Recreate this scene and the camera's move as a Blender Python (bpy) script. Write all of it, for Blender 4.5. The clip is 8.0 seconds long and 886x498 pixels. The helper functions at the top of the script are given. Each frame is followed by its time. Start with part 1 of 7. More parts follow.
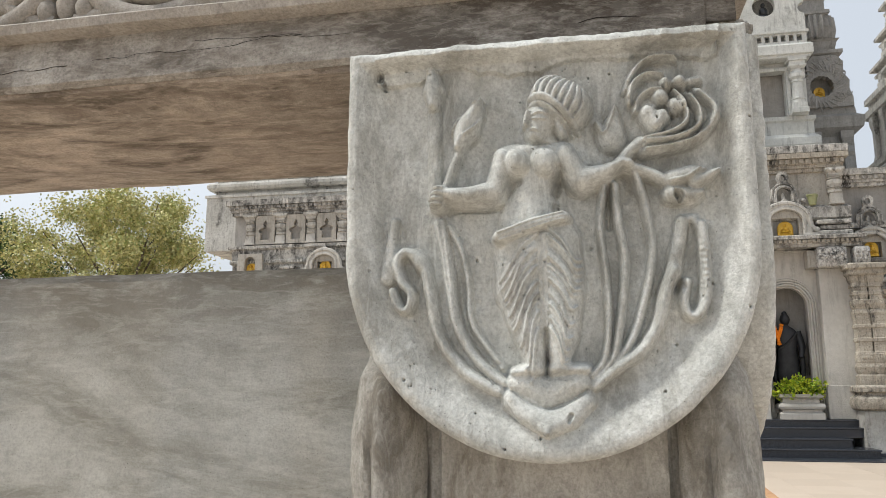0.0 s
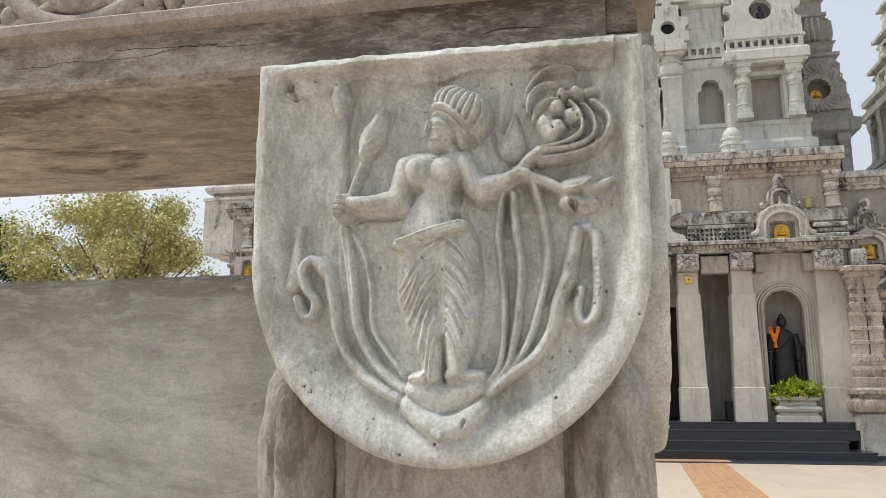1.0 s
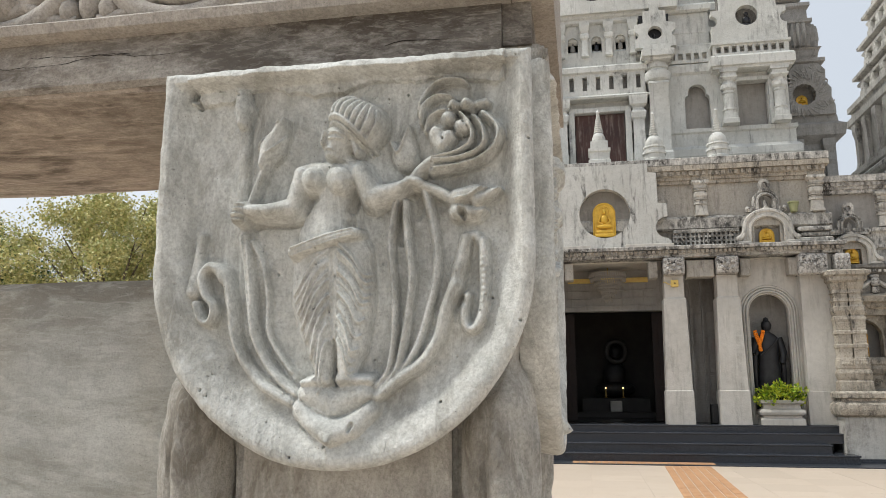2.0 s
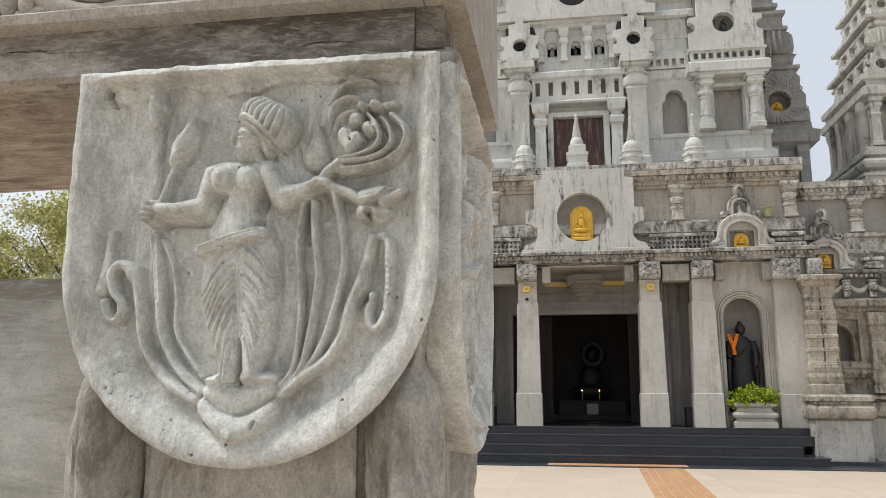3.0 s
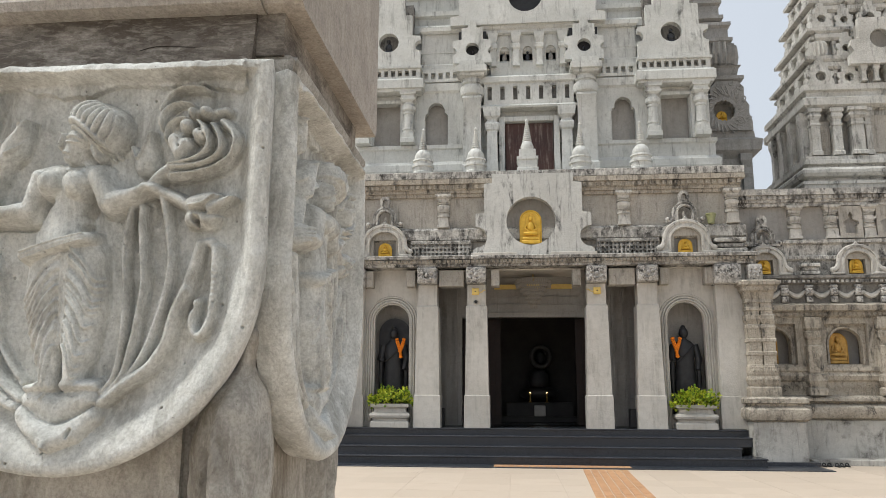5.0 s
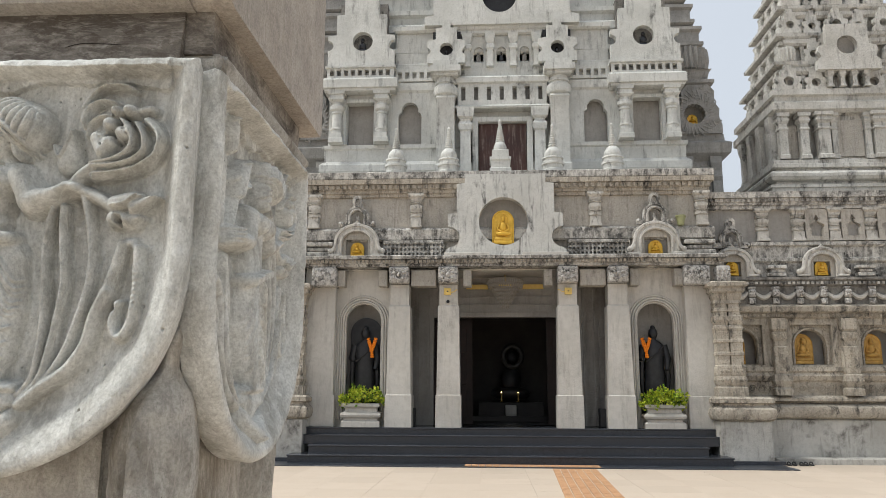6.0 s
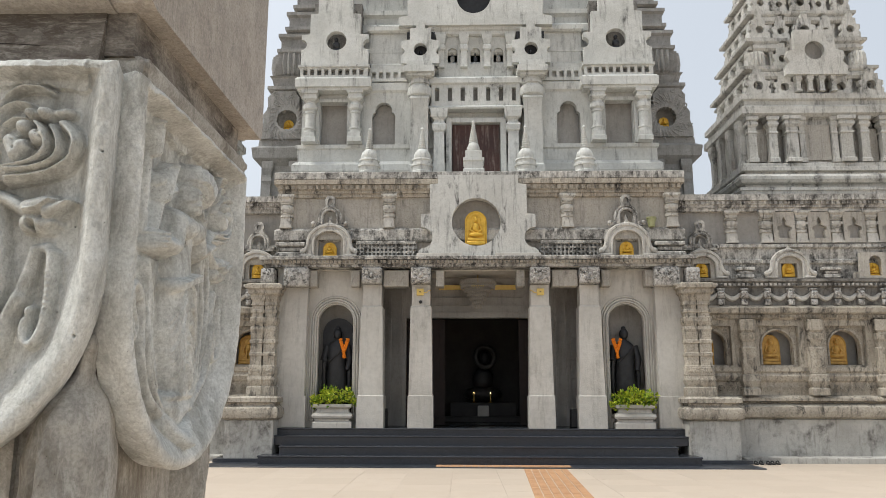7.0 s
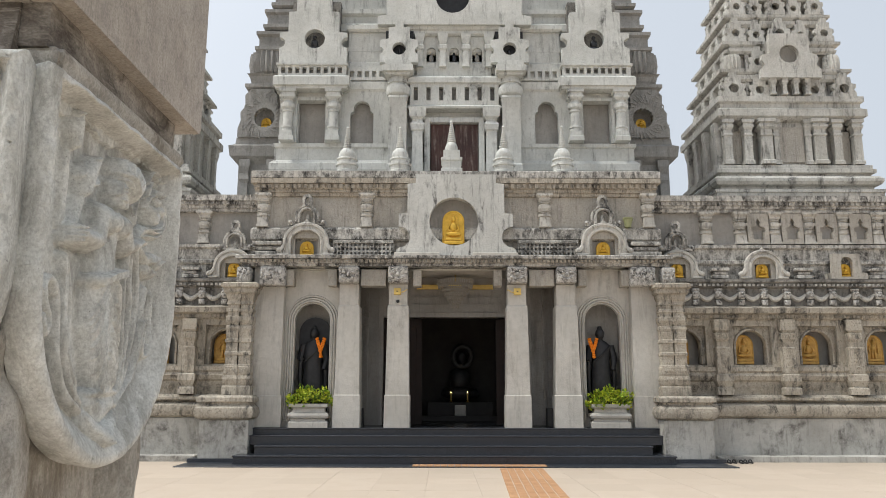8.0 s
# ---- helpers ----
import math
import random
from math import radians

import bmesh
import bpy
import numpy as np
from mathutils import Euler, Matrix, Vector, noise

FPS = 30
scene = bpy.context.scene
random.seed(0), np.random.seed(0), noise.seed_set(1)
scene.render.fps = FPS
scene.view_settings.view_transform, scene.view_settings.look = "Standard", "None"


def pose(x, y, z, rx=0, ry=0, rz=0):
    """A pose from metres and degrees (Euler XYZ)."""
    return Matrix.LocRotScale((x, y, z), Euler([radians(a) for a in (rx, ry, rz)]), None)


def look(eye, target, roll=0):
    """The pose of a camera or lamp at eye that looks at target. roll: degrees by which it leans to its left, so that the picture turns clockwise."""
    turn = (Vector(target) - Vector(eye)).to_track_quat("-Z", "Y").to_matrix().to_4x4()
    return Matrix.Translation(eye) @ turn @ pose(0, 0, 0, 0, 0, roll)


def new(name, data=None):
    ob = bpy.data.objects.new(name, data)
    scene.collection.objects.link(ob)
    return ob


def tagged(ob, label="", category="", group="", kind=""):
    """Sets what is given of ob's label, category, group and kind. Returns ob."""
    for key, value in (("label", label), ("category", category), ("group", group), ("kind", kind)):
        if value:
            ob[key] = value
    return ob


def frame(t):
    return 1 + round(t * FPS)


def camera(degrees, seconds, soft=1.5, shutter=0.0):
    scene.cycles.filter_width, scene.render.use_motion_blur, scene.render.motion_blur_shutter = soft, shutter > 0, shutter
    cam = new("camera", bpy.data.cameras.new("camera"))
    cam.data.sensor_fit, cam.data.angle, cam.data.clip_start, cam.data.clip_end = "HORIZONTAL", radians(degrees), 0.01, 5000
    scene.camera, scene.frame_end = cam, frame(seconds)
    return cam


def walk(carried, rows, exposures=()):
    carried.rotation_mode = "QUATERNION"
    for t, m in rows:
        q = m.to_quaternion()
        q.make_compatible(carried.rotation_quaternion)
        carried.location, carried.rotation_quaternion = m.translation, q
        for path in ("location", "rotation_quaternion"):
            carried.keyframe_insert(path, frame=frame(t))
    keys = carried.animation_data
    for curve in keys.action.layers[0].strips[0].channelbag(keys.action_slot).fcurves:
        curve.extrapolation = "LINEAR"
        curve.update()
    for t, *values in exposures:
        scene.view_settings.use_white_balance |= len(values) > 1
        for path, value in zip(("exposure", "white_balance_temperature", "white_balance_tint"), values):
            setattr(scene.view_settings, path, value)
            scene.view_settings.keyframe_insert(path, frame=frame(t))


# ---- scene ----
cam = camera(60.4, 8.0, soft=0.65)
PATH = [
    (0, (0.102, 0.175, 1.565), (-0.274, 2.109, 1.913), -0.2),
    (0.5, (0.144, 0.179, 1.567), (-0.234, 2.112, 1.918), -0.2),
    (1, (0.192, 0.182, 1.568), (-0.185, 2.114, 1.922), -0.2),
    (1.5, (0.24, 0.18, 1.57), (-0.13, 2.113, 1.928), -0.2),
    (3, (0.351, 0.185, 1.566), (0.048, 2.128, 1.932), 0.1),
    (3.5, (0.378, 0.179, 1.568), (0.102, 2.125, 1.937), 0.1),
    (4, (0.406, 0.183, 1.57), (0.159, 2.133, 1.938), 0.1),
    (4.5, (0.439, 0.188, 1.571), (0.222, 2.142, 1.941), 0.1),
    (6, (0.51, 0.195, 1.574), (0.393, 2.157, 1.944), 0.2),
    (6.5, (0.534, 0.193, 1.578), (0.45, 2.156, 1.948), 0.1),
    (7, (0.559, 0.198, 1.58), (0.508, 2.163, 1.951), 0.1),
    (7.5, (0.591, 0.208, 1.578), (0.569, 2.174, 1.948), 0.1),
    (8, (0.616, 0.204, 1.577), (0.618, 2.169, 1.947), 0.1),
]
walk(cam, [(t, look(eye, target, roll)) for t, eye, target, roll in PATH], [(0.0, 0.51, 6400, 8), (8.0, 0.51, 6400, 8)])

# ---- light ----
world = bpy.data.worlds.new("sky")
scene.world = world
world.use_nodes = True
wn = world.node_tree
sky = wn.nodes.new("ShaderNodeTexSky")
sky.sky_type = "NISHITA"
sky.sun_disc = False
sky.sun_elevation = radians(60)
sky.sun_rotation = radians(-80)
sky.air_density, sky.dust_density, sky.ozone_density = 1.0, 7.0, 1.0
bg = wn.nodes["Background"]
bg.inputs["Strength"].default_value = 0.172
haze = wn.nodes.new("ShaderNodeHueSaturation")
haze.inputs["Saturation"].default_value = 0.4
wn.links.new(sky.outputs["Color"], haze.inputs["Color"])
veil = wn.nodes.new("ShaderNodeMix")
veil.data_type = "RGBA"
veil.inputs[0].default_value = 0.6
veil.inputs[7].default_value = (2.8, 3.0, 3.3, 1)
wn.links.new(haze.outputs["Color"], veil.inputs[6])
wn.links.new(veil.outputs[2], bg.inputs["Color"])

sun_data = bpy.data.lights.new("sun", "SUN")
sun_data.energy = 1.7
sun_data.angle = radians(10.0)
sun_data.color = (1.0, 0.96, 0.9)
sun = new("sun", sun_data)
sun.matrix_world = look((-12.0, -6.0, 40.0), (-12.0 + 0.5, -6.0 + 0.16, 40.0 - 0.85))


# ---- materials ----
def node(nt, kind, **sets):
    n = nt.nodes.new(kind)
    for key, value in sets.items():
        n.inputs[key.replace("_", " ")].default_value = value
    return n


def base_mat(name, rough=0.85, metal=0.0):
    m = bpy.data.materials.new(name)
    m.use_nodes = True
    nt = m.node_tree
    b = nt.nodes["Principled BSDF"]
    b.inputs["Roughness"].default_value = rough
    b.inputs["Metallic"].default_value = metal
    return m, nt, b


def mix(nt, fac, a, b):
    n = nt.nodes.new("ShaderNodeMix")
    n.data_type = "RGBA"
    for sock, v in ((n.inputs[0], fac), (n.inputs[6], a), (n.inputs[7], b)):
        if isinstance(v, bpy.types.NodeSocket):
            nt.links.new(v, sock)
        elif isinstance(v, (int, float)):
            sock.default_value = v
        else:
            sock.default_value = (*v, 1)
    return n.outputs[2]


def place(nt, scale):
    g = nt.nodes.new("ShaderNodeNewGeometry")
    mp = nt.nodes.new("ShaderNodeMapping")
    mp.inputs["Scale"].default_value = scale
    nt.links.new(g.outputs["Position"], mp.inputs["Vector"])
    return mp.outputs["Vector"]


def grain(nt, scale, detail=6.0, lo=0.4, hi=0.62, rough=0.6, dist=0.0):
    """Noise over the world's metres, cut to 0..1 between lo and hi."""
    n = node(nt, "ShaderNodeTexNoise", Scale=1.0, Detail=detail, Roughness=rough, Distortion=dist)
    nt.links.new(place(nt, scale if isinstance(scale, tuple) else (scale,) * 3), n.inputs["Vector"])
    r = nt.nodes.new("ShaderNodeMapRange")
    r.inputs["From Min"].default_value, r.inputs["From Max"].default_value = lo, hi
    nt.links.new(n.outputs["Fac"], r.inputs["Value"])
    return r.outputs["Result"]


def times(nt, a, k):
    n = nt.nodes.new("ShaderNodeMath")
    n.operation = "MULTIPLY"
    for sock, v in ((n.inputs[0], a), (n.inputs[1], k)):
        if isinstance(v, bpy.types.NodeSocket):
            nt.links.new(v, sock)
        else:
            sock.default_value = v
    return n.outputs[0]


def bump(nt, b, heights, strength, distance):
    last = None
    for h in heights:
        n = node(nt, "ShaderNodeBump", Strength=strength, Distance=distance)
        nt.links.new(h, n.inputs["Height"])
        if last:
            nt.links.new(last, n.inputs["Normal"])
        last = n.outputs["Normal"]
    nt.links.new(last, b.inputs["Normal"])


def pits(nt, scale, size):
    """Small air holes: 1 in the hole."""
    v = node(nt, "ShaderNodeTexVoronoi", Scale=scale)
    nt.links.new(place(nt, (1, 1, 1)), v.inputs["Vector"])
    r = nt.nodes.new("ShaderNodeMapRange")
    r.inputs["From Min"].default_value, r.inputs["From Max"].default_value = size, size * 0.6
    nt.links.new(v.outputs["Distance"], r.inputs["Value"])
    keep = grain(nt, scale * 0.2, 3.0, 0.54, 0.58)
    return times(nt, r.outputs["Result"], keep)


def cast_stone(name, light, dark, brown, amount=0.5, pit=True, wash=(9.0, 9.0, 2.5), damp=None, brush=(150.0, 150.0, 34.0), speck=0.6, flake=None):
    """Cast concrete seen from a hand's width: fine sand, air holes, wiped cement, brown damp."""
    m, nt, b = base_mat(name, 0.88)
    c = mix(nt, grain(nt, 14.0, 7.0, 0.38, 0.66), light, dark)
    wipe = grain(nt, wash, 7.0, 0.46, 0.64, 0.66, 1.4)
    c = mix(nt, times(nt, wipe, amount), c, brown)
    c = mix(nt, times(nt, grain(nt, 48.0, 9.0, 0.5, 0.64, 0.78), speck), c, [v * 0.6 for v in dark])
    c = mix(nt, times(nt, grain(nt, tuple(v * 2.7 for v in wash), 7.0, 0.56, 0.7, 0.7, 0.8), 0.5), c, [min(0.85, v * 1.18) for v in light])
    if damp:
        # a damp stain that spreads from one end, with a ragged edge
        axis, start, end, tone = damp
        g = nt.nodes.new("ShaderNodeNewGeometry")
        xyz = nt.nodes.new("ShaderNodeSeparateXYZ")
        nt.links.new(g.outputs["Position"], xyz.inputs["Vector"])
        reach = nt.nodes.new("ShaderNodeMapRange")
        reach.inputs["From Min"].default_value, reach.inputs["From Max"].default_value = start, end
        nt.links.new(xyz.outputs[axis], reach.inputs["Value"])
        c = mix(nt, times(nt, times(nt, reach.outputs["Result"], grain(nt, (12.0, 16.0, 26.0), 10.0, 0.25, 0.5, 0.75)), 0.94), c, tone)
    if flake:
        # thin skins of cement that have come away, with crisp edges
        size, much = flake
        c = mix(nt, times(nt, grain(nt, size, 8.0, 0.53, 0.56, 0.68, 0.5), much), c, [min(0.85, v * 1.1) for v in light])
        c = mix(nt, times(nt, grain(nt, tuple(v * 1.3 for v in size), 9.0, 0.57, 0.6, 0.7, 0.9), much), c, brown)
    fine = grain(nt, 300.0, 5.0, 0.42, 0.7, 0.7)
    c = mix(nt, times(nt, fine, speck), c, [v * 0.45 for v in dark])
    c = mix(nt, times(nt, grain(nt, brush, 6.0, 0.5, 0.66, 0.7, 0.8), 0.3), c, [min(0.85, v * 1.22) for v in light])
    heights = [grain(nt, 420.0, 3.0, 0.25, 0.8), times(nt, grain(nt, 60.0, 7.0, 0.3, 0.75), 0.5)]
    if pit:
        hole = pits(nt, 230.0, 0.11)
        c = mix(nt, times(nt, hole, 0.75), c, (0.045, 0.038, 0.03))
        inv = nt.nodes.new("ShaderNodeMath")
        inv.operation = "SUBTRACT"
        inv.inputs[0].default_value = 1.0
        nt.links.new(hole, inv.inputs[1])
        heights.append(inv.outputs[0])
    nt.links.new(c, b.inputs["Base Color"])
    bump(nt, b, heights, 0.5, 0.0013)
    return m


def plaster(name, light, dark, stain, amount=0.6, streak=(2.2, 2.2, 0.35), lo=0.52, hi=0.68, rough=0.85, coarse=0.35):
    """Painted masonry seen across a court: blotches, runs of black mould, fine relief."""
    m, nt, b = base_mat(name, rough)
    c = mix(nt, grain(nt, 1.1, 8.0, 0.36, 0.66), light, dark)
    c = mix(nt, times(nt, grain(nt, 9.0, 6.0, 0.45, 0.75), 0.35), c, [v * 0.72 for v in dark])
    runs = times(nt, grain(nt, streak, 9.0, lo, hi, 0.68, 0.6), grain(nt, 3.5, 8.0, 0.36, 0.6, 0.7))
    runs = times(nt, runs, grain(nt, 13.0, 9.0, 0.3, 0.48, 0.78))
    c = mix(nt, times(nt, runs, min(1.0, amount * 1.15)), c, stain)
    c = mix(nt, times(nt, grain(nt, (9.0, 9.0, 1.1), 8.0, 0.54, 0.7, 0.7), amount * 0.6), c, stain)
    c = mix(nt, times(nt, grain(nt, 22.0, 8.0, 0.53, 0.62, 0.75), (0.3 + 0.4 * amount) * coarse), c, [v * 0.42 for v in dark])
    c = mix(nt, times(nt, grain(nt, (26.0, 26.0, 12.0), 7.0, 0.56, 0.62, 0.7), 0.4 * coarse), c, [min(0.85, v * 1.22) for v in light])
    nt.links.new(c, b.inputs["Base Color"])
    bump(nt, b, [grain(nt, 30.0, 6.0, 0.2, 0.8), grain(nt, 6.0, 5.0, 0.2, 0.8)], 0.15 + 0.5 * coarse, 0.02)
    return m


MOULD = (0.035, 0.033, 0.03)
SHIELD = cast_stone("pale_cast_stone", (0.68, 0.688, 0.655), (0.49, 0.497, 0.467), (0.265, 0.255, 0.218), 0.75, True, (13.0, 13.0, 6.0), None, (120.0, 120.0, 40.0), 0.52, ((26.0, 26.0, 12.0), 0.22))
BODY = cast_stone("brown_cast_stone", (0.46, 0.445, 0.405), (0.3, 0.285, 0.25), (0.15, 0.13, 0.1), 0.85, True, (13.0, 13.0, 6.0), None, (120.0, 120.0, 40.0), 0.55, ((22.0, 22.0, 10.0), 0.25))
SOFFIT = cast_stone("damp_cast_stone", (0.64, 0.555, 0.47), (0.45, 0.375, 0.305), (0.115, 0.09, 0.068), 0.95, True, (5.0, 10.0, 14.0), ("X", -0.9, 0.6, (0.09, 0.072, 0.056)), (30.0, 110.0, 110.0), 0.6, ((7.0, 24.0, 26.0), 0.22))
FASCIA = cast_stone("stained_fascia", (0.5, 0.47, 0.42), (0.24, 0.21, 0.175), (0.085, 0.068, 0.05), 0.95, True, (5.0, 5.0, 15.0), ("X", -0.24, 0.0, (0.07, 0.056, 0.042)), (40.0, 150.0, 150.0), 0.6, ((22.0, 22.0, 55.0), 0.14))
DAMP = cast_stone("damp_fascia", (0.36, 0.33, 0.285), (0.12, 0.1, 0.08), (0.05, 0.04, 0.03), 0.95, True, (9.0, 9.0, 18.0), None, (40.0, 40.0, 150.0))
SLAB = cast_stone("smooth_cast_stone", (0.46, 0.425, 0.38), (0.35, 0.32, 0.28), (0.3, 0.26, 0.21), 0.4)
RENDER = cast_stone("trowelled_cement", (0.57, 0.566, 0.52), (0.44, 0.435, 0.393), (0.26, 0.25, 0.205), 0.85, True, (2.2, 5.0, 8.0), ("Z", 1.57, 1.7, (0.19, 0.17, 0.135)), (26.0, 120.0, 120.0), 0.36, ((9.0, 30.0, 30.0), 0.18))
PAINT = plaster("pale_grey_paint", (0.52, 0.505, 0.465), (0.38, 0.365, 0.33), (0.12, 0.112, 0.098), 0.9, (1.6, 1.6, 1.0), 0.48, 0.6, 0.85, 0.2)
TOWER = plaster("tower_paint", (0.615, 0.622, 0.592), (0.48, 0.486, 0.458), MOULD, 0.7, (2.6, 2.6, 0.5), 0.55, 0.66)
TOWER2 = plaster("side_tower_paint", (0.6, 0.59, 0.55), (0.42, 0.405, 0.365), MOULD, 0.9, (2.2, 2.2, 0.5), 0.52, 0.63, coarse=0.7)
COLUMN = plaster("column_paint", (0.55, 0.527, 0.48), (0.45, 0.427, 0.384), (0.16, 0.142, 0.115), 0.5, (3.0, 3.0, 0.5), 0.54, 0.68, 0.85, 0.12)
STONE = plaster("carved_sandstone", (0.5, 0.452, 0.375), (0.325, 0.287, 0.23), MOULD, 0.95, (4.0, 4.0, 1.2), 0.5, 0.6, coarse=1.0)
MASK = plaster("speckled_mask_stone", (0.62, 0.6, 0.56), (0.4, 0.38, 0.35), MOULD, 0.95, (14.0, 14.0, 14.0), 0.46, 0.56, coarse=1.0)
MOSS = plaster("mouldy_ledge", (0.62, 0.6, 0.555), (0.44, 0.42, 0.38), MOULD, 1.0, (5.0, 5.0, 1.6), 0.41, 0.5, coarse=1.0)
BOSS = plaster("pale_carved_stone", (0.56, 0.54, 0.495), (0.4, 0.38, 0.34), MOULD, 0.7, (6.0, 6.0, 3.0), 0.52, 0.62, coarse=0.45)
# Mould-black of the garland band; also painted shade inside round windows.
MOULD_AND_SHADE = plaster("mouldy_cement_and_window_shade", (0.3, 0.285, 0.255), (0.17, 0.16, 0.145), MOULD, 0.95, (5.0, 5.0, 2.0), 0.45, 0.56, coarse=0.8)
PANEL = plaster("washed_panel", (0.46, 0.43, 0.38), (0.36, 0.335, 0.29), (0.07, 0.065, 0.055), 0.75, (5.0, 5.0, 0.35), coarse=0.7)
# Darker cement for recesses and backs: their shade is in the colour.
SHADE = plaster("recess_shade_cement", (0.36, 0.345, 0.32), (0.29, 0.275, 0.25), MOULD, 0.4)


def simple(name, a, b2, rough, scale, metal=0.0, bumpy=0.2, dist=0.004):
    m, nt, b = base_mat(name, rough, metal)
    nt.links.new(mix(nt, grain(nt, scale, 6.0, 0.35, 0.66), a, b2), b.inputs["Base Color"])
    if bumpy:
        bump(nt, b, [grain(nt, scale * 3, 5.0, 0.2, 0.8)], bumpy, dist)
    return m


FRONT = plaster("stained_front_panel", (0.57, 0.568, 0.535), (0.47, 0.467, 0.437), MOULD, 0.97, (3.2, 3.2, 0.8), 0.54, 0.62)
# Dark cement of the shoulders; also painted shade at the back of slots.
DARKSTONE = plaster("unpainted_cement_and_slot_shade", (0.34, 0.335, 0.32), (0.23, 0.225, 0.21), MOULD, 0.6, coarse=0.7)
GRANITE = simple("black_granite", (0.008, 0.011, 0.016), (0.055, 0.06, 0.072), 0.3, 45.0, 0.0, 0.05, 0.001)
TREAD = simple("dusty_granite", (0.014, 0.017, 0.023), (0.05, 0.055, 0.066), 0.25, 40.0, 0.0, 0.05, 0.001)
GOLD = simple("gilding", (0.78, 0.5, 0.07), (0.6, 0.36, 0.04), 0.42, 7.0, 0.25, 0.3, 0.02)
OCHRE = simple("ochre_relief", (0.62, 0.38, 0.1), (0.45, 0.25, 0.06), 0.55, 9.0, 0.1, 0.4, 0.02)
BLACKGLOSS = simple("polished_black_stone", (0.012, 0.013, 0.016), (0.03, 0.032, 0.038), 0.22, 12.0)
# Black stone of the statues; also stands in for shade behind tower openings.
BLACK_AND_SHADE = simple("black_stone_and_recess_shade", (0.012, 0.012, 0.014), (0.026, 0.026, 0.028), 0.55, 8.0)
WOOD = plaster("worn_red_wood", (0.075, 0.03, 0.022), (0.035, 0.014, 0.011), (0.3, 0.25, 0.21), 0.55, (9.0, 9.0, 0.8), 0.5, 0.62, 0.6)
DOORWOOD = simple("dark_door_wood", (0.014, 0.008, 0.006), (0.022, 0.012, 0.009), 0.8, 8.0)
# Near-black tone that holds the gloom of the hall.
HALLSHADE = simple("hall_wall", (0.03, 0.026, 0.024), (0.045, 0.04, 0.036), 0.7, 3.0)
MARIGOLD = simple("marigold", (0.9, 0.28, 0.01), (0.8, 0.18, 0.005), 0.8, 60.0)
CREAM = simple("cream_box", (0.75, 0.55, 0.16), (0.68, 0.48, 0.12), 0.45, 8.0)
PAIL = simple("faded_green_plastic", (0.3, 0.31, 0.16), (0.24, 0.25, 0.12), 0.5, 12.0)
RUBBER = simple("black_rubber", (0.015, 0.015, 0.016), (0.03, 0.03, 0.03), 0.6, 40.0)
# Brass darkened in its colour to stand for the dim hall.
DIMBRASS = simple("dimmed_brass", (0.05, 0.048, 0.045), (0.08, 0.076, 0.07), 0.6, 8.0, 0.2)
BRASS = simple("brass", (0.5, 0.34, 0.1), (0.35, 0.22, 0.06), 0.35, 8.0, 0.9)


# ---- building helpers ----
def thing(name, at, label, category, group="", kind=""):
    ob = new(name)
    ob.location = at
    ob.empty_display_size = 0.1
    return tagged(ob, label, category, group, kind)


def to_mesh(name, bm, mat, smooth=None):
    bmesh.ops.recalc_face_normals(bm, faces=bm.faces)
    me = bpy.data.meshes.new(name)
    bm.to_mesh(me)
    bm.free()
    me.materials.append(mat)
    if smooth:
        me.polygons.foreach_set("use_smooth", [True] * len(me.polygons))
        me.set_sharp_from_angle(angle=radians(smooth))
    return me


def hang(ob, parent):
    """Make ob, built in the world's metres, a part of parent."""
    ob.parent = parent
    up = parent
    shift = Vector((0, 0, 0))
    while up:
        if up.parent is None:
            shift = Vector(up.location)
        up = up.parent
    if parent.parent is None:
        ob.matrix_parent_inverse = Matrix.Translation(-shift)
    return ob


def part(name, bm, mat, parent, label="", smooth=None):
    ob = hang(new(name, to_mesh(name, bm, mat, smooth)), parent)
    return tagged(ob, label)


def box(bm, x0, x1, y0, y1, z0, z1, bev=0.0):
    r = bmesh.ops.create_cube(bm, size=1.0)
    vs = r["verts"]
    for v in vs:
        v.co = ((x0 + x1) / 2 + v.co.x * (x1 - x0), (y0 + y1) / 2 + v.co.y * (y1 - y0), (z0 + z1) / 2 + v.co.z * (z1 - z0))
    if bev:
        es = list({e for v in vs for e in v.link_edges})
        bmesh.ops.bevel(bm, geom=es, offset=bev, segments=1, affect="EDGES", profile=0.5)
    return bm


def boxes(*rows, bev=0.0):
    bm = bmesh.new()
    for r in rows:
        box(bm, *r, bev=bev)
    return bm


def stack(bm, cx, cy, hx, hy, rows):
    """A moulded block: rectangles that follow one another upwards, each (how far out, z)."""
    rings = []
    for o, z in rows:
        rings.append([bm.verts.new((cx + sx * (hx + o), cy + sy * (hy + o), z)) for sx, sy in ((-1, -1), (1, -1), (1, 1), (-1, 1))])
    for a, b in zip(rings, rings[1:]):
        for i in range(4):
            bm.faces.new((a[i], a[(i + 1) % 4], b[(i + 1) % 4], b[i]))
    bm.faces.new(rings[0][::-1])
    bm.faces.new(rings[-1])
    return bm


def lathe(bm, cx, cy, rows, n=20):
    rings = [[bm.verts.new((cx + r * math.cos(6.28319 * i / n), cy + r * math.sin(6.28319 * i / n), z)) for i in range(n)] for r, z in rows]
    for a, b in zip(rings, rings[1:]):
        for i in range(n):
            bm.faces.new((a[i], a[(i + 1) % n], b[(i + 1) % n], b[i]))
    bm.faces.new(rings[0][::-1])
    bm.faces.new(rings[-1])
    return bm


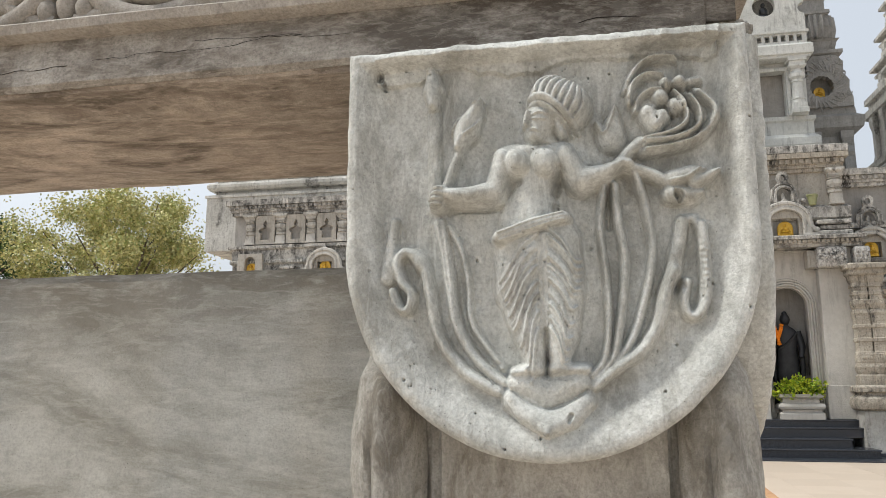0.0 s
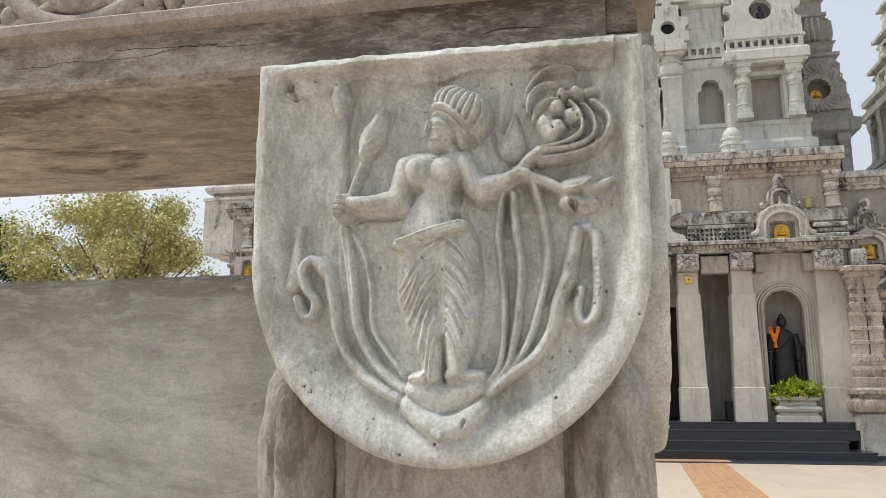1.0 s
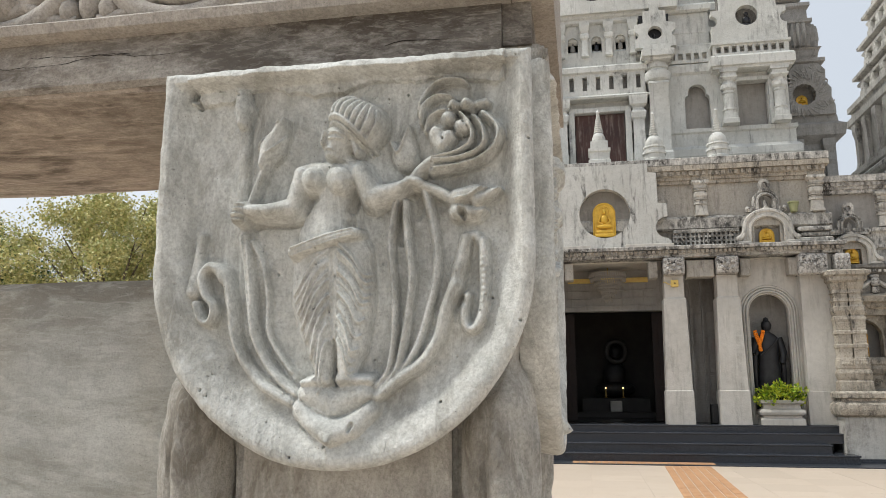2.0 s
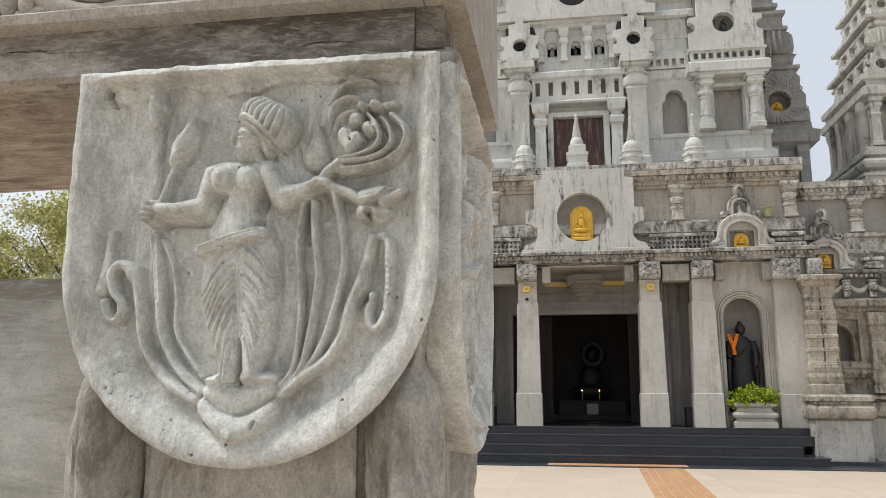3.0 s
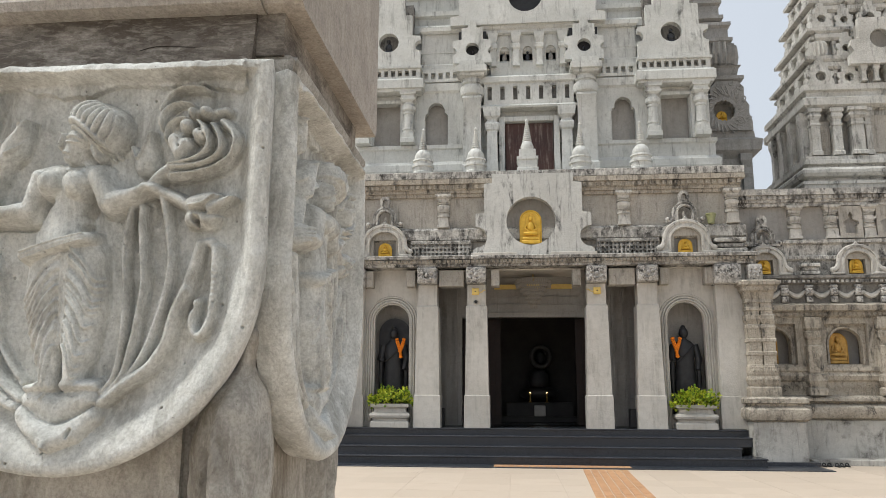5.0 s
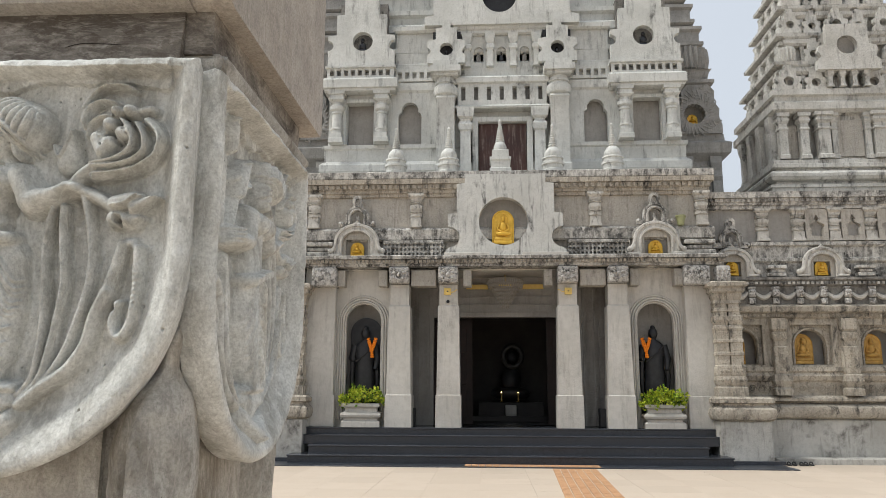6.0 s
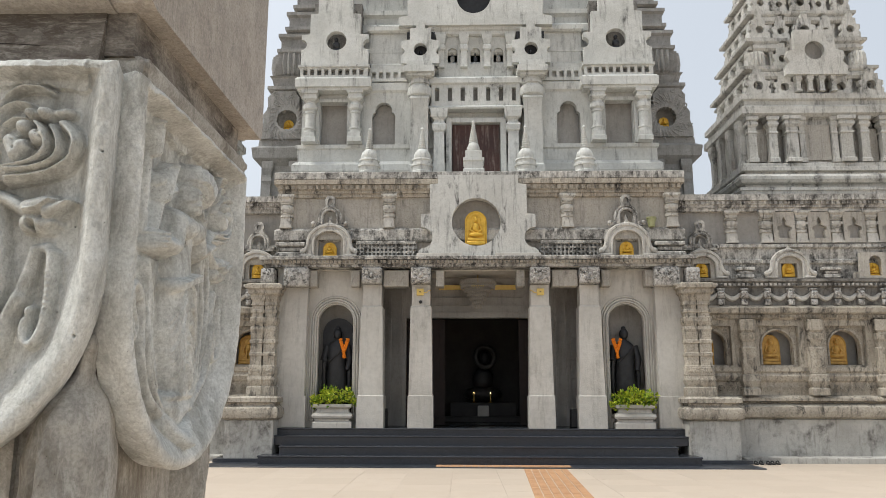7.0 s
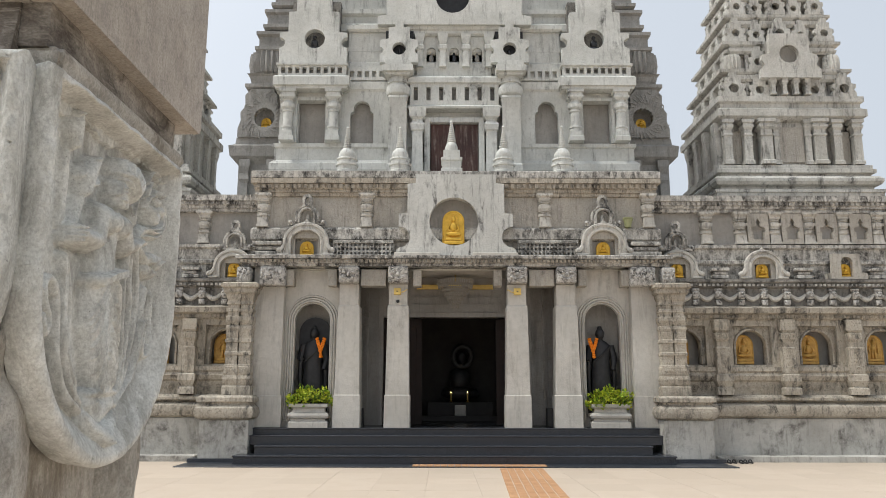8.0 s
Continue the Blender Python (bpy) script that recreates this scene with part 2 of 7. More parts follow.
def plate(bm, outer, holes, y0, y1):
    """A plate in the plane of the facade, from y0 (front) to y1, with openings right through."""
    loops = []
    edges = []
    for pts in (outer, *holes):
        vs = [bm.verts.new((x, y0, z)) for x, z in pts]
        loops.append(vs)
        edges += [bm.edges.new((vs[i], vs[(i + 1) % len(vs)])) for i in range(len(vs))]
    r = bmesh.ops.triangle_fill(bm, use_beauty=True, use_dissolve=False, edges=edges, normal=(0, -1, 0))
    faces = [g for g in r["geom"] if isinstance(g, bmesh.types.BMFace)]
    e = bmesh.ops.extrude_face_region(bm, geom=faces)
    for v in e["geom"]:
        if isinstance(v, bmesh.types.BMVert):
            v.co.y = y1
    return bm


def disc(cx, cz, r, n=28, rz=None):
    return [(cx + r * math.cos(6.28319 * i / n), cz + (rz or r) * math.sin(6.28319 * i / n)) for i in range(n)]


def arch(cx, z0, w, h, n=14, rise=None):
    """An opening with a round head: its outline from the left foot."""
    rise = rise or w / 2
    pts = [(cx - w / 2, z0), (cx + w / 2, z0)]
    return pts + [(cx + w / 2 * math.cos(math.pi * i / n), z0 + h - rise + rise * math.sin(math.pi * i / n)) for i in range(n + 1)]


def rect(x0, x1, z0, z1):
    return [(x0, z0), (x1, z0), (x1, z1), (x0, z1)]


def tube(bm, pts, radii, n=8):
    """A round bar along a line of points."""
    rings = []
    for i, p in enumerate(pts):
        p = Vector(p)
        d = (Vector(pts[min(i + 1, len(pts) - 1)]) - Vector(pts[max(i - 1, 0)])).normalized()
        a = d.orthogonal().normalized() if abs(d.y) > 0.99 else d.cross(Vector((0, 1, 0))).normalized()
        b = d.cross(a)
        r = radii[i] if isinstance(radii, (list, tuple)) else radii
        rings.append([bm.verts.new(p + (a * math.cos(6.28319 * k / n) + b * math.sin(6.28319 * k / n)) * r) for k in range(n)])
    for a, b in zip(rings, rings[1:]):
        for k in range(n):
            bm.faces.new((a[k], a[(k + 1) % n], b[(k + 1) % n], b[k]))
    bm.faces.new(rings[0][::-1])
    bm.faces.new(rings[-1])
    return bm


def blob(bm, c, r, sub=2):
    s = bmesh.ops.create_icosphere(bm, subdivisions=sub, radius=1.0)
    for v in s["verts"]:
        v.co = Vector((c[0] + v.co.x * r[0], c[1] + v.co.y * r[1], c[2] + v.co.z * r[2]))
    return bm


XC = 0.95  # the temple's middle line

# ---- ground ----
PAVE = plaster("cream_paving", (0.56, 0.46, 0.36), (0.5, 0.41, 0.32), (0.3, 0.25, 0.2), 0.25, (1.0, 1.0, 1.0), 0.5, 0.7, 0.6)
ground = tagged(new("ground", to_mesh("ground", boxes((-400, 400, -400, 600, -0.3, -0.012)), PAVE)), "cream stone paving of the temple court", "ground", kind="structure")

# ---- the railing pillar ----
PX, PY = 0.063, 1.032   # its middle
pillar = thing("railing_pillar", (PX, PY, 0), "weathered cast concrete railing pillar with carved shields", "pillar")
ZT, ZC, HA, HB = 1.878, 1.687, 0.182, 0.189


def cone_line(u, z, row):
    """How high a rounded bar (u0, z0, r0, u1, z1, r1, rise) stands at u, z."""
    u0, z0, r0, u1, z1, r1, rise = row
    du, dz = u1 - u0, z1 - z0
    k = np.clip(((u - u0) * du + (z - z0) * dz) / max(du * du + dz * dz, 1e-9), 0, 1)
    r = r0 + (r1 - r0) * k
    d = np.hypot(u - u0 - k * du, z - z0 - k * dz) / r
    return rise * np.clip(1 - (d / 1.13) ** 2, 0, 1) ** 0.56


def bow(points, r0, r1, rise):
    """Rounded bars along a line of u, z."""
    if len(points) > 2:
        pad = [points[0]] + list(points) + [points[-1]]
        fine = []
        for p0, p1, p2, p3 in zip(pad, pad[1:], pad[2:], pad[3:]):
            for i in range(5):
                t = i / 5
                fine.append(tuple(0.5 * (2 * b + (c - a) * t + (2 * a - 5 * b + 4 * c - d) * t * t + (3 * b - a - 3 * c + d) * t ** 3) for a, b, c, d in zip(p0, p1, p2, p3)))
        points = fine + [points[-1]]
    n = len(points) - 1
    return [(*a, r0 + (r1 - r0) * i / n, *b, r0 + (r1 - r0) * (i + 1) / n, rise) for i, (a, b) in enumerate(zip(points, points[1:]))]


def arc_line(cu, cz, ru, rz, a0, a1, n=10):
    return [(cu + ru * math.cos(radians(a0 + (a1 - a0) * i / n)), cz + rz * math.sin(radians(a0 + (a1 - a0) * i / n))) for i in range(n + 1)]


def limb(rise, *rounds):
    """Tapered bars from round to round (u, z, radius)."""
    return [(*p, *q, rise) for p, q in zip(rounds, rounds[1:])]


def shield_rows():
    """The carved figure, stems, buds and flower as rounded bars."""
    rows = []
    rows.append(limb(0.0195, (0.0105, 1.8209, 0.0204), (0.0219, 1.814, 0.0224)))  # turban
    rows.append(limb(0.0165, (0.0008, 1.8009, 0.0168), (-0.0025, 1.7892, 0.0122)))  # face
    rows.append(limb(0.0172, (-0.0107, 1.805, 0.0036), (-0.0124, 1.7942, 0.0041)))  # nose
    rows.append(limb(0.016, (-0.0057, 1.784, 0.0066), (-0.0016, 1.7826, 0.0066)))  # chin
    rows.append(limb(0.0135, (0.0163, 1.7954, 0.0056), (0.0192, 1.7866, 0.0046)))  # ear
    rows.append(limb(0.01, (0.0036, 1.7801, 0.0112), (0.0065, 1.7703, 0.0133)))  # neck
    rows.append(limb(0.012, (-0.0311, 1.7688, 0.0112), (-0.0049, 1.771, 0.0122), (0.0199, 1.7695, 0.0112)))  # shoulders
    rows.append(limb(0.0205, (-0.0217, 1.7602, 0.0133), (-0.0212, 1.757, 0.0128)))  # chest
    rows.append(limb(0.0205, (0.0033, 1.7603, 0.0143), (0.0037, 1.7566, 0.0138)))  # chest
    rows.append(limb(0.013, (-0.0073, 1.7487, 0.0184), (-0.0096, 1.733, 0.0189), (-0.0114, 1.7121, 0.0265)))  # waist
    rows.append(limb(0.0155, (-0.0348, 1.7664, 0.0107), (-0.0419, 1.7357, 0.0122), (-0.0705, 1.7329, 0.0092), (-0.0877, 1.7348, 0.0071)))  # arm
    rows.append(limb(0.0165, (-0.0931, 1.7372, 0.0077), (-0.0958, 1.7287, 0.0082)))  # hand
    rows.append(limb(0.0155, (0.0209, 1.7673, 0.0107), (0.0336, 1.7423, 0.0128), (0.0543, 1.7474, 0.0092), (0.069, 1.7544, 0.0051)))  # arm
    rows.append(limb(0.015, (0.0681, 1.756, 0.0061), (0.076, 1.7545, 0.0056)))  # hand
    rows.append(bow([(-0.038, 1.6924), (-0.0151, 1.7003), (0.0187, 1.7087)], 0.0077, 0.0066, 0.0178))  # belt
    rows.append(limb(0.0125, (-0.0184, 1.6844, 0.0235), (-0.0199, 1.6466, 0.023), (-0.0133, 1.6065, 0.0148), (-0.0096, 1.581, 0.0087)))  # skirt
    rows.append(limb(0.0125, (0.0082, 1.6895, 0.0224), (0.0114, 1.6458, 0.0214), (0.0126, 1.6061, 0.0148), (0.0106, 1.5808, 0.0087)))  # skirt
    rows.append(limb(0.0125, (-0.0077, 1.5771, 0.0071), (-0.0276, 1.5747, 0.0046)))  # foot
    rows.append(limb(0.0125, (0.0066, 1.577, 0.0071), (0.0334, 1.5768, 0.0051)))  # foot
    rows.append(limb(0.0115, (-0.0228, 1.5645, 0.0122), (0.0004, 1.5558, 0.0138), (0.0264, 1.5644, 0.0122)))  # pad
    rows.append(limb(0.0105, (-0.0289, 1.5519, 0.0112), (-0.017, 1.5433, 0.0122), (-0.0, 1.5329, 0.0122), (-0.0002, 1.5235, 0.0046)))  # pad
    rows.append(limb(0.0105, (-0.0, 1.5329, 0.0122), (0.0171, 1.5397, 0.0122), (0.0309, 1.552, 0.0102)))  # pad
    rows.append(bow([(-0.1196, 1.6823), (-0.1109, 1.6751), (-0.1042, 1.6488), (-0.0986, 1.6179), (-0.09, 1.5966), (-0.0713, 1.574), (-0.0418, 1.5587)], 0.0056, 0.0051, 0.009))  # stem
    rows.append(bow([(-0.094, 1.7105), (-0.0873, 1.6691), (-0.0818, 1.6278), (-0.0724, 1.6014), (-0.058, 1.5813), (-0.0378, 1.5655)], 0.0051, 0.0041, 0.008))  # stem
    rows.append(bow([(-0.0854, 1.7069), (-0.0747, 1.6844), (-0.0693, 1.6582), (-0.0662, 1.6224), (-0.0559, 1.6012), (-0.0387, 1.5792)], 0.0031, 0.0031, 0.0055))  # stem
    rows.append(bow([(-0.1004, 1.8215), (-0.1001, 1.7824), (-0.0997, 1.7413)], 0.0061, 0.0066, 0.0045))  # stem
    rows.append(bow([(-0.1136, 1.6714), (-0.12, 1.681), (-0.1286, 1.6834), (-0.1349, 1.6731), (-0.1295, 1.6562), (-0.1209, 1.6456), (-0.124, 1.6312), (-0.1314, 1.6324), (-0.1379, 1.6481)], 0.0056, 0.0036, 0.0095))  # hook
    rows.append(bow([(-0.1379, 1.7131), (-0.1414, 1.6828), (-0.1423, 1.6607)], 0.0046, 0.0071, 0.0065))  # leaf
    rows.append(bow([(0.0557, 1.7411), (0.0496, 1.7052), (0.0509, 1.6798), (0.0538, 1.6447), (0.0539, 1.6153), (0.0496, 1.5863), (0.0381, 1.571)], 0.0036, 0.0033, 0.0085))  # stem
    rows.append(bow([(0.0635, 1.738), (0.0654, 1.7045), (0.0695, 1.6791), (0.0685, 1.6493), (0.0635, 1.6151), (0.0568, 1.5862), (0.0399, 1.5672)], 0.0043, 0.0036, 0.0085))  # stem
    rows.append(bow([(0.0817, 1.7474), (0.0885, 1.7188), (0.0931, 1.6882), (0.0905, 1.6585), (0.0811, 1.6245), (0.0691, 1.5957), (0.0447, 1.5662)], 0.0043, 0.0036, 0.008))  # stem
    rows.append(bow([(0.1101, 1.6599), (0.1016, 1.6386), (0.0949, 1.6145), (0.0808, 1.5932), (0.0614, 1.579), (0.0398, 1.5624)], 0.0066, 0.0051, 0.0105))  # stem
    rows.append(limb(0.0075, (0.1197, 1.7032, 0.0056), (0.1149, 1.6824, 0.0066), (0.11, 1.6589, 0.0071)))  # leaf
    rows.append(limb(0.0055, (0.1187, 1.7042, 0.0041), (0.1283, 1.7058, 0.0041), (0.1336, 1.6976, 0.0046)))  # leaf
    rows.append(bow([(0.1351, 1.699), (0.1363, 1.6669), (0.1344, 1.6378), (0.128, 1.6225), (0.1206, 1.6217), (0.1174, 1.6334), (0.121, 1.6503)], 0.0051, 0.0041, 0.0085))  # tongue
    rows.append(limb(0.0115, (-0.1007, 1.8556, 0.0046), (-0.1006, 1.8385, 0.0102), (-0.1004, 1.8238, 0.0061)))  # bud
    rows.append(bow([(-0.0755, 1.7754), (-0.0824, 1.7583), (-0.0894, 1.7403)], 0.0051, 0.0051, 0.009))  # bud stem
    rows.append(limb(0.013, (-0.0755, 1.7797, 0.0056), (-0.0696, 1.797, 0.0128), (-0.0587, 1.8162, 0.0066), (-0.0544, 1.8236, 0.002)))  # bud
    rows.append(limb(0.0085, (0.0629, 1.7816, 0.0122), (0.0648, 1.7942, 0.0087), (0.0669, 1.8112, 0.002)))  # bud
    rows.append(limb(0.007, (0.0559, 1.7842, 0.0071), (0.0502, 1.7963, 0.0026)))  # bud leaf
    rows.append(bow([(0.077, 1.7539), (0.0954, 1.7461), (0.1106, 1.736)], 0.0056, 0.0061, 0.0095))  # bud stem
    rows.append(limb(0.0125, (0.1127, 1.7405, 0.0082), (0.1302, 1.7441, 0.0082), (0.1389, 1.7457, 0.0036)))  # bud
    rows.append(limb(0.0135, (0.1327, 1.7359, 0.0087), (0.1424, 1.7404, 0.0061), (0.1512, 1.745, 0.002)))  # bud
    rows.append(limb(0.0105, (0.1121, 1.7268, 0.0092), (0.1293, 1.7249, 0.0077), (0.137, 1.7265, 0.0036)))  # bud
    rows.append(limb(0.0035, (0.1062, 1.8061, 0.0326), (0.1231, 1.7985, 0.0286)))  # bowl
    rows.append(limb(0.006, (0.0959, 1.8348, 0.0153), (0.1111, 1.8389, 0.0122)))  # petal
    rows.append(limb(0.0075, (0.0923, 1.8189, 0.0122), (0.1056, 1.8265, 0.0092)))  # petal
    rows.append(limb(0.009, (0.0938, 1.807, 0.0102), (0.104, 1.8127, 0.0071)))  # petal
    rows.append(limb(0.006, (0.1265, 1.8099, 0.0102), (0.1337, 1.7967, 0.0153), (0.1175, 1.7842, 0.0112)))  # petal
    rows.append(limb(0.0085, (0.1213, 1.8018, 0.0066), (0.1228, 1.7933, 0.0092), (0.1126, 1.7835, 0.0077)))  # petal
    rows.append(bow([(0.0764, 1.8245), (0.0819, 1.837), (0.0924, 1.8481), (0.1056, 1.8513), (0.1204, 1.8484)], 0.0036, 0.0031, 0.0105))  # outer petal
    rows.append(bow([(0.079, 1.8114), (0.0825, 1.8262), (0.0949, 1.8349), (0.1088, 1.8326)], 0.0031, 0.0031, 0.0115))  # outer petal
    rows.append(bow([(0.0836, 1.8014), (0.0881, 1.8128), (0.0973, 1.8185), (0.1043, 1.8191)], 0.0026, 0.0026, 0.013))  # outer petal
    rows.append(bow([(0.1367, 1.8186), (0.1488, 1.8072), (0.151, 1.7944), (0.1416, 1.7805), (0.1238, 1.7713), (0.0893, 1.7662)], 0.0046, 0.0046, 0.0095))  # outer petal
    rows.append(bow([(0.1278, 1.8151), (0.1369, 1.8017), (0.1372, 1.7881), (0.1211, 1.7767), (0.0905, 1.7714)], 0.0036, 0.0036, 0.0115))  # outer petal
    rows.append(bow([(0.117, 1.817), (0.1263, 1.8057), (0.1266, 1.7899), (0.1124, 1.7793), (0.0896, 1.7746)], 0.0026, 0.0031, 0.013))  # outer petal
    rows.append(limb(0.01, (0.1293, 1.8267, 0.0051), (0.1392, 1.8291, 0.0046)))  # petal
    rows.append(limb(0.0165, (0.1055, 1.8126, 0.0087), (0.1059, 1.812, 0.0087)))  # petal
    rows.append(limb(0.0165, (0.1184, 1.8036, 0.0092), (0.1189, 1.8031, 0.0092)))  # petal
    rows.append(limb(0.0165, (0.1105, 1.825, 0.0066), (0.1109, 1.8244, 0.0066)))  # petal
    rows.append(limb(0.0165, (0.1223, 1.8256, 0.0066), (0.1228, 1.8251, 0.0066)))  # petal
    rows.append(limb(0.0165, (0.0955, 1.7984, 0.0102), (0.1, 1.7865, 0.0077)))  # petal
    rows.append(limb(0.0165, (0.1062, 1.7945, 0.0092), (0.1009, 1.7864, 0.0077)))  # petal
    rows.append(bow([(0.0876, 1.7747), (0.0774, 1.7669), (0.0691, 1.757)], 0.0066, 0.0051, 0.0105))  # flower stem
    return rows


def fold_rows():
    """Thin ridges on top: turban, folds of cloth, petals."""
    rows = []
    rows += bow([(-0.0041, 1.8242), (-0.0008, 1.835), (0.012, 1.8417)], 0.0023, 0.0016, 0.0026)
    rows += bow([(0.0011, 1.8202), (0.005, 1.8312), (0.016, 1.839)], 0.0023, 0.0016, 0.0026)
    rows += bow([(0.0063, 1.8162), (0.0108, 1.8275), (0.0199, 1.8363)], 0.0023, 0.0016, 0.0026)
    rows += bow([(0.0114, 1.8122), (0.0166, 1.8237), (0.0239, 1.8337)], 0.0023, 0.0016, 0.0026)
    rows += bow([(0.0166, 1.8083), (0.0223, 1.82), (0.0279, 1.831)], 0.0023, 0.0016, 0.0026)
    rows += bow([(0.0217, 1.8043), (0.028, 1.8163), (0.0318, 1.8283)], 0.0023, 0.0016, 0.0026)
    rows += bow([(0.0267, 1.8004), (0.0337, 1.8126), (0.0357, 1.8257)], 0.0023, 0.0016, 0.0026)
    rows += bow([(0.0318, 1.7965), (0.0393, 1.8089), (0.0396, 1.823)], 0.0023, 0.0016, 0.0026)
    rows += bow([(-0.0095, 1.8197), (0.0042, 1.8165), (0.0176, 1.8062), (0.0337, 1.7889)], 0.0031, 0.0021, 0.0034)
    rows += bow([(-0.0106, 1.8143), (0.003, 1.8111), (0.0154, 1.8015), (0.0295, 1.7859)], 0.002, 0.0014, 0.0022)
    rows += bow([(-0.0055, 1.8024), (0.0008, 1.8036), (0.0081, 1.8004)], 0.0013, 0.0009, 0.0016)
    rows += bow([(-0.0055, 1.798), (0.0007, 1.7971), (0.007, 1.7972)], 0.0013, 0.0009, 0.0014)
    rows += bow([(-0.0099, 1.788), (-0.0057, 1.7883), (-0.0015, 1.7869)], 0.0015, 0.0011, 0.0012)
    # feathered folds of the cloth, fanning out from its middle
    for i in range(13):
        z0 = 1.694 - 0.0068 * i + 0.0022 * math.sin(i * 4.1)
        z1 = z0 - 0.042 - 0.0004 * i + 0.003 * math.sin(i * 2.3)
        wl = 0.041 - 0.023 * max(0.0, (1.655 - z1) / 0.075)
        rows += bow([(-0.006, z0), (-0.006 - 0.42 * (wl - 0.006), z0 - 0.012), (-0.85 * wl, z1 + 0.007), (-wl, z1)], 0.0019, 0.0012, 0.0013 + 0.0006 * math.sin(i * 3.3))
    for i in range(15):
        z0 = 1.699 - 0.0066 * i + 0.0018 * math.sin(i * 3.7)
        z1 = z0 - 0.029 + 0.002 * math.sin(i * 2.9)
        wr = 0.033 - 0.014 * max(0.0, (1.655 - z1) / 0.075)
        rows += bow([(0.005, z0), (0.4 * wr + 0.004, z0 - 0.012), (0.8 * wr, z1 + 0.001), (wr, z1 + 0.002)], 0.0018, 0.0012, 0.0019 + 0.0006 * math.sin(i * 2.1))
    for o in (-0.003, 0.0005, 0.004):
        rows += bow([(o, 1.694), (o * 0.8 - 0.001, 1.655), (o * 0.5, 1.612)], 0.0022, 0.001, 0.0009)
    rows += bow([(-0.0826, 1.7951), (-0.0718, 1.8138), (-0.0587, 1.8206)], 0.0015, 0.0011, 0.0022)
    rows += bow([(-0.0685, 1.7892), (-0.0587, 1.7984), (-0.0522, 1.8101)], 0.0015, 0.0011, 0.0026)
    rows += bow([(0.0482, 1.797), (0.055, 1.7853), (0.0613, 1.7955), (0.0658, 1.8091)], 0.0015, 0.0011, 0.0022)
    rows += bow([(0.1115, 1.7365), (0.1242, 1.7394), (0.1351, 1.7469)], 0.0015, 0.0011, 0.0018)
    rows += bow([(0.0786, 1.8297), (0.0893, 1.8451), (0.1016, 1.8511), (0.1185, 1.8502)], 0.002, 0.0014, 0.0026)
    rows += bow([(0.0781, 1.8157), (0.0836, 1.8293), (0.096, 1.8369), (0.1079, 1.8349)], 0.002, 0.0014, 0.0026)
    rows += bow([(0.0818, 1.8058), (0.0871, 1.815), (0.0973, 1.8201), (0.1073, 1.8204)], 0.002, 0.0014, 0.0024)
    rows += bow([(0.1386, 1.8164), (0.1487, 1.8051), (0.151, 1.7944), (0.1426, 1.7815), (0.1257, 1.7722), (0.0923, 1.7671)], 0.0023, 0.0016, 0.003)
    rows += bow([(0.1316, 1.8137), (0.1378, 1.8017), (0.1371, 1.7871), (0.1211, 1.7767), (0.0925, 1.7733)], 0.002, 0.0014, 0.0028)
    rows += bow([(0.117, 1.8159), (0.1254, 1.8058), (0.1266, 1.7899), (0.1135, 1.7803), (0.0907, 1.7766)], 0.002, 0.0014, 0.0026)
    rows += bow([(-0.1018, 1.7388), (-0.0899, 1.7392)], 0.0018, 0.0012, 0.0022)
    rows += bow([(-0.1018, 1.7339), (-0.0899, 1.7344)], 0.0018, 0.0012, 0.0022)
    rows += bow([(-0.1017, 1.729), (-0.0898, 1.7295)], 0.0018, 0.0012, 0.0022)
    rows += bow([(-0.1017, 1.7242), (-0.0898, 1.7247)], 0.0018, 0.0012, 0.0022)
    rows += bow([(0.1319, 1.6828), (0.1413, 1.6824)], 0.0015, 0.0011, 0.0005)
    rows += bow([(0.1317, 1.6773), (0.141, 1.677)], 0.0015, 0.0011, 0.0005)
    rows += bow([(0.1314, 1.6719), (0.1408, 1.6716)], 0.0015, 0.0011, 0.0005)
    rows += bow([(0.1311, 1.6666), (0.1405, 1.6662)], 0.0015, 0.0011, 0.0005)
    rows += bow([(0.1309, 1.6612), (0.1402, 1.6609)], 0.0015, 0.0011, 0.0005)
    rows += bow([(0.1306, 1.6558), (0.1399, 1.6555)], 0.0015, 0.0011, 0.0005)
    rows += bow([(0.1303, 1.6505), (0.1397, 1.6502)], 0.0015, 0.0011, 0.0005)
    rows += bow([(0.1301, 1.6451), (0.1394, 1.6449)], 0.0015, 0.0011, 0.0005)
    rows += bow([(-0.0379, 1.6965), (-0.0151, 1.7044), (0.0177, 1.7123)], 0.002, 0.0014, 0.0018)
    rows += bow([(-0.0369, 1.6876), (-0.0152, 1.6956), (0.0186, 1.7051)], 0.002, 0.0014, 0.0016)
    return rows


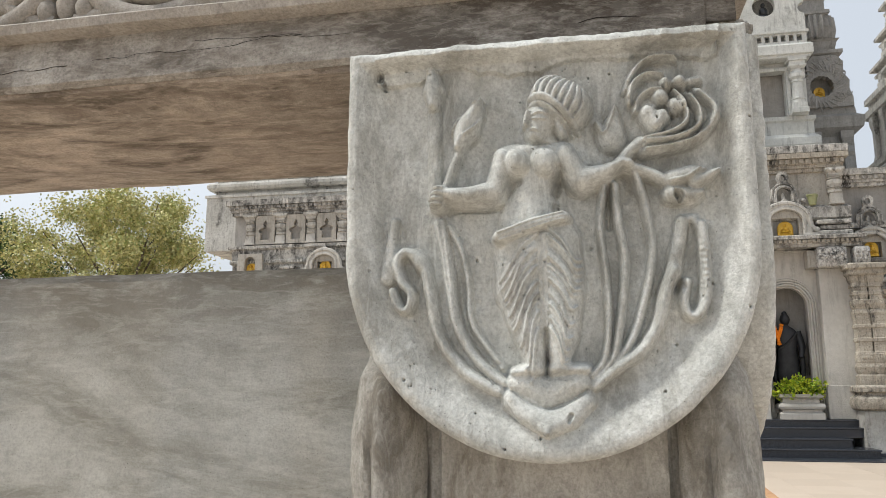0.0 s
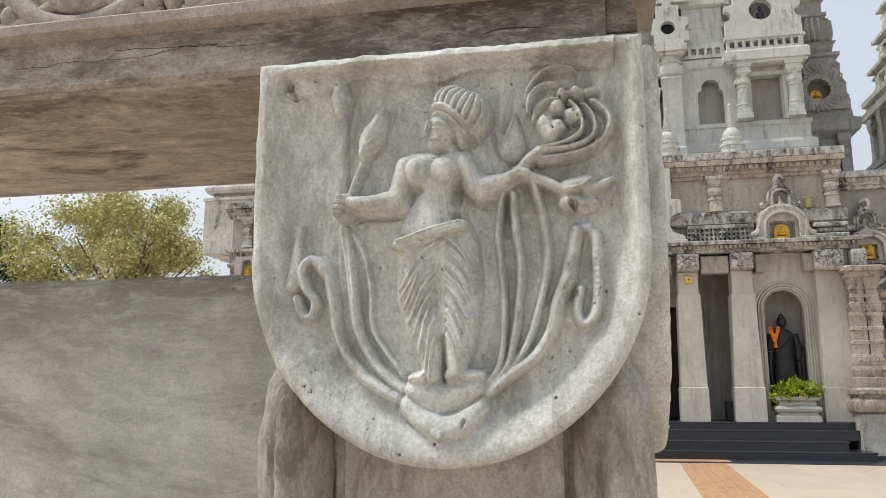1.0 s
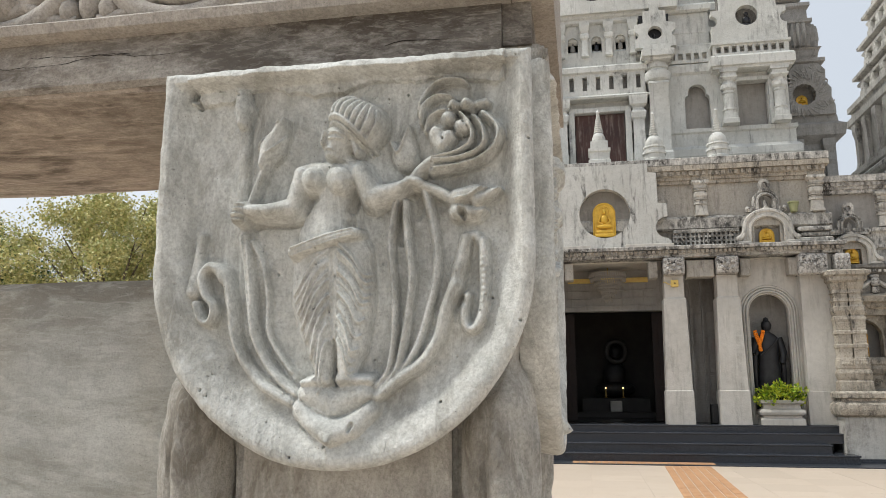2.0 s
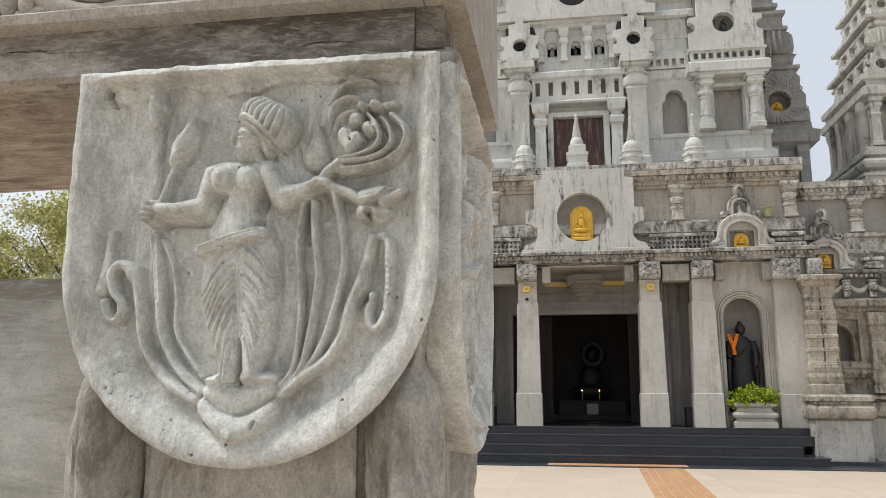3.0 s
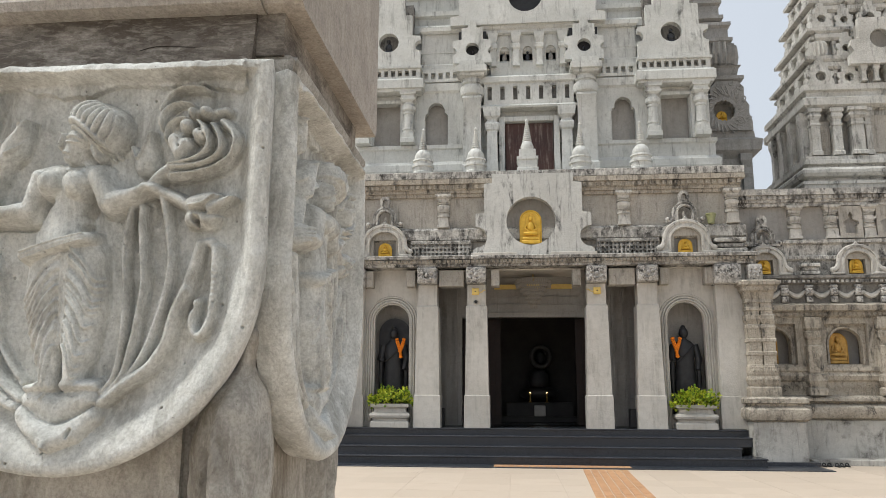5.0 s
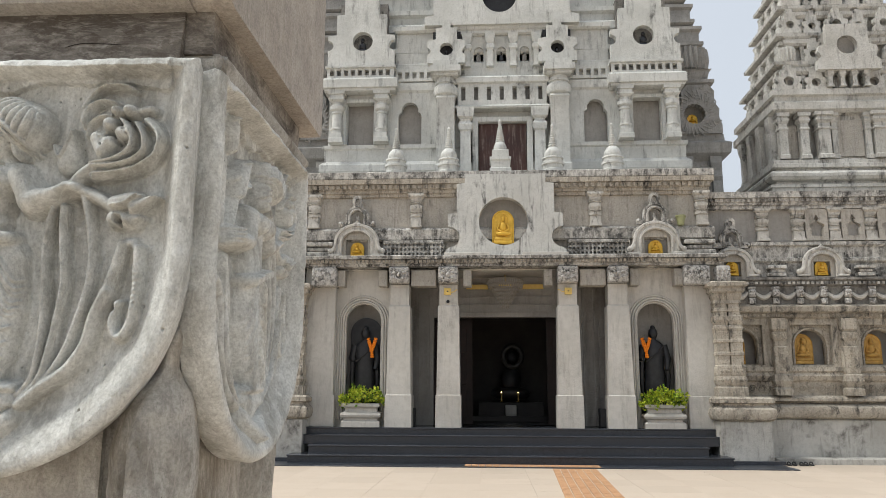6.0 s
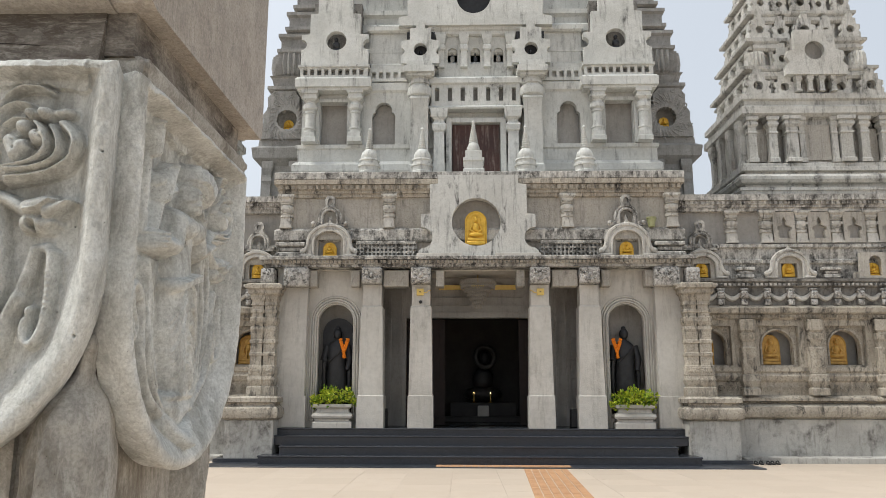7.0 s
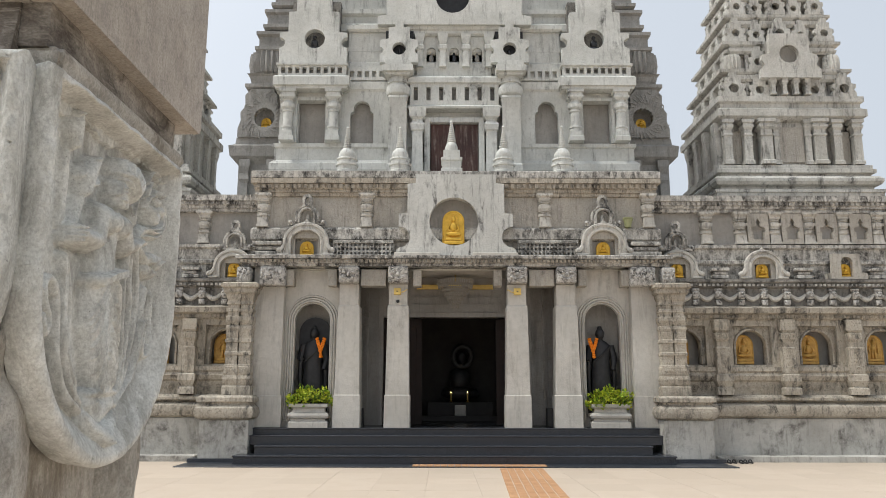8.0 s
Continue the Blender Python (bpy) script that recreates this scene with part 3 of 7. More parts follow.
def groove_rows():
    """Incised lines and undercuts."""
    rows = []
    rows += bow([(0.0008, 1.6103), (0.0009, 1.5867), (0.0001, 1.5722)], 0.002, 0.0014, 0.007)
    rows += bow([(-0.0298, 1.5587), (-0.017, 1.5481), (0.0001, 1.5429), (0.0173, 1.5482), (0.033, 1.5591)], 0.002, 0.0014, 0.005)
    rows += bow([(-0.0427, 1.5822), (-0.0341, 1.5787), (-0.0241, 1.5801)], 0.002, 0.0014, 0.003)
    rows += bow([(-0.0163, 1.7803), (-0.0058, 1.7775), (0.0056, 1.7778)], 0.0023, 0.0016, 0.006)
    rows += bow([(-0.0209, 1.7426), (-0.0261, 1.7412), (-0.0303, 1.734), (-0.0346, 1.7289)], 0.0036, 0.0025, 0.006)
    rows += bow([(0.0144, 1.7528), (0.0142, 1.7407), (0.011, 1.7319)], 0.0036, 0.0025, 0.006)
    rows += bow([(0.0184, 1.7473), (0.0243, 1.7349), (0.0333, 1.7292)], 0.0031, 0.0021, 0.004)
    rows += bow([(-0.0855, 1.7197), (-0.0753, 1.7229), (-0.0462, 1.7216), (-0.0346, 1.7289)], 0.0023, 0.0016, 0.0045)
    rows += bow([(-0.0834, 1.7432), (-0.062, 1.7431), (-0.0487, 1.751)], 0.002, 0.0014, 0.0025)
    rows += bow([(0.036, 1.7579), (0.0521, 1.7569), (0.0652, 1.7588)], 0.0018, 0.0012, 0.003)
    rows += bow([(0.0595, 1.7357), (0.0574, 1.7151), (0.0574, 1.6998)], 0.0026, 0.0018, 0.005)
    rows += bow([(0.1094, 1.6433), (0.1152, 1.648), (0.1179, 1.645)], 0.0031, 0.0021, 0.006)
    rows += bow([(0.0719, 1.7495), (0.0763, 1.7348), (0.073, 1.7246)], 0.0036, 0.0025, 0.003)
    rows += bow([(-0.0929, 1.7115), (-0.0906, 1.6902), (-0.0851, 1.6483)], 0.0018, 0.0012, 0.003)
    rows += bow([(-0.0777, 1.6585), (-0.0735, 1.6276), (-0.0662, 1.6023), (-0.0518, 1.5847)], 0.0026, 0.0018, 0.003)
    rows += bow([(-0.0965, 1.623), (-0.0922, 1.6077), (-0.0816, 1.5915)], 0.002, 0.0014, 0.0025)
    rows += bow([(0.02, 1.5378), (0.0179, 1.533)], 0.002, 0.0014, 0.006)
    rows += bow([(-0.0389, 1.55), (-0.029, 1.5366), (-0.0172, 1.53)], 0.0026, 0.0018, 0.003)
    rows += bow([(0.0905, 1.7714), (0.112, 1.77), (0.1365, 1.7757), (0.1478, 1.7884)], 0.002, 0.0014, 0.0025)
    rows += bow([(0.1127, 1.8312), (0.1135, 1.8269), (0.1161, 1.8192), (0.1291, 1.8224), (0.139, 1.8248)], 0.0015, 0.0011, 0.005)
    rows += bow([(0.0967, 1.8047), (0.1035, 1.801), (0.1095, 1.8027), (0.1112, 1.7973), (0.115, 1.7939)], 0.0018, 0.0012, 0.005)
    rows += bow([(0.1266, 1.812), (0.1293, 1.8065), (0.1281, 1.8013)], 0.002, 0.0014, 0.005)
    return rows


def soften(a, n):
    """Worn smooth: each point drawn towards its neighbours n times."""
    for _ in range(n):
        p = np.pad(a, 1, mode="edge")
        a = 0.5 * a + 0.125 * (p[:-2, 1:-1] + p[2:, 1:-1] + p[1:-1, :-2] + p[1:-1, 2:])
    return a


def wobble(u, z, size, seed):
    return np.array([[noise.noise((a * size, b * size, seed)) for a, b in zip(ra, rb)] for ra, rb in zip(u, z)])


def shield_mesh(gain, fine, deep_field):
    NU, N1, N2 = int(330 * fine), int(200 * fine), int(170 * fine)
    zs = np.concatenate([np.linspace(ZT, ZC, N1, endpoint=False), ZC - HB * np.sin(np.linspace(0, math.pi / 2, N2) ** 1.0)])
    ws = np.concatenate([np.full(N1, HA), HA * np.cos(np.linspace(0, math.pi / 2, N2))])
    ws[-1] = 0.002
    s = np.linspace(-1, 1, NU)
    u = ws[:, None] * s[None, :]
    z = np.repeat(zs[:, None], NU, 1)
    e = np.sqrt((u / HA) ** 2 + ((z - ZC) / HB) ** 2)
    d = np.where(z > ZC, np.minimum(HA - np.abs(u), ZT - z), (1 - e) * 0.175)
    n30, n95, n240 = wobble(u, z, 30, 1.7), wobble(u, z, 95, 4.2), wobble(u, z, 260, 8.1)
    rough = 0.8 * n30 + 0.2 * n95
    d0 = np.clip(d, 0, None)
    d = np.clip(d0 + 0.0022 * rough * np.clip(d0 / 0.004, 0, 1), 0, None)
    # a narrow rim, then a hollow that runs out into the field; short under the top edge
    top = np.clip((HA - np.abs(u) - (ZT - z)) / 0.012, 0, 1) * (z > ZC)
    wide = (0.026 + 0.022 * np.clip((ZC + 0.03 - z) / HB, 0, 1)) * (1 - 0.72 * top)
    k = np.clip((d - 0.010) / wide, 0, 1)
    k = k * k * (3 - 2 * k) * 0.7 + (1 - (1 - k) ** 2) * 0.3
    h = 0.0175 * (1 - k) - deep_field * k
    edge = np.clip(1 - (d0 + 0.0016 * rough) / 0.0075, 0, 1)
    h = h - 0.009 * (1 - np.sqrt(np.clip(1 - edge * edge, 0, 1)))
    # the carving: bars melt into one another where they meet
    uu = u + 0.0008 * n30 + 0.0001 * n95
    zc = z + 0.0008 * np.roll(n30, 37, 1) + 0.0001 * np.roll(n95, 53, 1)
    rise = np.zeros_like(h)
    for bars in shield_rows():
        f = np.zeros_like(h)
        for row in bars:
            f = np.maximum(f, cone_line(uu, zc, row))
        melt = 0.0016 * np.clip(np.minimum(f, rise) / 0.003, 0, 1) + 1e-9
        q = np.clip(0.5 + 0.5 * (rise - f) / melt, 0, 1)
        rise = rise * q + f * (1 - q) + melt * q * (1 - q)
    extra, sunk = np.zeros_like(h), np.zeros_like(h)
    for row in fold_rows():
        extra = np.maximum(extra, cone_line(uu, zc, row))
    for row in groove_rows():
        sunk = np.maximum(sunk, cone_line(uu, zc, row))
    # grooves that the tool left round the figure
    rise = 0.6 * soften(rise, int(1.5 * fine)) + 0.4 * soften(rise, int(5 * fine))
    h = h + (gain * rise + 2.0 * soften(extra, 1) - 0.9 * soften(sunk, int(3 * fine))) * np.clip((d - 0.012) / 0.012, 0, 1)
    # worn, hand-made unevenness
    h = h + 0.0010 * n30 + 0.0004 * n95 + 0.00013 * n240
    # brushed-on cement, thicker in places
    coat = np.clip((wobble(u * 2.2, z * 0.5, 46, 2.4) + 0.5 * n95 - 0.16) / 0.07, 0, 1)
    h = h + 0.0004 * coat
    # ragged plaster lip under the top edge
    lip = np.array([0.026 + 0.015 * noise.noise((x * 13, 0.3, 0.9)) + 0.004 * noise.noise((x * 50, 2.3, 0.9)) + 0.0016 * noise.noise((x * 190, 2.3, 0.9)) for x in u[0]])
    under = np.clip((lip[None, :] - (ZT - z)) / 0.0016, 0, 1) * (np.abs(u) < HA - 0.024 + 0.006 * n30)
    h = h + 0.0068 * under * np.clip((ZT - z) / 0.016, 0.15, 1) + 0.0016 * under * n95
    rng = random.Random(21)
    spots = [((rng.random() * 2 - 1) * HA, ZT - rng.random() * (ZT - ZC + HB)) for _ in range(24)]
    for i in range(240):
        a, b = (rng.random() * 2 - 1) * HA, ZT - rng.random() * (ZT - ZC + HB)
        if i % 5:
            a, b = spots[i % 24][0] + rng.gauss(0, 0.012), spots[i % 24][1] + rng.gauss(0, 0.016)
        r = 0.00042 + 0.0008 * rng.random() ** 7
        deep = 0.0035 + 0.003 * rng.random()
        near = (np.abs(zs - b) < 4 * r).nonzero()[0]
        if len(near):
            i0, i1 = near[0], near[-1] + 1
            h[i0:i1] -= deep * np.exp(-(((u[i0:i1] - a) ** 2 + (z[i0:i1] - b) ** 2 * rng.uniform(0.6, 1.4)) / (r * r)) ** 2)
    for a, b, r in ((-0.154, 1.857, 0.0035), (-0.15, 1.849, 0.0025), (0.0745 - 0.063, 1.7185, 0.0028), (0.118, 1.7235, 0.0028), (0.115, 1.726, 0.002)):
        h = h - 0.010 * np.exp(-(((u - a) ** 2 + ((z - b) * 0.6) ** 2) / (r * r)) ** 2)
    zz = z + 0.0016 * np.array([noise.noise((x * 22, 5.0, 0.2)) for x in u[0]])[None, :] * (z > ZT - 0.012)
    verts = np.stack([u, -h, zz], -1).reshape(-1, 3).tolist()
    rows, cols = h.shape
    faces = [(i * cols + j, (i + 1) * cols + j, (i + 1) * cols + j + 1, i * cols + j + 1) for i in range(rows - 1) for j in range(cols - 1)]
    rim = [j for j in range(cols)] + [i * cols + cols - 1 for i in range(1, rows)] + [(rows - 1) * cols + j for j in range(cols - 2, -1, -1)] + [i * cols for i in range(rows - 2, 0, -1)]
    n0 = len(verts)
    verts += [(verts[i][0] * 0.965, 0.018, verts[i][2] - 0.004 * (verts[i][2] > ZC) + 0.004 * (verts[i][2] < ZC)) for i in rim]
    m = len(rim)
    faces += [(rim[i], rim[(i + 1) % m], n0 + (i + 1) % m, n0 + i) for i in range(m)]
    me = bpy.data.meshes.new("shield")
    me.from_pydata(verts, [], faces)
    me.materials.append(SHIELD)
    me.polygons.foreach_set("use_smooth", [True] * len(me.polygons))
    me.update()
    return me


for at_, turn, gain, fine, deep_field in (((PX, 0.851, 0), 0, 1.75, 1.7, 0.005), ((0.243, PY + 0.0095, 0), 90, 1.7, 1.35, 0.012)):
    ob = hang(new("shield", shield_mesh(gain, fine, deep_field)), pillar)
    ob.matrix_basis = pose(*at_, 0, 0, turn) @ Matrix.Diagonal((0.968 if turn else 1.0, 1, 1, 1))
    tagged(ob, "pale shield carved with a standing figure and lotus stems")

# core, with softened corners
bm = bmesh.new()
stack(bm, PX, PY, 0.12, 0.12, [(0.0, -0.012), (0.0, 1.884)])
stack(bm, PX, PY, 0.152, 0.112, [(0.0, -0.013), (0.0, 1.56), (0.01, 1.6), (0.01, 1.885)])
stack(bm, PX, PY, 0.112, 0.152, [(0.0, -0.014), (0.0, 1.56), (0.01, 1.6), (0.01, 1.886)])
bmesh.ops.bevel(bm, geom=[e for e in bm.edges if abs(e.verts[0].co.z - e.verts[1].co.z) > 0.3], offset=0.012, segments=3, affect="EDGES")
part("shaft", bm, BODY, pillar, "brown-stained square shaft", 40)


def corner_web(sx, sy):
    """The concave web of concrete between two shields at a corner."""
    bm = bmesh.new()
    rings = []
    for z, k in ((1.884, 1.0), (1.80, 1.0), (1.74, 1.0), (1.70, 0.995), (1.67, 0.98), (1.645, 0.965), (1.62, 0.95), (1.59, 0.925), (1.56, 0.88), (1.5, 0.82), (1.40, 0.78), (0.6, 0.78)):
        a, b = 0.156 * k + 0.008, 0.154 * k + 0.008
        ring = [(a - 0.045, b + 0.002), (a - 0.02, b), (a - 0.006, b - 0.006), (a, b - 0.02), (a + 0.001, b - 0.045), (a - 0.05, b - 0.05)]
        rings.append([bm.verts.new((PX + sx * x, PY + sy * y, z)) for x, y in ring])
    for p, q in zip(rings, rings[1:]):
        for i in range(6):
            bm.faces.new((p[i], p[(i + 1) % 6], q[(i + 1) % 6], q[i]))
    bm.faces.new(rings[0])
    bm.faces.new(rings[-1][::-1])
    return bm


def paw(sx, sy):
    """A stout rounded leg below the shields, with folds and toes."""
    bm = bmesh.new()
    n, rings = 44, []
    zs, rs = (1.42, 1.445, 1.485, 1.53, 1.555, 1.572, 1.585, 1.596, 1.607, 1.616, 1.625, 1.631), (0.041, 0.039, 0.042, 0.0415, 0.037, 0.029, 0.017, 0.0095, 0.008, 0.009, 0.0075, 0.002)
    for i in range(56):
        t = i / 55
        z = 1.631 - 0.211 * t
        r = 0.86 * float(np.interp(z, zs, rs))
        ring = []
        for k in range(n):
            a = 6.28319 * k / n
            deep = min(1, max(0, t - 0.12) * 2.2)
            f = 1 + 0.07 * math.cos(5 * a + 1.3) * deep - 0.2 * max(0, math.cos(4 * a + 0.5 + 1.5 * t)) ** 6 * deep + 0.07 * noise.noise((math.cos(a) * 2, math.sin(a) * 2, z * 26))
            f += 0.03 * noise.noise((math.cos(a) * 6, math.sin(a) * 6, z * 60))
            lean = -0.019 * max(0.0, 1 - t / 0.42) ** 1.3
            ring.append(bm.verts.new((PX + sx * ((0.144 if sx > 0 else 0.151) - lean) + r * f * math.cos(a) * 0.95, PY + sy * (0.134 - lean) + r * f * math.sin(a) * 1.42, z)))
        rings.append(ring)
    for p, q in zip(rings, rings[1:]):
        for k in range(n):
            bm.faces.new((p[k], p[(k + 1) % n], q[(k + 1) % n], q[k]))
    bm.faces.new(rings[0])
    bm.faces.new(rings[-1][::-1])
    return bm


for sx, sy in ((-1, -1), (1, -1), (1, 1), (-1, 1)):
    part("corner_web", corner_web(sx, sy), BODY, pillar, "", 50)
    part("leg", paw(sx, sy), BODY, pillar, "rounded leg with worn folds", 60)

bm = bmesh.new()
stack(bm, PX, 1.045, 0.16, 0.136, [(0.0, 1.862), (0.028, 1.872), (0.036, 1.882), (0.036, 1.896), (0.02, 1.904)])
bmesh.ops.bevel(bm, geom=list(bm.edges), offset=0.004, segments=2, affect="EDGES")
part("neck_block", bm, BODY, pillar, "", 50)

# ---- the lintel, frieze and parapet to the side ----
lintel = thing("lintel", (-1.0, 1.05, 1.88), "cracked concrete lintel resting on the railing pillar", "lintel")


def rough_prism(profile, x0, x1, step, amp, seed):
    """A long bar of that profile (y, z), slightly uneven."""
    bm = bmesh.new()
    n = int((x1 - x0) / step)
    rings = []
    for i in range(n + 1):
        x = x0 + (x1 - x0) * i / n
        rings.append([bm.verts.new((x, y + amp * noise.noise((x * 9, k * 3.1, seed)), z + amp * noise.noise((x * 11, k * 2.7, seed + 5)))) for k, (y, z) in enumerate(profile)])
    m = len(profile)
    for p, q in zip(rings, rings[1:]):
        for k in range(m):
            bm.faces.new((p[k], p[(k + 1) % m], q[(k + 1) % m], q[k]))
    bm.faces.new(rings[0])
    bm.faces.new(rings[-1][::-1])
    return bm


part("beam", rough_prism([(0.876, 1.945), (0.872, 1.915), (0.868, 1.888), (0.874, 1.878), (0.905, 1.874), (0.93, 1.868), (1.06, 1.866), (1.2, 1.868), (1.235, 1.874), (1.24, 1.945)], -2.4, 0.215, 0.02, 0.0022, 1.0), SOFFIT, lintel, "brown damp underside with long cracks", 35)
part("beam_face", rough_prism([(0.872, 1.944), (0.8675, 1.915), (0.864, 1.888), (0.869, 1.882), (0.877, 1.884), (0.88, 1.944)], -2.4, 0.2155, 0.02, 0.0016, 9.0), FASCIA, lintel, "grey front face with pale wash and cracks", 35)
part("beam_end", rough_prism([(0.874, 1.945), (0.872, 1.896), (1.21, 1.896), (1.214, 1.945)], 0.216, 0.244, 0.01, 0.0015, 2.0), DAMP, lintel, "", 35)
slab = part("slab", rough_prism([(0.853, 1.957), (0.85, 1.954), (0.852, 1.944), (0.862, 1.941), (1.25, 1.941), (1.257, 1.95), (1.257, 2.22), (0.915, 2.22), (0.915, 1.975), (0.876, 1.966)], -2.4, 0.225, 0.02, 0.001, 4.0), SLAB, lintel, "projecting slab with a narrow ledge", 35)
bm = rough_prism([(0.85, 2.22), (0.85, 1.954), (0.858, 1.944), (0.868, 1.941), (1.25, 1.941), (1.257, 1.95), (1.257, 2.22)], 0.226, 0.266, 0.008, 0.0008, 6.0)
part("slab_end", bm, SLAB, lintel, "smooth pale slab end", 35)
# carved scroll band
bm = bmesh.new()
for k in range(9):
    cx = 0.10 - 0.225 * k
    side = 1
    for r in (0.085, 0.062):
        tube(bm, [(cx + r * 1.15 * math.cos(radians(a)), 0.876, 2.045 + r * math.sin(radians(a))) for a in range(190, 352, 9)], 0.0135 if r > 0.07 else 0.009)
    tube(bm, [(cx - 0.1 + 0.012 * i, 0.876, 1.964 + 0.00062 * i * i * 1.4) for i in range(12)], 0.009)
    tube(bm, [(cx + 0.1 - 0.012 * i, 0.876, 1.964 + 0.00062 * i * i * 1.4) for i in range(12)], 0.009)
    for j in (-1, 0, 1):
        blob(bm, (cx + 0.112 + 0.024 * j, 0.878, 1.984 - abs(j) * 0.006), (0.012, 0.016, 0.022 - abs(j) * 0.006))
    blob(bm, (cx, 0.876, 2.0), (0.03, 0.02, 0.026))
    for j in range(5):
        a = radians(72 * j + 90)
        blob(bm, (cx + 0.03 * math.cos(a), 0.874, 2.035 + 0.03 * math.sin(a)), (0.016, 0.014, 0.02))
part("scroll_carving", bm, SLAB, lintel, "deep carved foliage scrolls", 60)

parapet = tagged(new("parapet", to_mesh("parapet", rough_prism([(0.985, 0.0), (0.982, 1.2), (0.98, 1.685), (0.986, 1.694), (1.0, 1.696), (1.08, 1.696), (1.094, 1.69), (1.1, 1.68), (1.1, 0.0)], -3.2, -0.075, 0.04, 0.0012, 8.0), RENDER, 35)), "grey trowelled cement parapet beside the railing pillar", "parapet", kind="structure")

# ---- the black granite steps ----
stairs = thing("staircase", (XC, 18.0, 0), "black polished granite steps up to the temple porch", "stairs")
for x0, x1, y0, z0, z1 in ((-3.99, 5.78, 17.5, 0.0, 0.2), (-3.6, 5.36, 17.85, 0.2, 0.39), (-3.98, 5.78, 18.2, 0.39, 0.6), (-3.9, 5.75, 18.47, 0.6, 0.757)):
    bm = boxes((x0, x1, y0 + 0.025, 24.0, z0, z1 - 0.035))
    st = part("riser", bm, GRANITE, stairs)
    part("tread", boxes((x0 - 0.02, x1 + 0.02, y0, 24.0, z1 - 0.035, z1), bev=0.006), TREAD, stairs, "polished tread with a pale worn edge")
tagged(new("plinth_slab", to_mesh("plinth_slab", boxes((-5.1, 6.95, 16.95, 18.6, -0.012, 0.022), bev=0.005), GRANITE)), "thin dark granite slab round the foot of the steps", "paving", kind="structure")

# ---- the porch ----
porch = thing("temple_porch", (XC, 18.6, 0.757), "pale painted temple porch with columns and a weathered parapet", "temple porch")


def put_column(x, w0, w1):
    """A square tapering column with a taller foot."""
    bm = bmesh.new()
    stack(bm, x, 18.82, 0, 0, [(w0 / 2 + 0.02, 0.757), (w0 / 2 + 0.015, 1.5), (w0 / 2 - 0.005, 1.52), (w1 / 2 + 0.012, 3.62), (w1 / 2 - 0.02, 3.66), (w1 / 2 - 0.02, 4.16)])
    col = part("column", bm, COLUMN, porch)
    cap = bmesh.new()
    box(cap, x - 0.24, x + 0.24, 18.33, 18.95, 4.17, 4.57, 0.03)
    for sx in (-1, 1):
        blob(cap, (x + sx * 0.11, 18.33, 4.42), (0.065, 0.05, 0.045))
        tube(cap, [(x + sx * (0.03 + 0.05 * i), 18.325, 4.5 + 0.03 * math.sin(i * 1.1)) for i in range(5)], 0.018, 6)
        blob(cap, (x + sx * 0.2, 18.36, 4.52), (0.05, 0.05, 0.05), 1)
    blob(cap, (x, 18.32, 4.37), (0.05, 0.06, 0.06))
    tube(cap, [(x - 0.15 + 0.05 * i, 18.325, 4.25 + 0.02 * abs(i - 3)) for i in range(7)], 0.03, 6)
    for sx in (-1, 1):
        # brow, ear and jowl of the mask
        tube(cap, [(x + sx * 0.03, 18.32, 4.44), (x + sx * 0.09, 18.3, 4.49), (x + sx * 0.17, 18.32, 4.45)], 0.022, 6)
        blob(cap, (x + sx * 0.13, 18.33, 4.3), (0.06, 0.05, 0.055), 1)
    part("lion_capital", cap, MASK, porch, "weathered carved mask capital", 50)


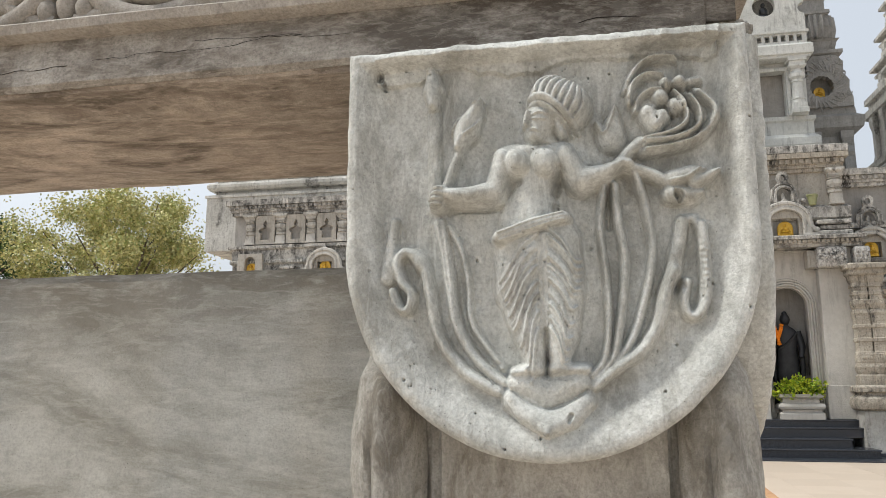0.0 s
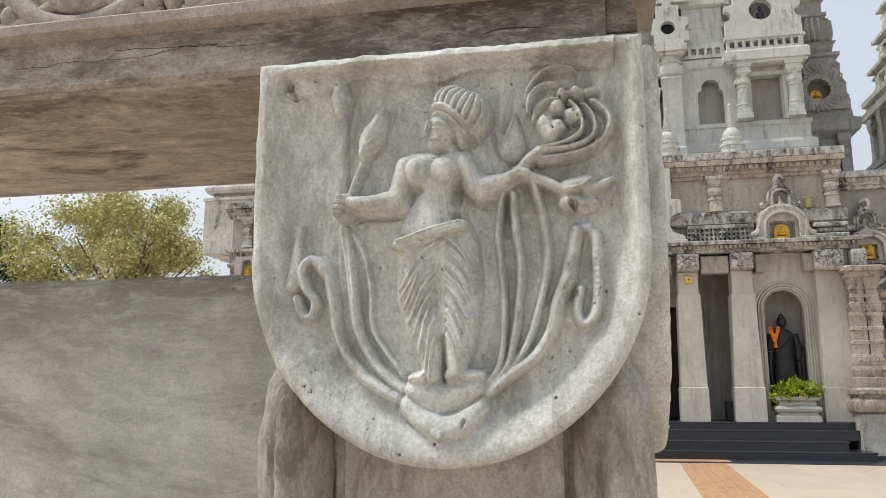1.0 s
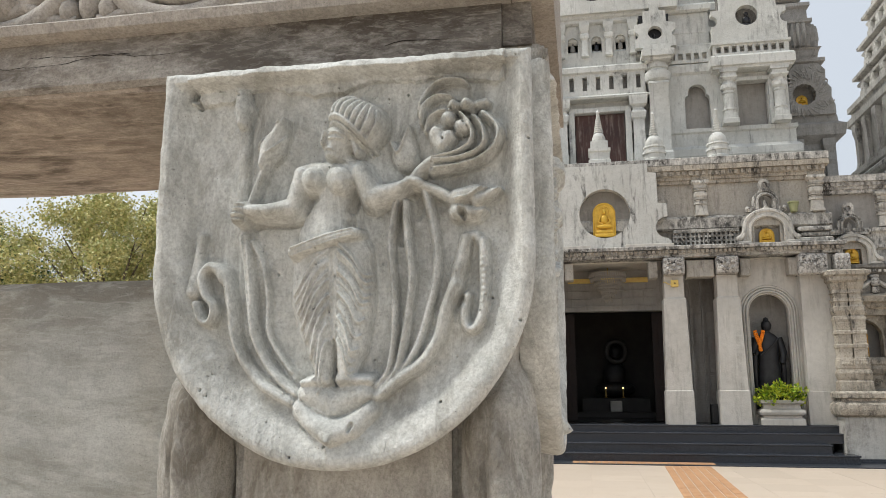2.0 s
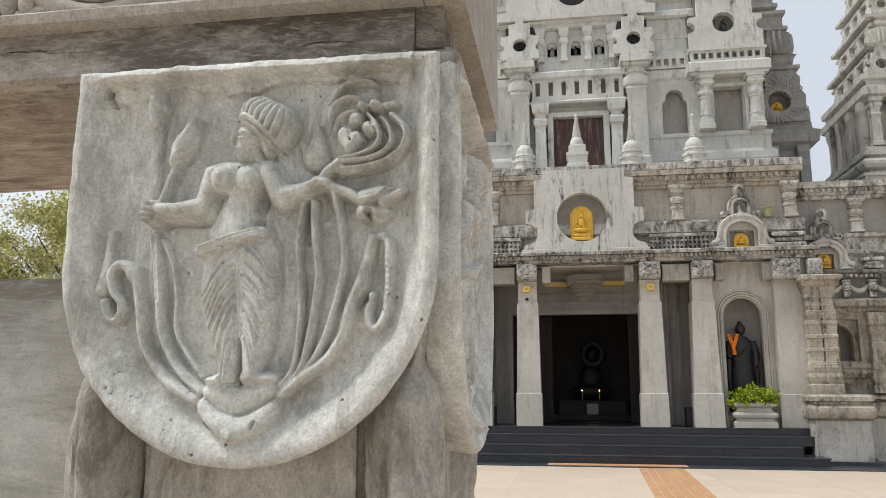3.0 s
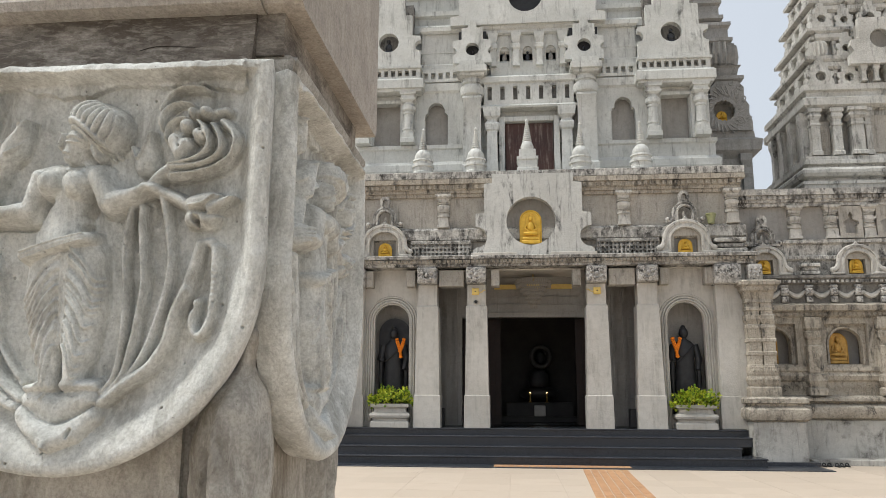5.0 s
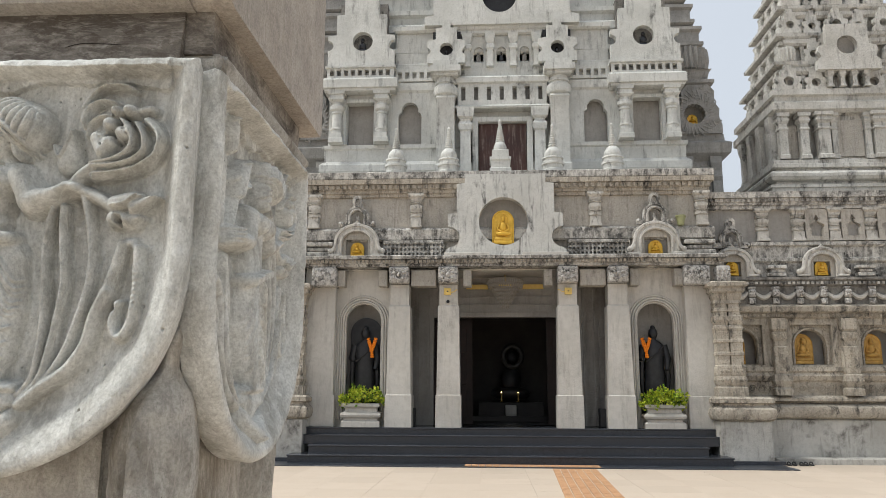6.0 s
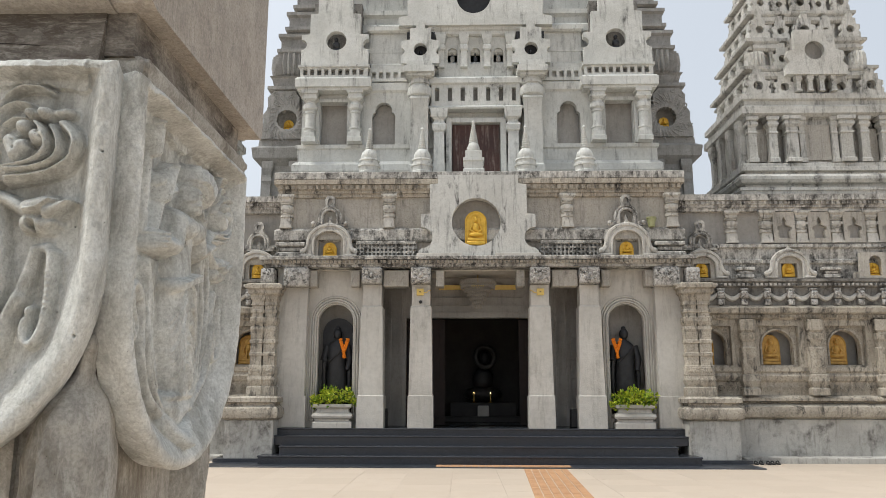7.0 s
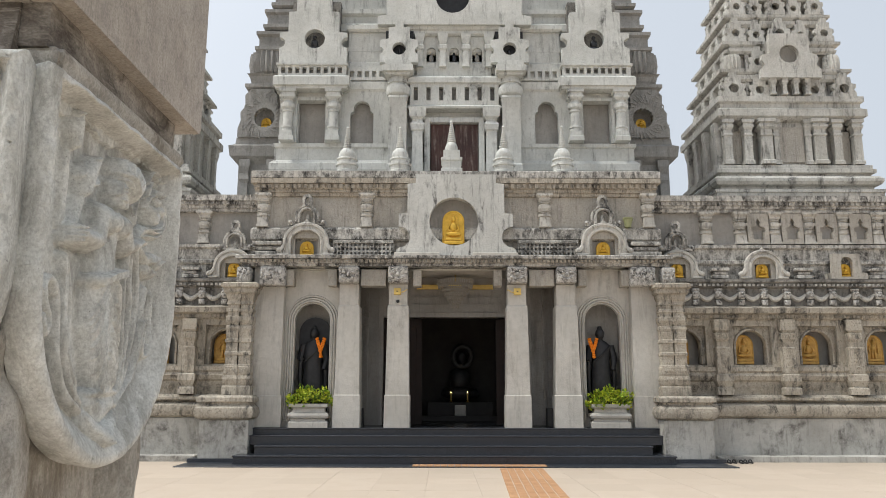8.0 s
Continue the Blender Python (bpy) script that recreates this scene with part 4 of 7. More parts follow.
for off, w0, w1 in ((1.44, 0.57, 0.48), (2.63, 0.6, 0.49)):
    for s in (-1, 1):
        put_column(0.99 + s * off, w0, w1)
for s in (-1, 1):
    # flanking walls with a tall niche, and their outer pilasters
    cx = 0.99 + s * 3.55
    bm = plate(bmesh.new(), rect(cx - 0.75, cx + 0.75, 0.757, 4.6), [arch(cx, 1.0, 0.86, 2.72)], 18.86, 19.02)
    wall = part("niche_wall", bm, COLUMN, porch)
    bm = bmesh.new()
    for j in range(3):
        w = 0.98 + 0.12 * j
        a, b = arch(cx, 1.0, w, 2.78 + 0.06 * j, 20)[2:], arch(cx, 1.0, w + 0.08, 2.82 + 0.06 * j, 20)[2:]
        y = 18.84 - 0.012 * (2 - j)
        tube(bm, [(w / 2 + cx, y + 0.02, 0.9)] + [(p[0], y + 0.02, p[1]) for p in a] + [(cx - w / 2, y + 0.02, 0.9)], 0.032, 6)
    part("arch_moulding", bm, COLUMN, wall, "", 60)
    # Lining in the darker tone that stands for niche shade.
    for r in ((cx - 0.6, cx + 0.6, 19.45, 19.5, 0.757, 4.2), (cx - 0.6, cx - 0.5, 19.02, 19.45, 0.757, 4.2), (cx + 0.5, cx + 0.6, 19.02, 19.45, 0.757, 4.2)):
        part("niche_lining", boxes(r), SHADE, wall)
    px = 0.99 + s * 4.52
    bm = boxes((min(px - 0.3 * s, px + 0.45 * s), max(px - 0.3 * s, px + 0.45 * s), 18.62, 19.2, 0.757, 4.6), bev=0.01)
    part("pilaster", bm, COLUMN, porch)
    part("pilaster_foot", boxes((px - 0.34, px + 0.34, 18.6, 18.7, 0.757, 1.5), bev=0.01), COLUMN, porch)
    cap = boxes((px - 0.05 * s - 0.3, px - 0.05 * s + 0.3, 18.33, 18.95, 4.1, 4.57), bev=0.03)
    for k in range(12):
        blob(cap, (px - 0.05 * s - 0.25 + 0.045 * k, 18.325, 4.38 + 0.09 * math.sin(k * 1.9)), (0.035, 0.03, 0.05), 1)
    part("carved_bracket", cap, MASK, porch, "", 50)
    for o, w in ((3.05, 0.22), (4.1, 0.22), (2.05, 0.62), (0.98, 0.2)):
        bx = 0.99 + s * o
        b2 = boxes((bx - w / 2, bx + w / 2, 18.55, 18.95, 4.12, 4.52), bev=0.012)
        for k in range(3 if w > 0.3 else 1):
            c = bx + (k - 1) * 0.2 if w > 0.3 else bx
            tube(b2, [(c + 0.085 * math.cos(radians(a)), 18.55, 4.2 + 0.16 * math.sin(radians(a))) for a in range(0, 181, 20)], 0.012, 5)
        part("bracket_block", b2, PANEL, porch, "pale orange carved block")
# inner wall round the great doorway, porch shade put into its grey
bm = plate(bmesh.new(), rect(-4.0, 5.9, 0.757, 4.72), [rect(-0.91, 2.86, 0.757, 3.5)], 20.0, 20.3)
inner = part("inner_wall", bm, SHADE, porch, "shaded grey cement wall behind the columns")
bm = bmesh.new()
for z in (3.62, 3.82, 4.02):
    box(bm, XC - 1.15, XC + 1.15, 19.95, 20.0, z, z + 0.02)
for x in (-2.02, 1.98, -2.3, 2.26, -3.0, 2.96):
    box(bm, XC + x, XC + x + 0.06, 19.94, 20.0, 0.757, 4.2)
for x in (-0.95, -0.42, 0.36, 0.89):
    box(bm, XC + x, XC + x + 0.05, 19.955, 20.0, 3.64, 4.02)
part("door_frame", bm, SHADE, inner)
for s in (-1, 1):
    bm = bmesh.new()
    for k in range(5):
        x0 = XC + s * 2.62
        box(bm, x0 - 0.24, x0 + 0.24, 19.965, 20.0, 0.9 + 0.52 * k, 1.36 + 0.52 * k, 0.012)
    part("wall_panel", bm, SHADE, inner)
    # a dark leaf of the great door, folded inwards
    x0, x1 = (-0.95, 0.09) if s < 0 else (2.03, 2.9)
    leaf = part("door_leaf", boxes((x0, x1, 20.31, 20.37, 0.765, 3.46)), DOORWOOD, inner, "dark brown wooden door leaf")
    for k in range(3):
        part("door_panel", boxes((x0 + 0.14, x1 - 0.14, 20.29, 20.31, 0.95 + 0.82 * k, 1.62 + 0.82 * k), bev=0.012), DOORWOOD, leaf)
bm = boxes((-4.2, 6.1, 18.8, 24.0, 4.535, 4.572))
part("porch_ceiling", bm, COLUMN, porch)
part("gilt_trim", boxes((XC - 1.0, XC + 1.0, 19.92, 19.99, 4.22, 4.34)), CREAM, porch, "yellow painted strip")
# the hall, its darkness put into near-black walls
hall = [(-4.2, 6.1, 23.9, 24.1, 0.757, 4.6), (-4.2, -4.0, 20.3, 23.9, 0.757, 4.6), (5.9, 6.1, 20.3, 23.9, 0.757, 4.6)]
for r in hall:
    part("hall_wall", boxes(r), HALLSHADE, porch)

# eave with a row of small dentils
bm = bmesh.new()
stack(bm, XC - 0.05, 19.3, 5.1, 0.86, [(0.0, 4.58), (0.04, 4.585), (0.04, 4.64), (0.08, 4.645), (0.08, 4.745), (0.17, 4.75), (0.18, 4.82), (0.15, 4.84), (-0.1, 4.85)])
eave = part("eave", bm, MOSS, porch, "eave blackened by mould")
bm = bmesh.new()
for k in range(104):
    x = XC - 5.2 + 0.1 * k
    box(bm, x, x + 0.06, 18.3, 18.36, 4.665, 4.73)
tagged(part("dentil_band", bm, STONE, eave), kind="stuff")

# attic wall
bm = bmesh.new()
stack(bm, XC - 0.02, 19.6, 4.95, 0.8, [(0, 4.83), (0, 6.56)])
attic = part("attic_wall", bm, PANEL, porch, "washed grey attic wall")
bm = bmesh.new()
stack(bm, XC, 19.6, 4.93, 0.82, [(0.0, 6.4), (0.05, 6.41), (0.05, 6.49), (0.09, 6.5), (0.09, 6.57), (0.115, 6.58), (0.115, 6.71), (0.19, 6.72), (0.19, 6.84)])
cornice = part("cornice", bm, STONE, porch)
bm = bmesh.new()
for k in range(68):
    x = XC - 4.98 + 0.148 * k
    box(bm, x, x + 0.085, 18.615, 18.69, 6.6, 6.7)
tagged(part("dentil_band", bm, STONE, cornice), kind="stuff")
bm = bmesh.new()
stack(bm, XC, 19.6, 4.93, 0.82, [(0.17, 6.845), (0.19, 6.86), (0.19, 7.02), (0.15, 7.04), (-0.1, 7.04)])
part("parapet_coping", bm, MOSS, porch, "coping streaked with black mould")
# middle band of the attic
bm = bmesh.new()
stack(bm, XC, 19.6, 4.98, 0.86, [(0.02, 5.26), (0.1, 5.3), (0.1, 5.54), (0.04, 5.6)])
part("band", bm, MOSS, porch, "grey band with mould stains")


def pot_pilaster(x, y, z0, z1, w, mat, parent):
    """A short pilaster with a vase-shaped middle and a pointed leaf at its foot."""
    h = z1 - z0
    bm = bmesh.new()
    stack(bm, x, y, 0, 0, [(w * 0.5, z0), (w * 0.5, z0 + h * 0.06), (w * 0.44, z0 + h * 0.08), (w * 0.42, z0 + h * 0.3)])
    lathe(bm, x, y, [(w * 0.42, z0 + h * 0.3), (w * 0.52, z0 + h * 0.35), (w * 0.52, z0 + h * 0.4), (w * 0.4, z0 + h * 0.44), (w * 0.44, z0 + h * 0.5), (w * 0.54, z0 + h * 0.56), (w * 0.54, z0 + h * 0.66), (w * 0.4, z0 + h * 0.7), (w * 0.46, z0 + h * 0.74), (w * 0.4, z0 + h * 0.8)], 14)
    stack(bm, x, y, 0, 0, [(w * 0.44, z0 + h * 0.79), (w * 0.48, z0 + h * 0.82), (w * 0.46, z0 + h * 0.86), (w * 0.56, z0 + h * 0.9), (w * 0.66, z0 + h * 0.94), (w * 0.66, z1)])
    vs = [bm.verts.new(p) for p in ((x - w * 0.48, y - w * 0.56, z0 + 0.01), (x + w * 0.48, y - w * 0.56, z0 + 0.01), (x, y - w * 0.47, z0 + h * 0.27), (x, y - w * 0.4, z0 + 0.01))]
    bm.faces.new((vs[0], vs[1], vs[2]))
    bm.faces.new((vs[1], vs[3], vs[2]))
    bm.faces.new((vs[3], vs[0], vs[2]))
    for k in range(5):
        box(bm, x - w * 0.42 + w * 0.19 * k, x - w * 0.3 + w * 0.19 * k, y - w * 0.53, y - w * 0.48, z0 + h * 0.57, z0 + h * 0.65)
    for zz in (0.33, 0.42, 0.47, 0.72, 0.77):
        lathe(bm, x, y, [(w * 0.4, z0 + h * (zz - 0.012)), (w * 0.56, z0 + h * zz), (w * 0.56, z0 + h * (zz + 0.012)), (w * 0.4, z0 + h * (zz + 0.024))], 14)
    for k in (-1, 0, 1):
        blob(bm, (x + k * w * 0.34, y - w * 0.64, z0 + h * 0.93), (w * 0.13, w * 0.08, h * 0.045), 1)
    return part("pilaster", bm, mat, parent)


for off in (2.22, 4.8):
    for s in (-1, 1):
        pot_pilaster(XC + s * off, 18.76, 5.6, 6.46, 0.3, BOSS, attic)


def horseshoe(name, cx, y, z0, w, h, mat, parent, curl=True):
    """A round arch of three mouldings, curled out at the feet, with a little arch on top."""
    bm = bmesh.new()
    r = w / 2
    for k, (rr, t) in enumerate(((r * 0.98, 0.05), (r * 0.86, 0.055), (r * 0.74, 0.045))):
        pts = [(cx + rr * math.cos(radians(a)), y - 0.03 * (k != 1), z0 + h * 0.42 + (h * 0.58 - (r - rr)) * math.sin(radians(a))) for a in range(0, 181, 10)]
        pts = [(cx + rr, y, z0)] + pts + [(cx - rr, y, z0)]
        tube(bm, pts, t, 6)
    for s in (-1, 1):
        x0, x1 = sorted((cx + s * r * 0.72, cx + s * r * 1.3))
        box(bm, x0, x1, y - 0.07, y + 0.05, z0, z0 + h * 0.08, 0.012)
        tube(bm, [(cx + s * (r * 0.98 + 0.11 * t * t), y - 0.03, z0 + h * (0.42 - 0.26 * t ** 0.8)) for t in (0, 0.25, 0.5, 0.75, 1.0, 1.25)], [0.05, 0.055, 0.06, 0.062, 0.06, 0.045], 6)
        blob(bm, (cx + s * (r * 0.98 + 0.13), y - 0.03, z0 + h * 0.17), (0.075, 0.07, 0.075), 1)
    # peak of the arch
    tube(bm, [(cx - 0.14 * r, y, z0 + h * 0.97), (cx, y, z0 + h * 1.1), (cx + 0.14 * r, y, z0 + h * 0.97)], [0.05, 0.045, 0.05], 6)
    return part(name, bm, mat, parent, "", 60)


def figure_plaque(name, cx, y, z0, w, h, mat, parent, kneel=True):
    """A round-headed plaque with a raised rim and a plain figure."""
    bm = plate(bmesh.new(), arch(cx, z0, w, h), [], y, y + 0.04)
    rim = arch(cx, z0, w * 0.93, h * 0.97, 12)[1:]
    tube(bm, [(a, y, b) for a, b in rim] + [(cx - w * 0.465, y, z0)], w * 0.035, 5)
    blob(bm, (cx, y - 0.02, z0 + h * 0.74), (w * 0.1, 0.07, h * 0.085))
    blob(bm, (cx, y - 0.02, z0 + h * 0.83), (w * 0.045, 0.05, h * 0.035), 1)
    if kneel:
        blob(bm, (cx, y - 0.015, z0 + h * 0.5), (w * 0.17, 0.08, h * 0.16))
        blob(bm, (cx, y - 0.03, z0 + h * 0.3), (w * 0.36, 0.1, h * 0.07))
        for s in (-1, 1):
            tube(bm, [(cx + s * w * 0.16, y - 0.02, z0 + h * 0.6), (cx + s * w * 0.26, y - 0.03, z0 + h * 0.44), (cx + s * w * 0.08, y - 0.07, z0 + h * 0.36)], w * 0.05, 6)
    else:
        blob(bm, (cx, y - 0.015, z0 + h * 0.56), (w * 0.15, 0.07, h * 0.13))
        for s in (-1, 1):
            tube(bm, [(cx + s * w * 0.06, y - 0.02, z0 + h * 0.48), (cx + s * w * 0.08, y - 0.02, z0 + h * 0.18)], w * 0.07, 6)
            tube(bm, [(cx + s * w * 0.15, y - 0.02, z0 + h * 0.64), (cx + s * w * 0.24, y - 0.03, z0 + h * 0.5), (cx + s * w * 0.2, y - 0.03, z0 + h * 0.38)], w * 0.045, 6)
    box(bm, cx - w * 0.42, cx + w * 0.42, y - 0.09, y + 0.01, z0, z0 + h * 0.1, 0.008)
    box(bm, cx - w * 0.36, cx + w * 0.36, y - 0.08, y + 0.01, z0 + h * 0.11, z0 + h * 0.19, 0.008)
    tube(bm, [(cx + w * 0.24 * math.cos(radians(a)), y, z0 + h * 0.74 + h * 0.15 * math.sin(radians(a))) for a in range(-30, 211, 24)], w * 0.025, 5)
    return part(name, bm, mat, parent, "gilded plaque with a seated figure" if kneel else "gilded plaque with a standing figure", 60)


def finial_arch(cx, y, z0, w, mat, parent):
    """The bell-shaped crest over a niche: flared feet, an arched hollow, and a small crown with a hole."""
    r = w / 2
    half = [(1.55, 0.0), (1.5, 0.22), (1.15, 0.3), (0.98, 0.5), (1.02, 0.9), (0.92, 1.25), (0.7, 1.55), (0.42, 1.75), (0.36, 1.95), (0.46, 2.15), (0.4, 2.5), (0.2, 2.7)]
    o = [(cx + x * r, z0 + z * r) for x, z in half] + [(cx - x * r, z0 + z * r) for x, z in half[::-1]]
    bm = plate(bmesh.new(), o, [arch(cx, z0 + 0.2 * r, 1.05 * r, 1.15 * r, 10), disc(cx, z0 + 2.2 * r, 0.2 * r, 10, 0.26 * r)], y - 0.03, y + 0.07)
    tube(bm, [(cx + 0.66 * r, y - 0.035, z0 + 0.2 * r)] + [(cx + 0.66 * r * math.cos(radians(a)), y - 0.035, z0 + 0.8 * r + 0.66 * r * math.sin(radians(a))) for a in range(0, 181, 20)] + [(cx - 0.66 * r, y - 0.035, z0 + 0.2 * r)], 0.11 * r, 6)
    tube(bm, [(cx + 0.9 * r, y - 0.02, z0 + 0.3 * r)] + [(cx + 0.9 * r * math.cos(radians(a)), y - 0.02, z0 + 0.85 * r + 0.86 * r * math.sin(radians(a))) for a in range(0, 181, 20)] + [(cx - 0.9 * r, y - 0.02, z0 + 0.3 * r)], 0.09 * r, 6)
    for s in (-1, 1):
        blob(bm, (cx + s * 1.4 * r, y - 0.02, z0 + 0.26 * r), (0.24 * r, 0.06, 0.22 * r), 1)
    blob(bm, (cx, y + 0.06, z0 + 0.6 * r), (0.22 * r, 0.05, 0.5 * r), 1)
    return part("crest", bm, mat, parent, "mould-stained crest", 60)


for s in (-1, 1):
    cx = XC - 0.02 + s * 3.66
    niche = part("niche", plate(bmesh.new(), rect(cx - 0.47, cx + 0.47, 4.85, 5.5), [rect(cx - 0.28, cx + 0.28, 4.88, 5.3)], 18.6, 18.72), PANEL, attic)
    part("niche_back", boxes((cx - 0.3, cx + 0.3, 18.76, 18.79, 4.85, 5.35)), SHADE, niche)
    horseshoe("arch", cx, 18.56, 4.86, 1.06, 0.8, BOSS, niche)
    finial_arch(cx, 18.57, 5.62, 0.58, MOSS, niche)
    figure_plaque("gilded_plaque", cx, 18.68, 4.88, 0.34, 0.36, GOLD, niche)
    # pierced balustrade
    for a, b in ((1.52, 3.02),):
        x0, x1 = sorted((XC + s * a, XC + s * b))
        n = 15
        step = (x1 - x0) / n
        bm = plate(bmesh.new(), rect(x0, x1, 4.86, 5.24), [rect(x0 + step * (k + 0.24), x0 + step * (k + 0.76), z, z + 0.06) for k in range(n) for z in (4.9, 5.01, 5.12)], 18.6, 18.67)
        box(bm, x0, x1, 18.57, 18.66, 5.2, 5.262, 0.01)
        for k in range(n * 2):
            blob(bm, (x0 + step * (k + 0.5) / 2, 18.58, 5.19), (0.028, 0.03, 0.02), 1)
        part("pierced_balustrade", bm, MOSS, attic, "pierced balustrade with mould stains")
    x0, x1 = sorted((XC + s * 4.3, XC + s * 5.0))
    bm = bmesh.new()
    for k, z in enumerate((4.87, 5.0, 5.12)):
        box(bm, x0 + 0.06 * (k == 1), x1 + 0.04 * (k != 1), 18.5 + 0.06 * (k == 1), 18.78, z, z + 0.1, 0.02)
    part("corner_block", bm, MOSS, attic)

# middle panel with the round opening
mid = [(-1.46, 4.85), (1.46, 4.85), (1.46, 4.98), (1.38, 5.04)] + [(1.38 - 0.26 * math.sin(radians(a)), 5.3 - 0.26 * math.cos(radians(a))) for a in range(0, 181, 20)]
mid += [(1.4, 5.56), (1.4, 5.88), (1.19, 5.9), (1.19, 6.64), (0.99, 6.66), (0.99, 6.88)]
left = [(-x, z) for x, z in mid[2:]][::-1]
bm = plate(bmesh.new(), [(XC + x, z) for x, z in mid[:1] + mid[1:] + left], [disc(XC - 0.05, 5.69, 0.6, 36)], 18.38, 18.62)
front = part("round_window_panel", bm, FRONT, porch, "pale panel with a round opening")
# Shade behind the round opening comes from this darker back.
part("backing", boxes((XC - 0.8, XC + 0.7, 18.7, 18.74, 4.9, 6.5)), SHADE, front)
figure_plaque("gilded_plaque", XC - 0.06, 18.56, 5.14, 0.54, 0.86, GOLD, front)
for s in (-1, 1):
    part("sill", boxes((XC + s * 0.95 - 0.55, XC + s * 0.95 + 0.55, 18.28, 18.5, 4.8, 4.9), bev=0.01), COLUMN, front, "pale stone sill")

# little stupas along the roof edge
for x, h in ((XC - 2.78, 1.3), (XC - 1.42, 1.3), (XC - 0.1, 1.48), (XC + 1.24, 1.34), (XC + 2.75, 1.34)):
    st = thing("votive_stupa", (x, 19.0, 7.04), "small pale votive stupa on the porch roof", "stupa", "stupas on the porch roof")
    z = 7.042
    bm = bmesh.new()
    if h > 1.4:
        stack(bm, x, 19.0, 0.27, 0.27, [(0, z), (0, z + 0.1), (-0.03, z + 0.12), (-0.03, z + 0.3), (0.0, z + 0.33), (0, z + 0.4), (-0.06, z + 0.42), (-0.06, z + 0.6), (-0.1, z + 0.62)])
        part("base", bm, TOWER, st)
        bm = lathe(bmesh.new(), x, 19.0, [(0.14, z + 0.6), (0.17, z + 0.72), (0.12, z + 0.84), (0.06, z + 0.88)])
    else:
        part("base", lathe(bmesh.new(), x, 19.0, [(0.27, z), (0.27, z + 0.08), (0.25, z + 0.1), (0.26, z + 0.2), (0.29, z + 0.22), (0.29, z + 0.27), (0.24, z + 0.29), (0.24, z + 0.36), (0.27, z + 0.38), (0.26, z + 0.42), (0.2, z + 0.44)]), TOWER, st, "", 40)
        bm = lathe(bmesh.new(), x, 19.0, [(0.2, z + 0.44), (0.22, z + 0.5), (0.19, z + 0.6), (0.14, z + 0.66), (0.12, z + 0.68)])
    part("dome", bm, TOWER, st, "", 60)
    t0 = z + (0.86 if h > 1.4 else 0.66)
    rows = []
    for k in range(9):
        r = 0.12 * (1 - k / 12.5)
        zz = t0 + (z + h - t0 - 0.1) * k / 9
        rows += [(r * 0.85, zz), (r, zz + 0.012), (r, zz + 0.034), (r * 0.62, zz + 0.04)]
    part("spire", lathe(bmesh.new(), x, 19.0, rows + [(0.035, z + h - 0.1), (0.05, z + h - 0.06), (0.012, z + h)], 12), TOWER, st, "", 40)

# ---- the great tower ----
tower = thing("temple_tower", (XC, 24.0, 6.9), "tall pale grey temple tower with niches and round windows", "tower")
HW = 5.05


def trefoil(cx, z0, w, h):
    """A blind window with a lobed head."""
    r, zs = w * 0.36, z0 + h - w * 0.36
    half = [(w / 2, z0), (w / 2, zs - w * 0.3)] + [(w / 2 - 0.14 * w * (1 - math.cos(radians(a))), zs - w * 0.3 + 0.2 * w * math.sin(radians(a))) for a in (30, 60, 90)] + [(r, zs - 0.04 * w)] + [(r * math.cos(radians(a)), zs + r * math.sin(radians(a))) for a in (15, 35, 55, 75)]
    return [(cx + x, z) for x, z in half] + [(cx - x, z) for x, z in half[::-1]]


part("plinth_core", boxes((XC - 1.2, XC + 1.2, 21.0, 28.4, 6.5, 8.46)), SHADE, tower)
bm = bmesh.new()
for s in (-1, 1):
    stack(bm, XC + s * (HW + 0.95) / 2, 24.6, (HW - 0.95) / 2, 3.9, [(0.02, 6.5), (0.02, 7.5), (0.08, 7.56), (0.12, 7.66), (0.12, 7.84), (0.05, 7.92), (0.0, 7.96), (0.0, 8.3), (0.05, 8.34), (0.05, 8.44), (-0.2, 8.46)])
part("plinth", bm, TOWER, tower, "moulded plinth")
bm = plate(bmesh.new(), rect(XC - 4.95, XC + 4.95, 8.44, 10.12), [rect(XC - 0.68, XC + 0.68, 8.45, 9.0)] + [trefoil(XC + s * 2.62, 8.46, 0.66, 1.26) for s in (-1, 1)] + [rect(XC + s * 4.04 - 0.38, XC + s * 4.04 + 0.38, 8.47, 9.7) for s in (-1, 1)], 20.72, 20.92)
body = part("front_wall", bm, TOWER, tower)
part("core_wall", boxes((XC - 4.93, XC + 4.93, 20.98, 28.4, 8.44, 10.12)), SHADE, tower)
for s in (-1, 1):
    c = XC + s * 4.04
    bm = bmesh.new()
    for x0, x1, z0, z1 in ((c - 0.5, c - 0.4, 8.46, 9.8), (c + 0.4, c + 0.5, 8.46, 9.8), (c - 0.4, c + 0.4, 9.7, 9.8)):
        box(bm, x0, x1, 20.62, 20.72, z0, z1)
    part("blind_window_frame", bm, TOWER, body)
